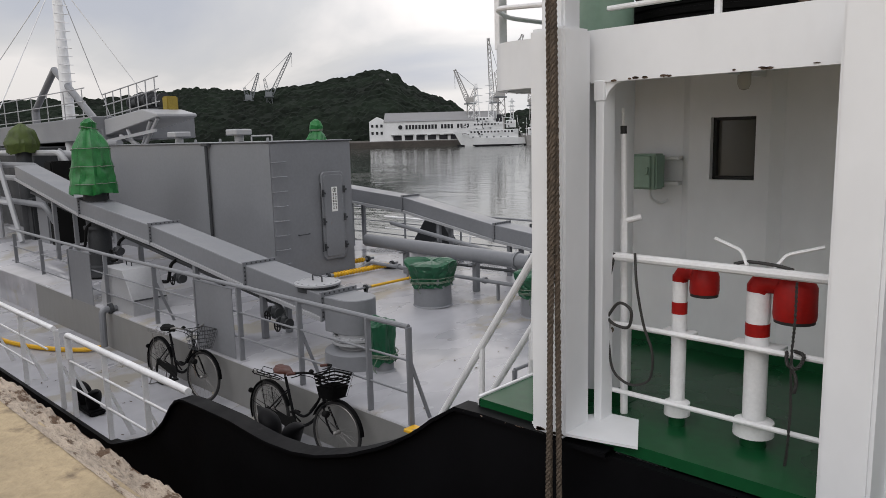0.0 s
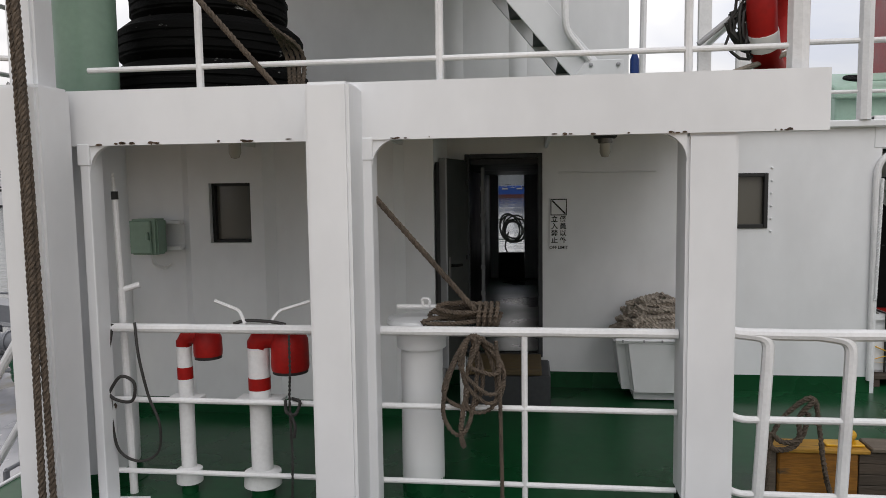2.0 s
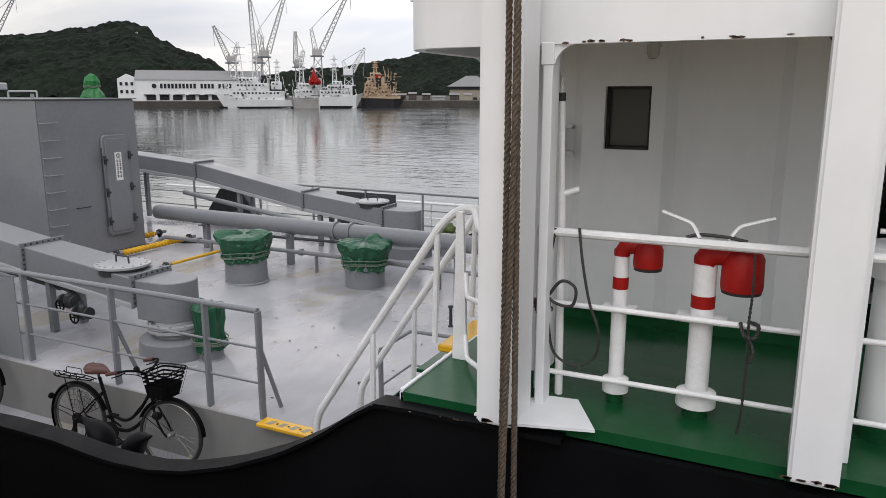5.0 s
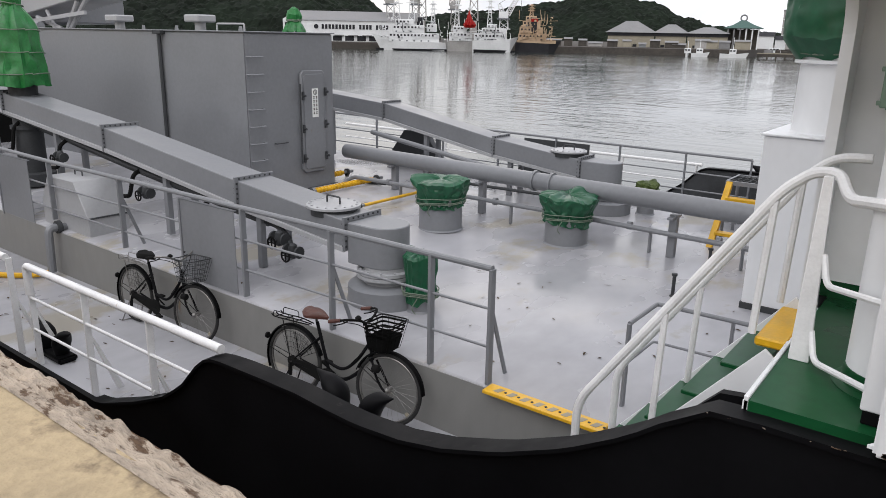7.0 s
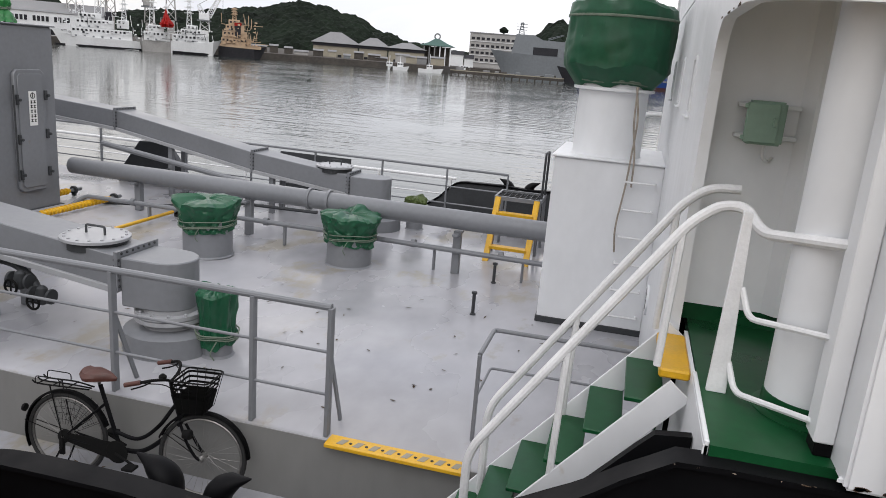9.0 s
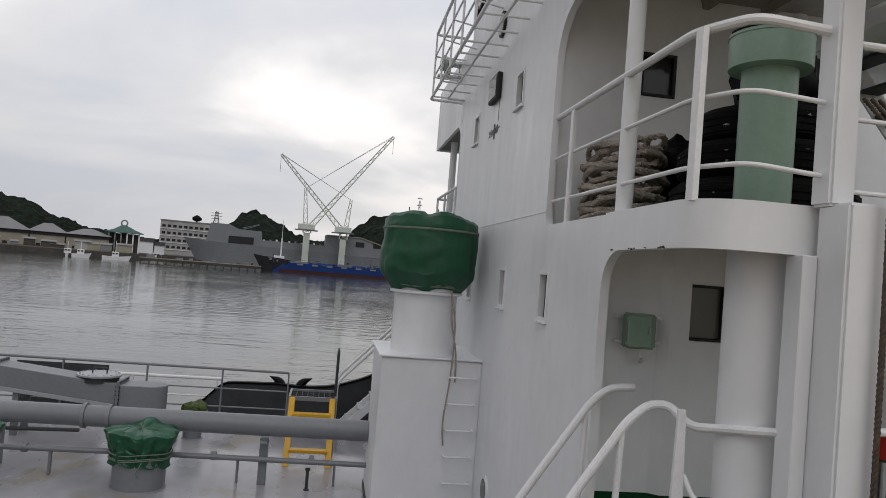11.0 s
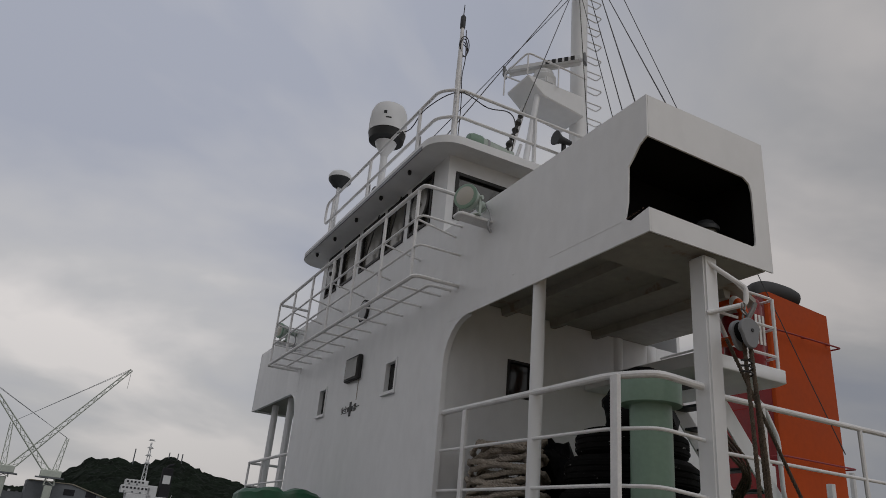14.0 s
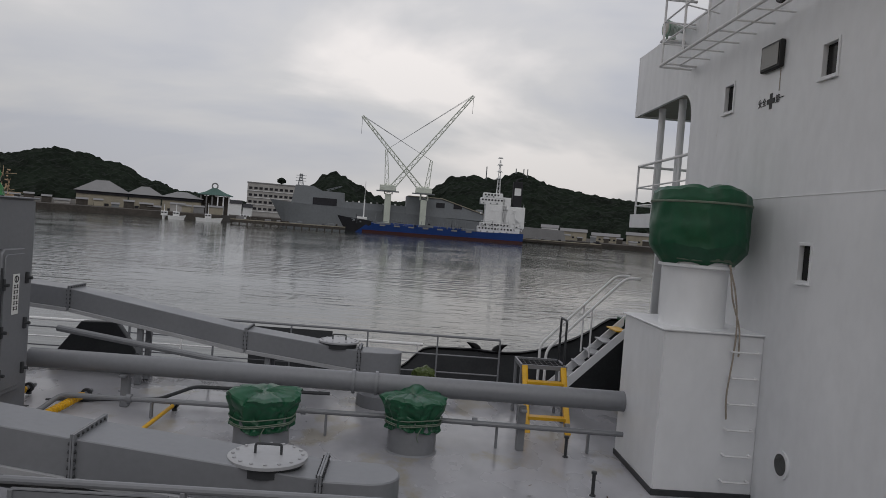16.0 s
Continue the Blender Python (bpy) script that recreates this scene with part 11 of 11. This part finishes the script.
for a0, a1, te1 in ((13.0, 15.0, 0.010), (11.5, 12.8, 0.013), (15.4, 17.5, 0.007), (18, 20.5, 0.011), (22, 25, 0.009)):
    f2 = Far((a0 + a1) / 2, 470, 0.0)
    t = f2.thing("town_house", "low grey-roofed house on the far shore", "house", "far houses")
    zt = f2.z(te1)
    b = B(); box(b, (f2.u(a0), 0, 0), (f2.u(a1), 9, zt - 2)); f2.part("wall", b, FAR_CREAM if a0 > 12 else FAR_WHITE, t)
    b = B(); prism(b, [(-0.6, zt - 2), (4.5, zt), (9.6, zt - 2)], "x", f2.u(a0) - 0.5, f2.u(a1) + 0.5); f2.part("roof", b, FAR_ROOF, t)
    f2.windows(t, [f2.u(a0) + 2 + k * 3 for k in range(int((f2.u(a1) - f2.u(a0) - 2) / 3))], -0.05, 1.5, 1.4, 1.1)

# ---- blue cargo ship ----
f = Far(2.6, 345)
s = f.thing("cargo_ship", "blue coaster with a white aft bridge and maroon waterline", "ship", "moored ships")
f.part("hull", hull([(f.u(-4.7), 0.3, f.z(0.0035)), (f.u(-3.9), 2.6, f.z(0.001)), (f.u(-2.6), 4.5, f.z(-0.001)), (f.u(-1.9), 5, f.z(-0.004)), (f.u(6.4), 5, f.z(-0.0045)), (f.u(9.4), 5, f.z(-0.003)), (f.u(9.9), 3.8, f.z(-0.003))]), BLUE, s)
f.part("bow_plating", hull([(f.u(-5.0), 0.25, f.z(0.0042)), (f.u(-4.2), 2.6, f.z(0.0022)), (f.u(-2.7), 4.6, f.z(0.0005)), (f.u(-2.2), 5.05, f.z(-0.001))], flare=0.7), FAR_DARK, s, "black flared bow")
deck_gear(f, s, -3.8, 6.2, -0.004, 0.003, 60, 31, FAR_GREY); deck_gear(f, s, 6.4, 9.8, 0.0, 0.03, 40, 33)
f.part("boot_topping", hull([(f.u(-4.2), 0.5, f.z(-0.0132)), (f.u(-2.4), 4.6, f.z(-0.0132)), (f.u(9.6), 4.9, f.z(-0.0132)), (f.u(9.9), 3.6, f.z(-0.0132))], flare=0.95), MAROON, s)
b = B(); box(b, (f.u(-3.4), -2, f.z(0.0)), (f.u(-2.6), 2, f.z(0.004)), 0.2); f.part("windlass_house", b, FAR_WHITE, s)
b = B(); tube(b, [(f.u(-2.9), 0, f.z(0.0)), (f.u(-2.9), 0, f.z(0.028))], 0.35, 6); tube(b, [(f.u(-2.9), 0, f.z(0.028)), (f.u(-2.9), 0, f.z(0.053))], 0.12, 5); f.part("fore_mast", b, FAR_WHITE, s)
for k in range(7):
    a0 = -1.8 + k * 1.15
    b = B(); box(b, (f.u(a0), -3.5, f.z(-0.0045)), (f.u(a0 + 1.1), 3.5, f.z(-0.0015)), 0.15); f.part("hatch_cover", b, BLUE if k % 3 else FAR_GREY, s)
    b = B(); box(b, (f.u(a0 + 0.3), -5.05, f.z(-0.0065)), (f.u(a0 + 0.75), -4.9, f.z(-0.0045))); f.part("freeing_port", b, FAR_ROOF, s)
upperworks(f, s, [(6.3, 9.6, -0.005, 0.004), (6.5, 8.9, 0.004, 0.0095)])
upperworks(f, s, [(6.8, 8.5, 0.0095, 0.034), (8.7, 9.9, 0.004, 0.033), (8.1, 8.75, 0.0095, 0.045)], wins=False)
upperworks(f, s, [(6.4, 8.3, 0.034, 0.043), (6.6, 8.1, 0.043, 0.050)])
b = B(); box(b, (f.u(8.9), -2, f.z(0.033)), (f.u(9.6), 2, f.z(0.068)), 0.2); f.part("funnel", b, FAR_DARK, s)
b = B(); box(b, (f.u(9.0), -2.1, f.z(0.049)), (f.u(9.5), -2.0, f.z(0.059))); f.part("funnel_mark", b, FAR_WHITE, s)
b = B(); tube(b, [(f.u(9.05), 0, f.z(0.066)), (f.u(9.25), 0, f.z(0.071)), (f.u(9.6), 0, f.z(0.073))], 0.5, 8); f.part("exhaust_pipe", b, FAR_DARK, s)
ship_mast(f, s, 7.75, 0.05, 0.096, FAR_WHITE, 1.6, 4)

# ---- twin pale green cranes ----
f = Far(0.4, 372)
for az, te0, tip_az, tip_te, te_top, lab in ((-1.0, 0.038, 5.3, 0.181, 0.098, "pale green shipyard crane with a long raised lattice jib"), (1.9, 0.033, -3.5, 0.141, 0.088, "pale green shipyard crane with a crossing lattice jib")):
    tower_crane(f, az, te0, 0.052, tip_az, tip_te, FAR_PALEGREEN, lab, te_top=te_top, broad=1.9)
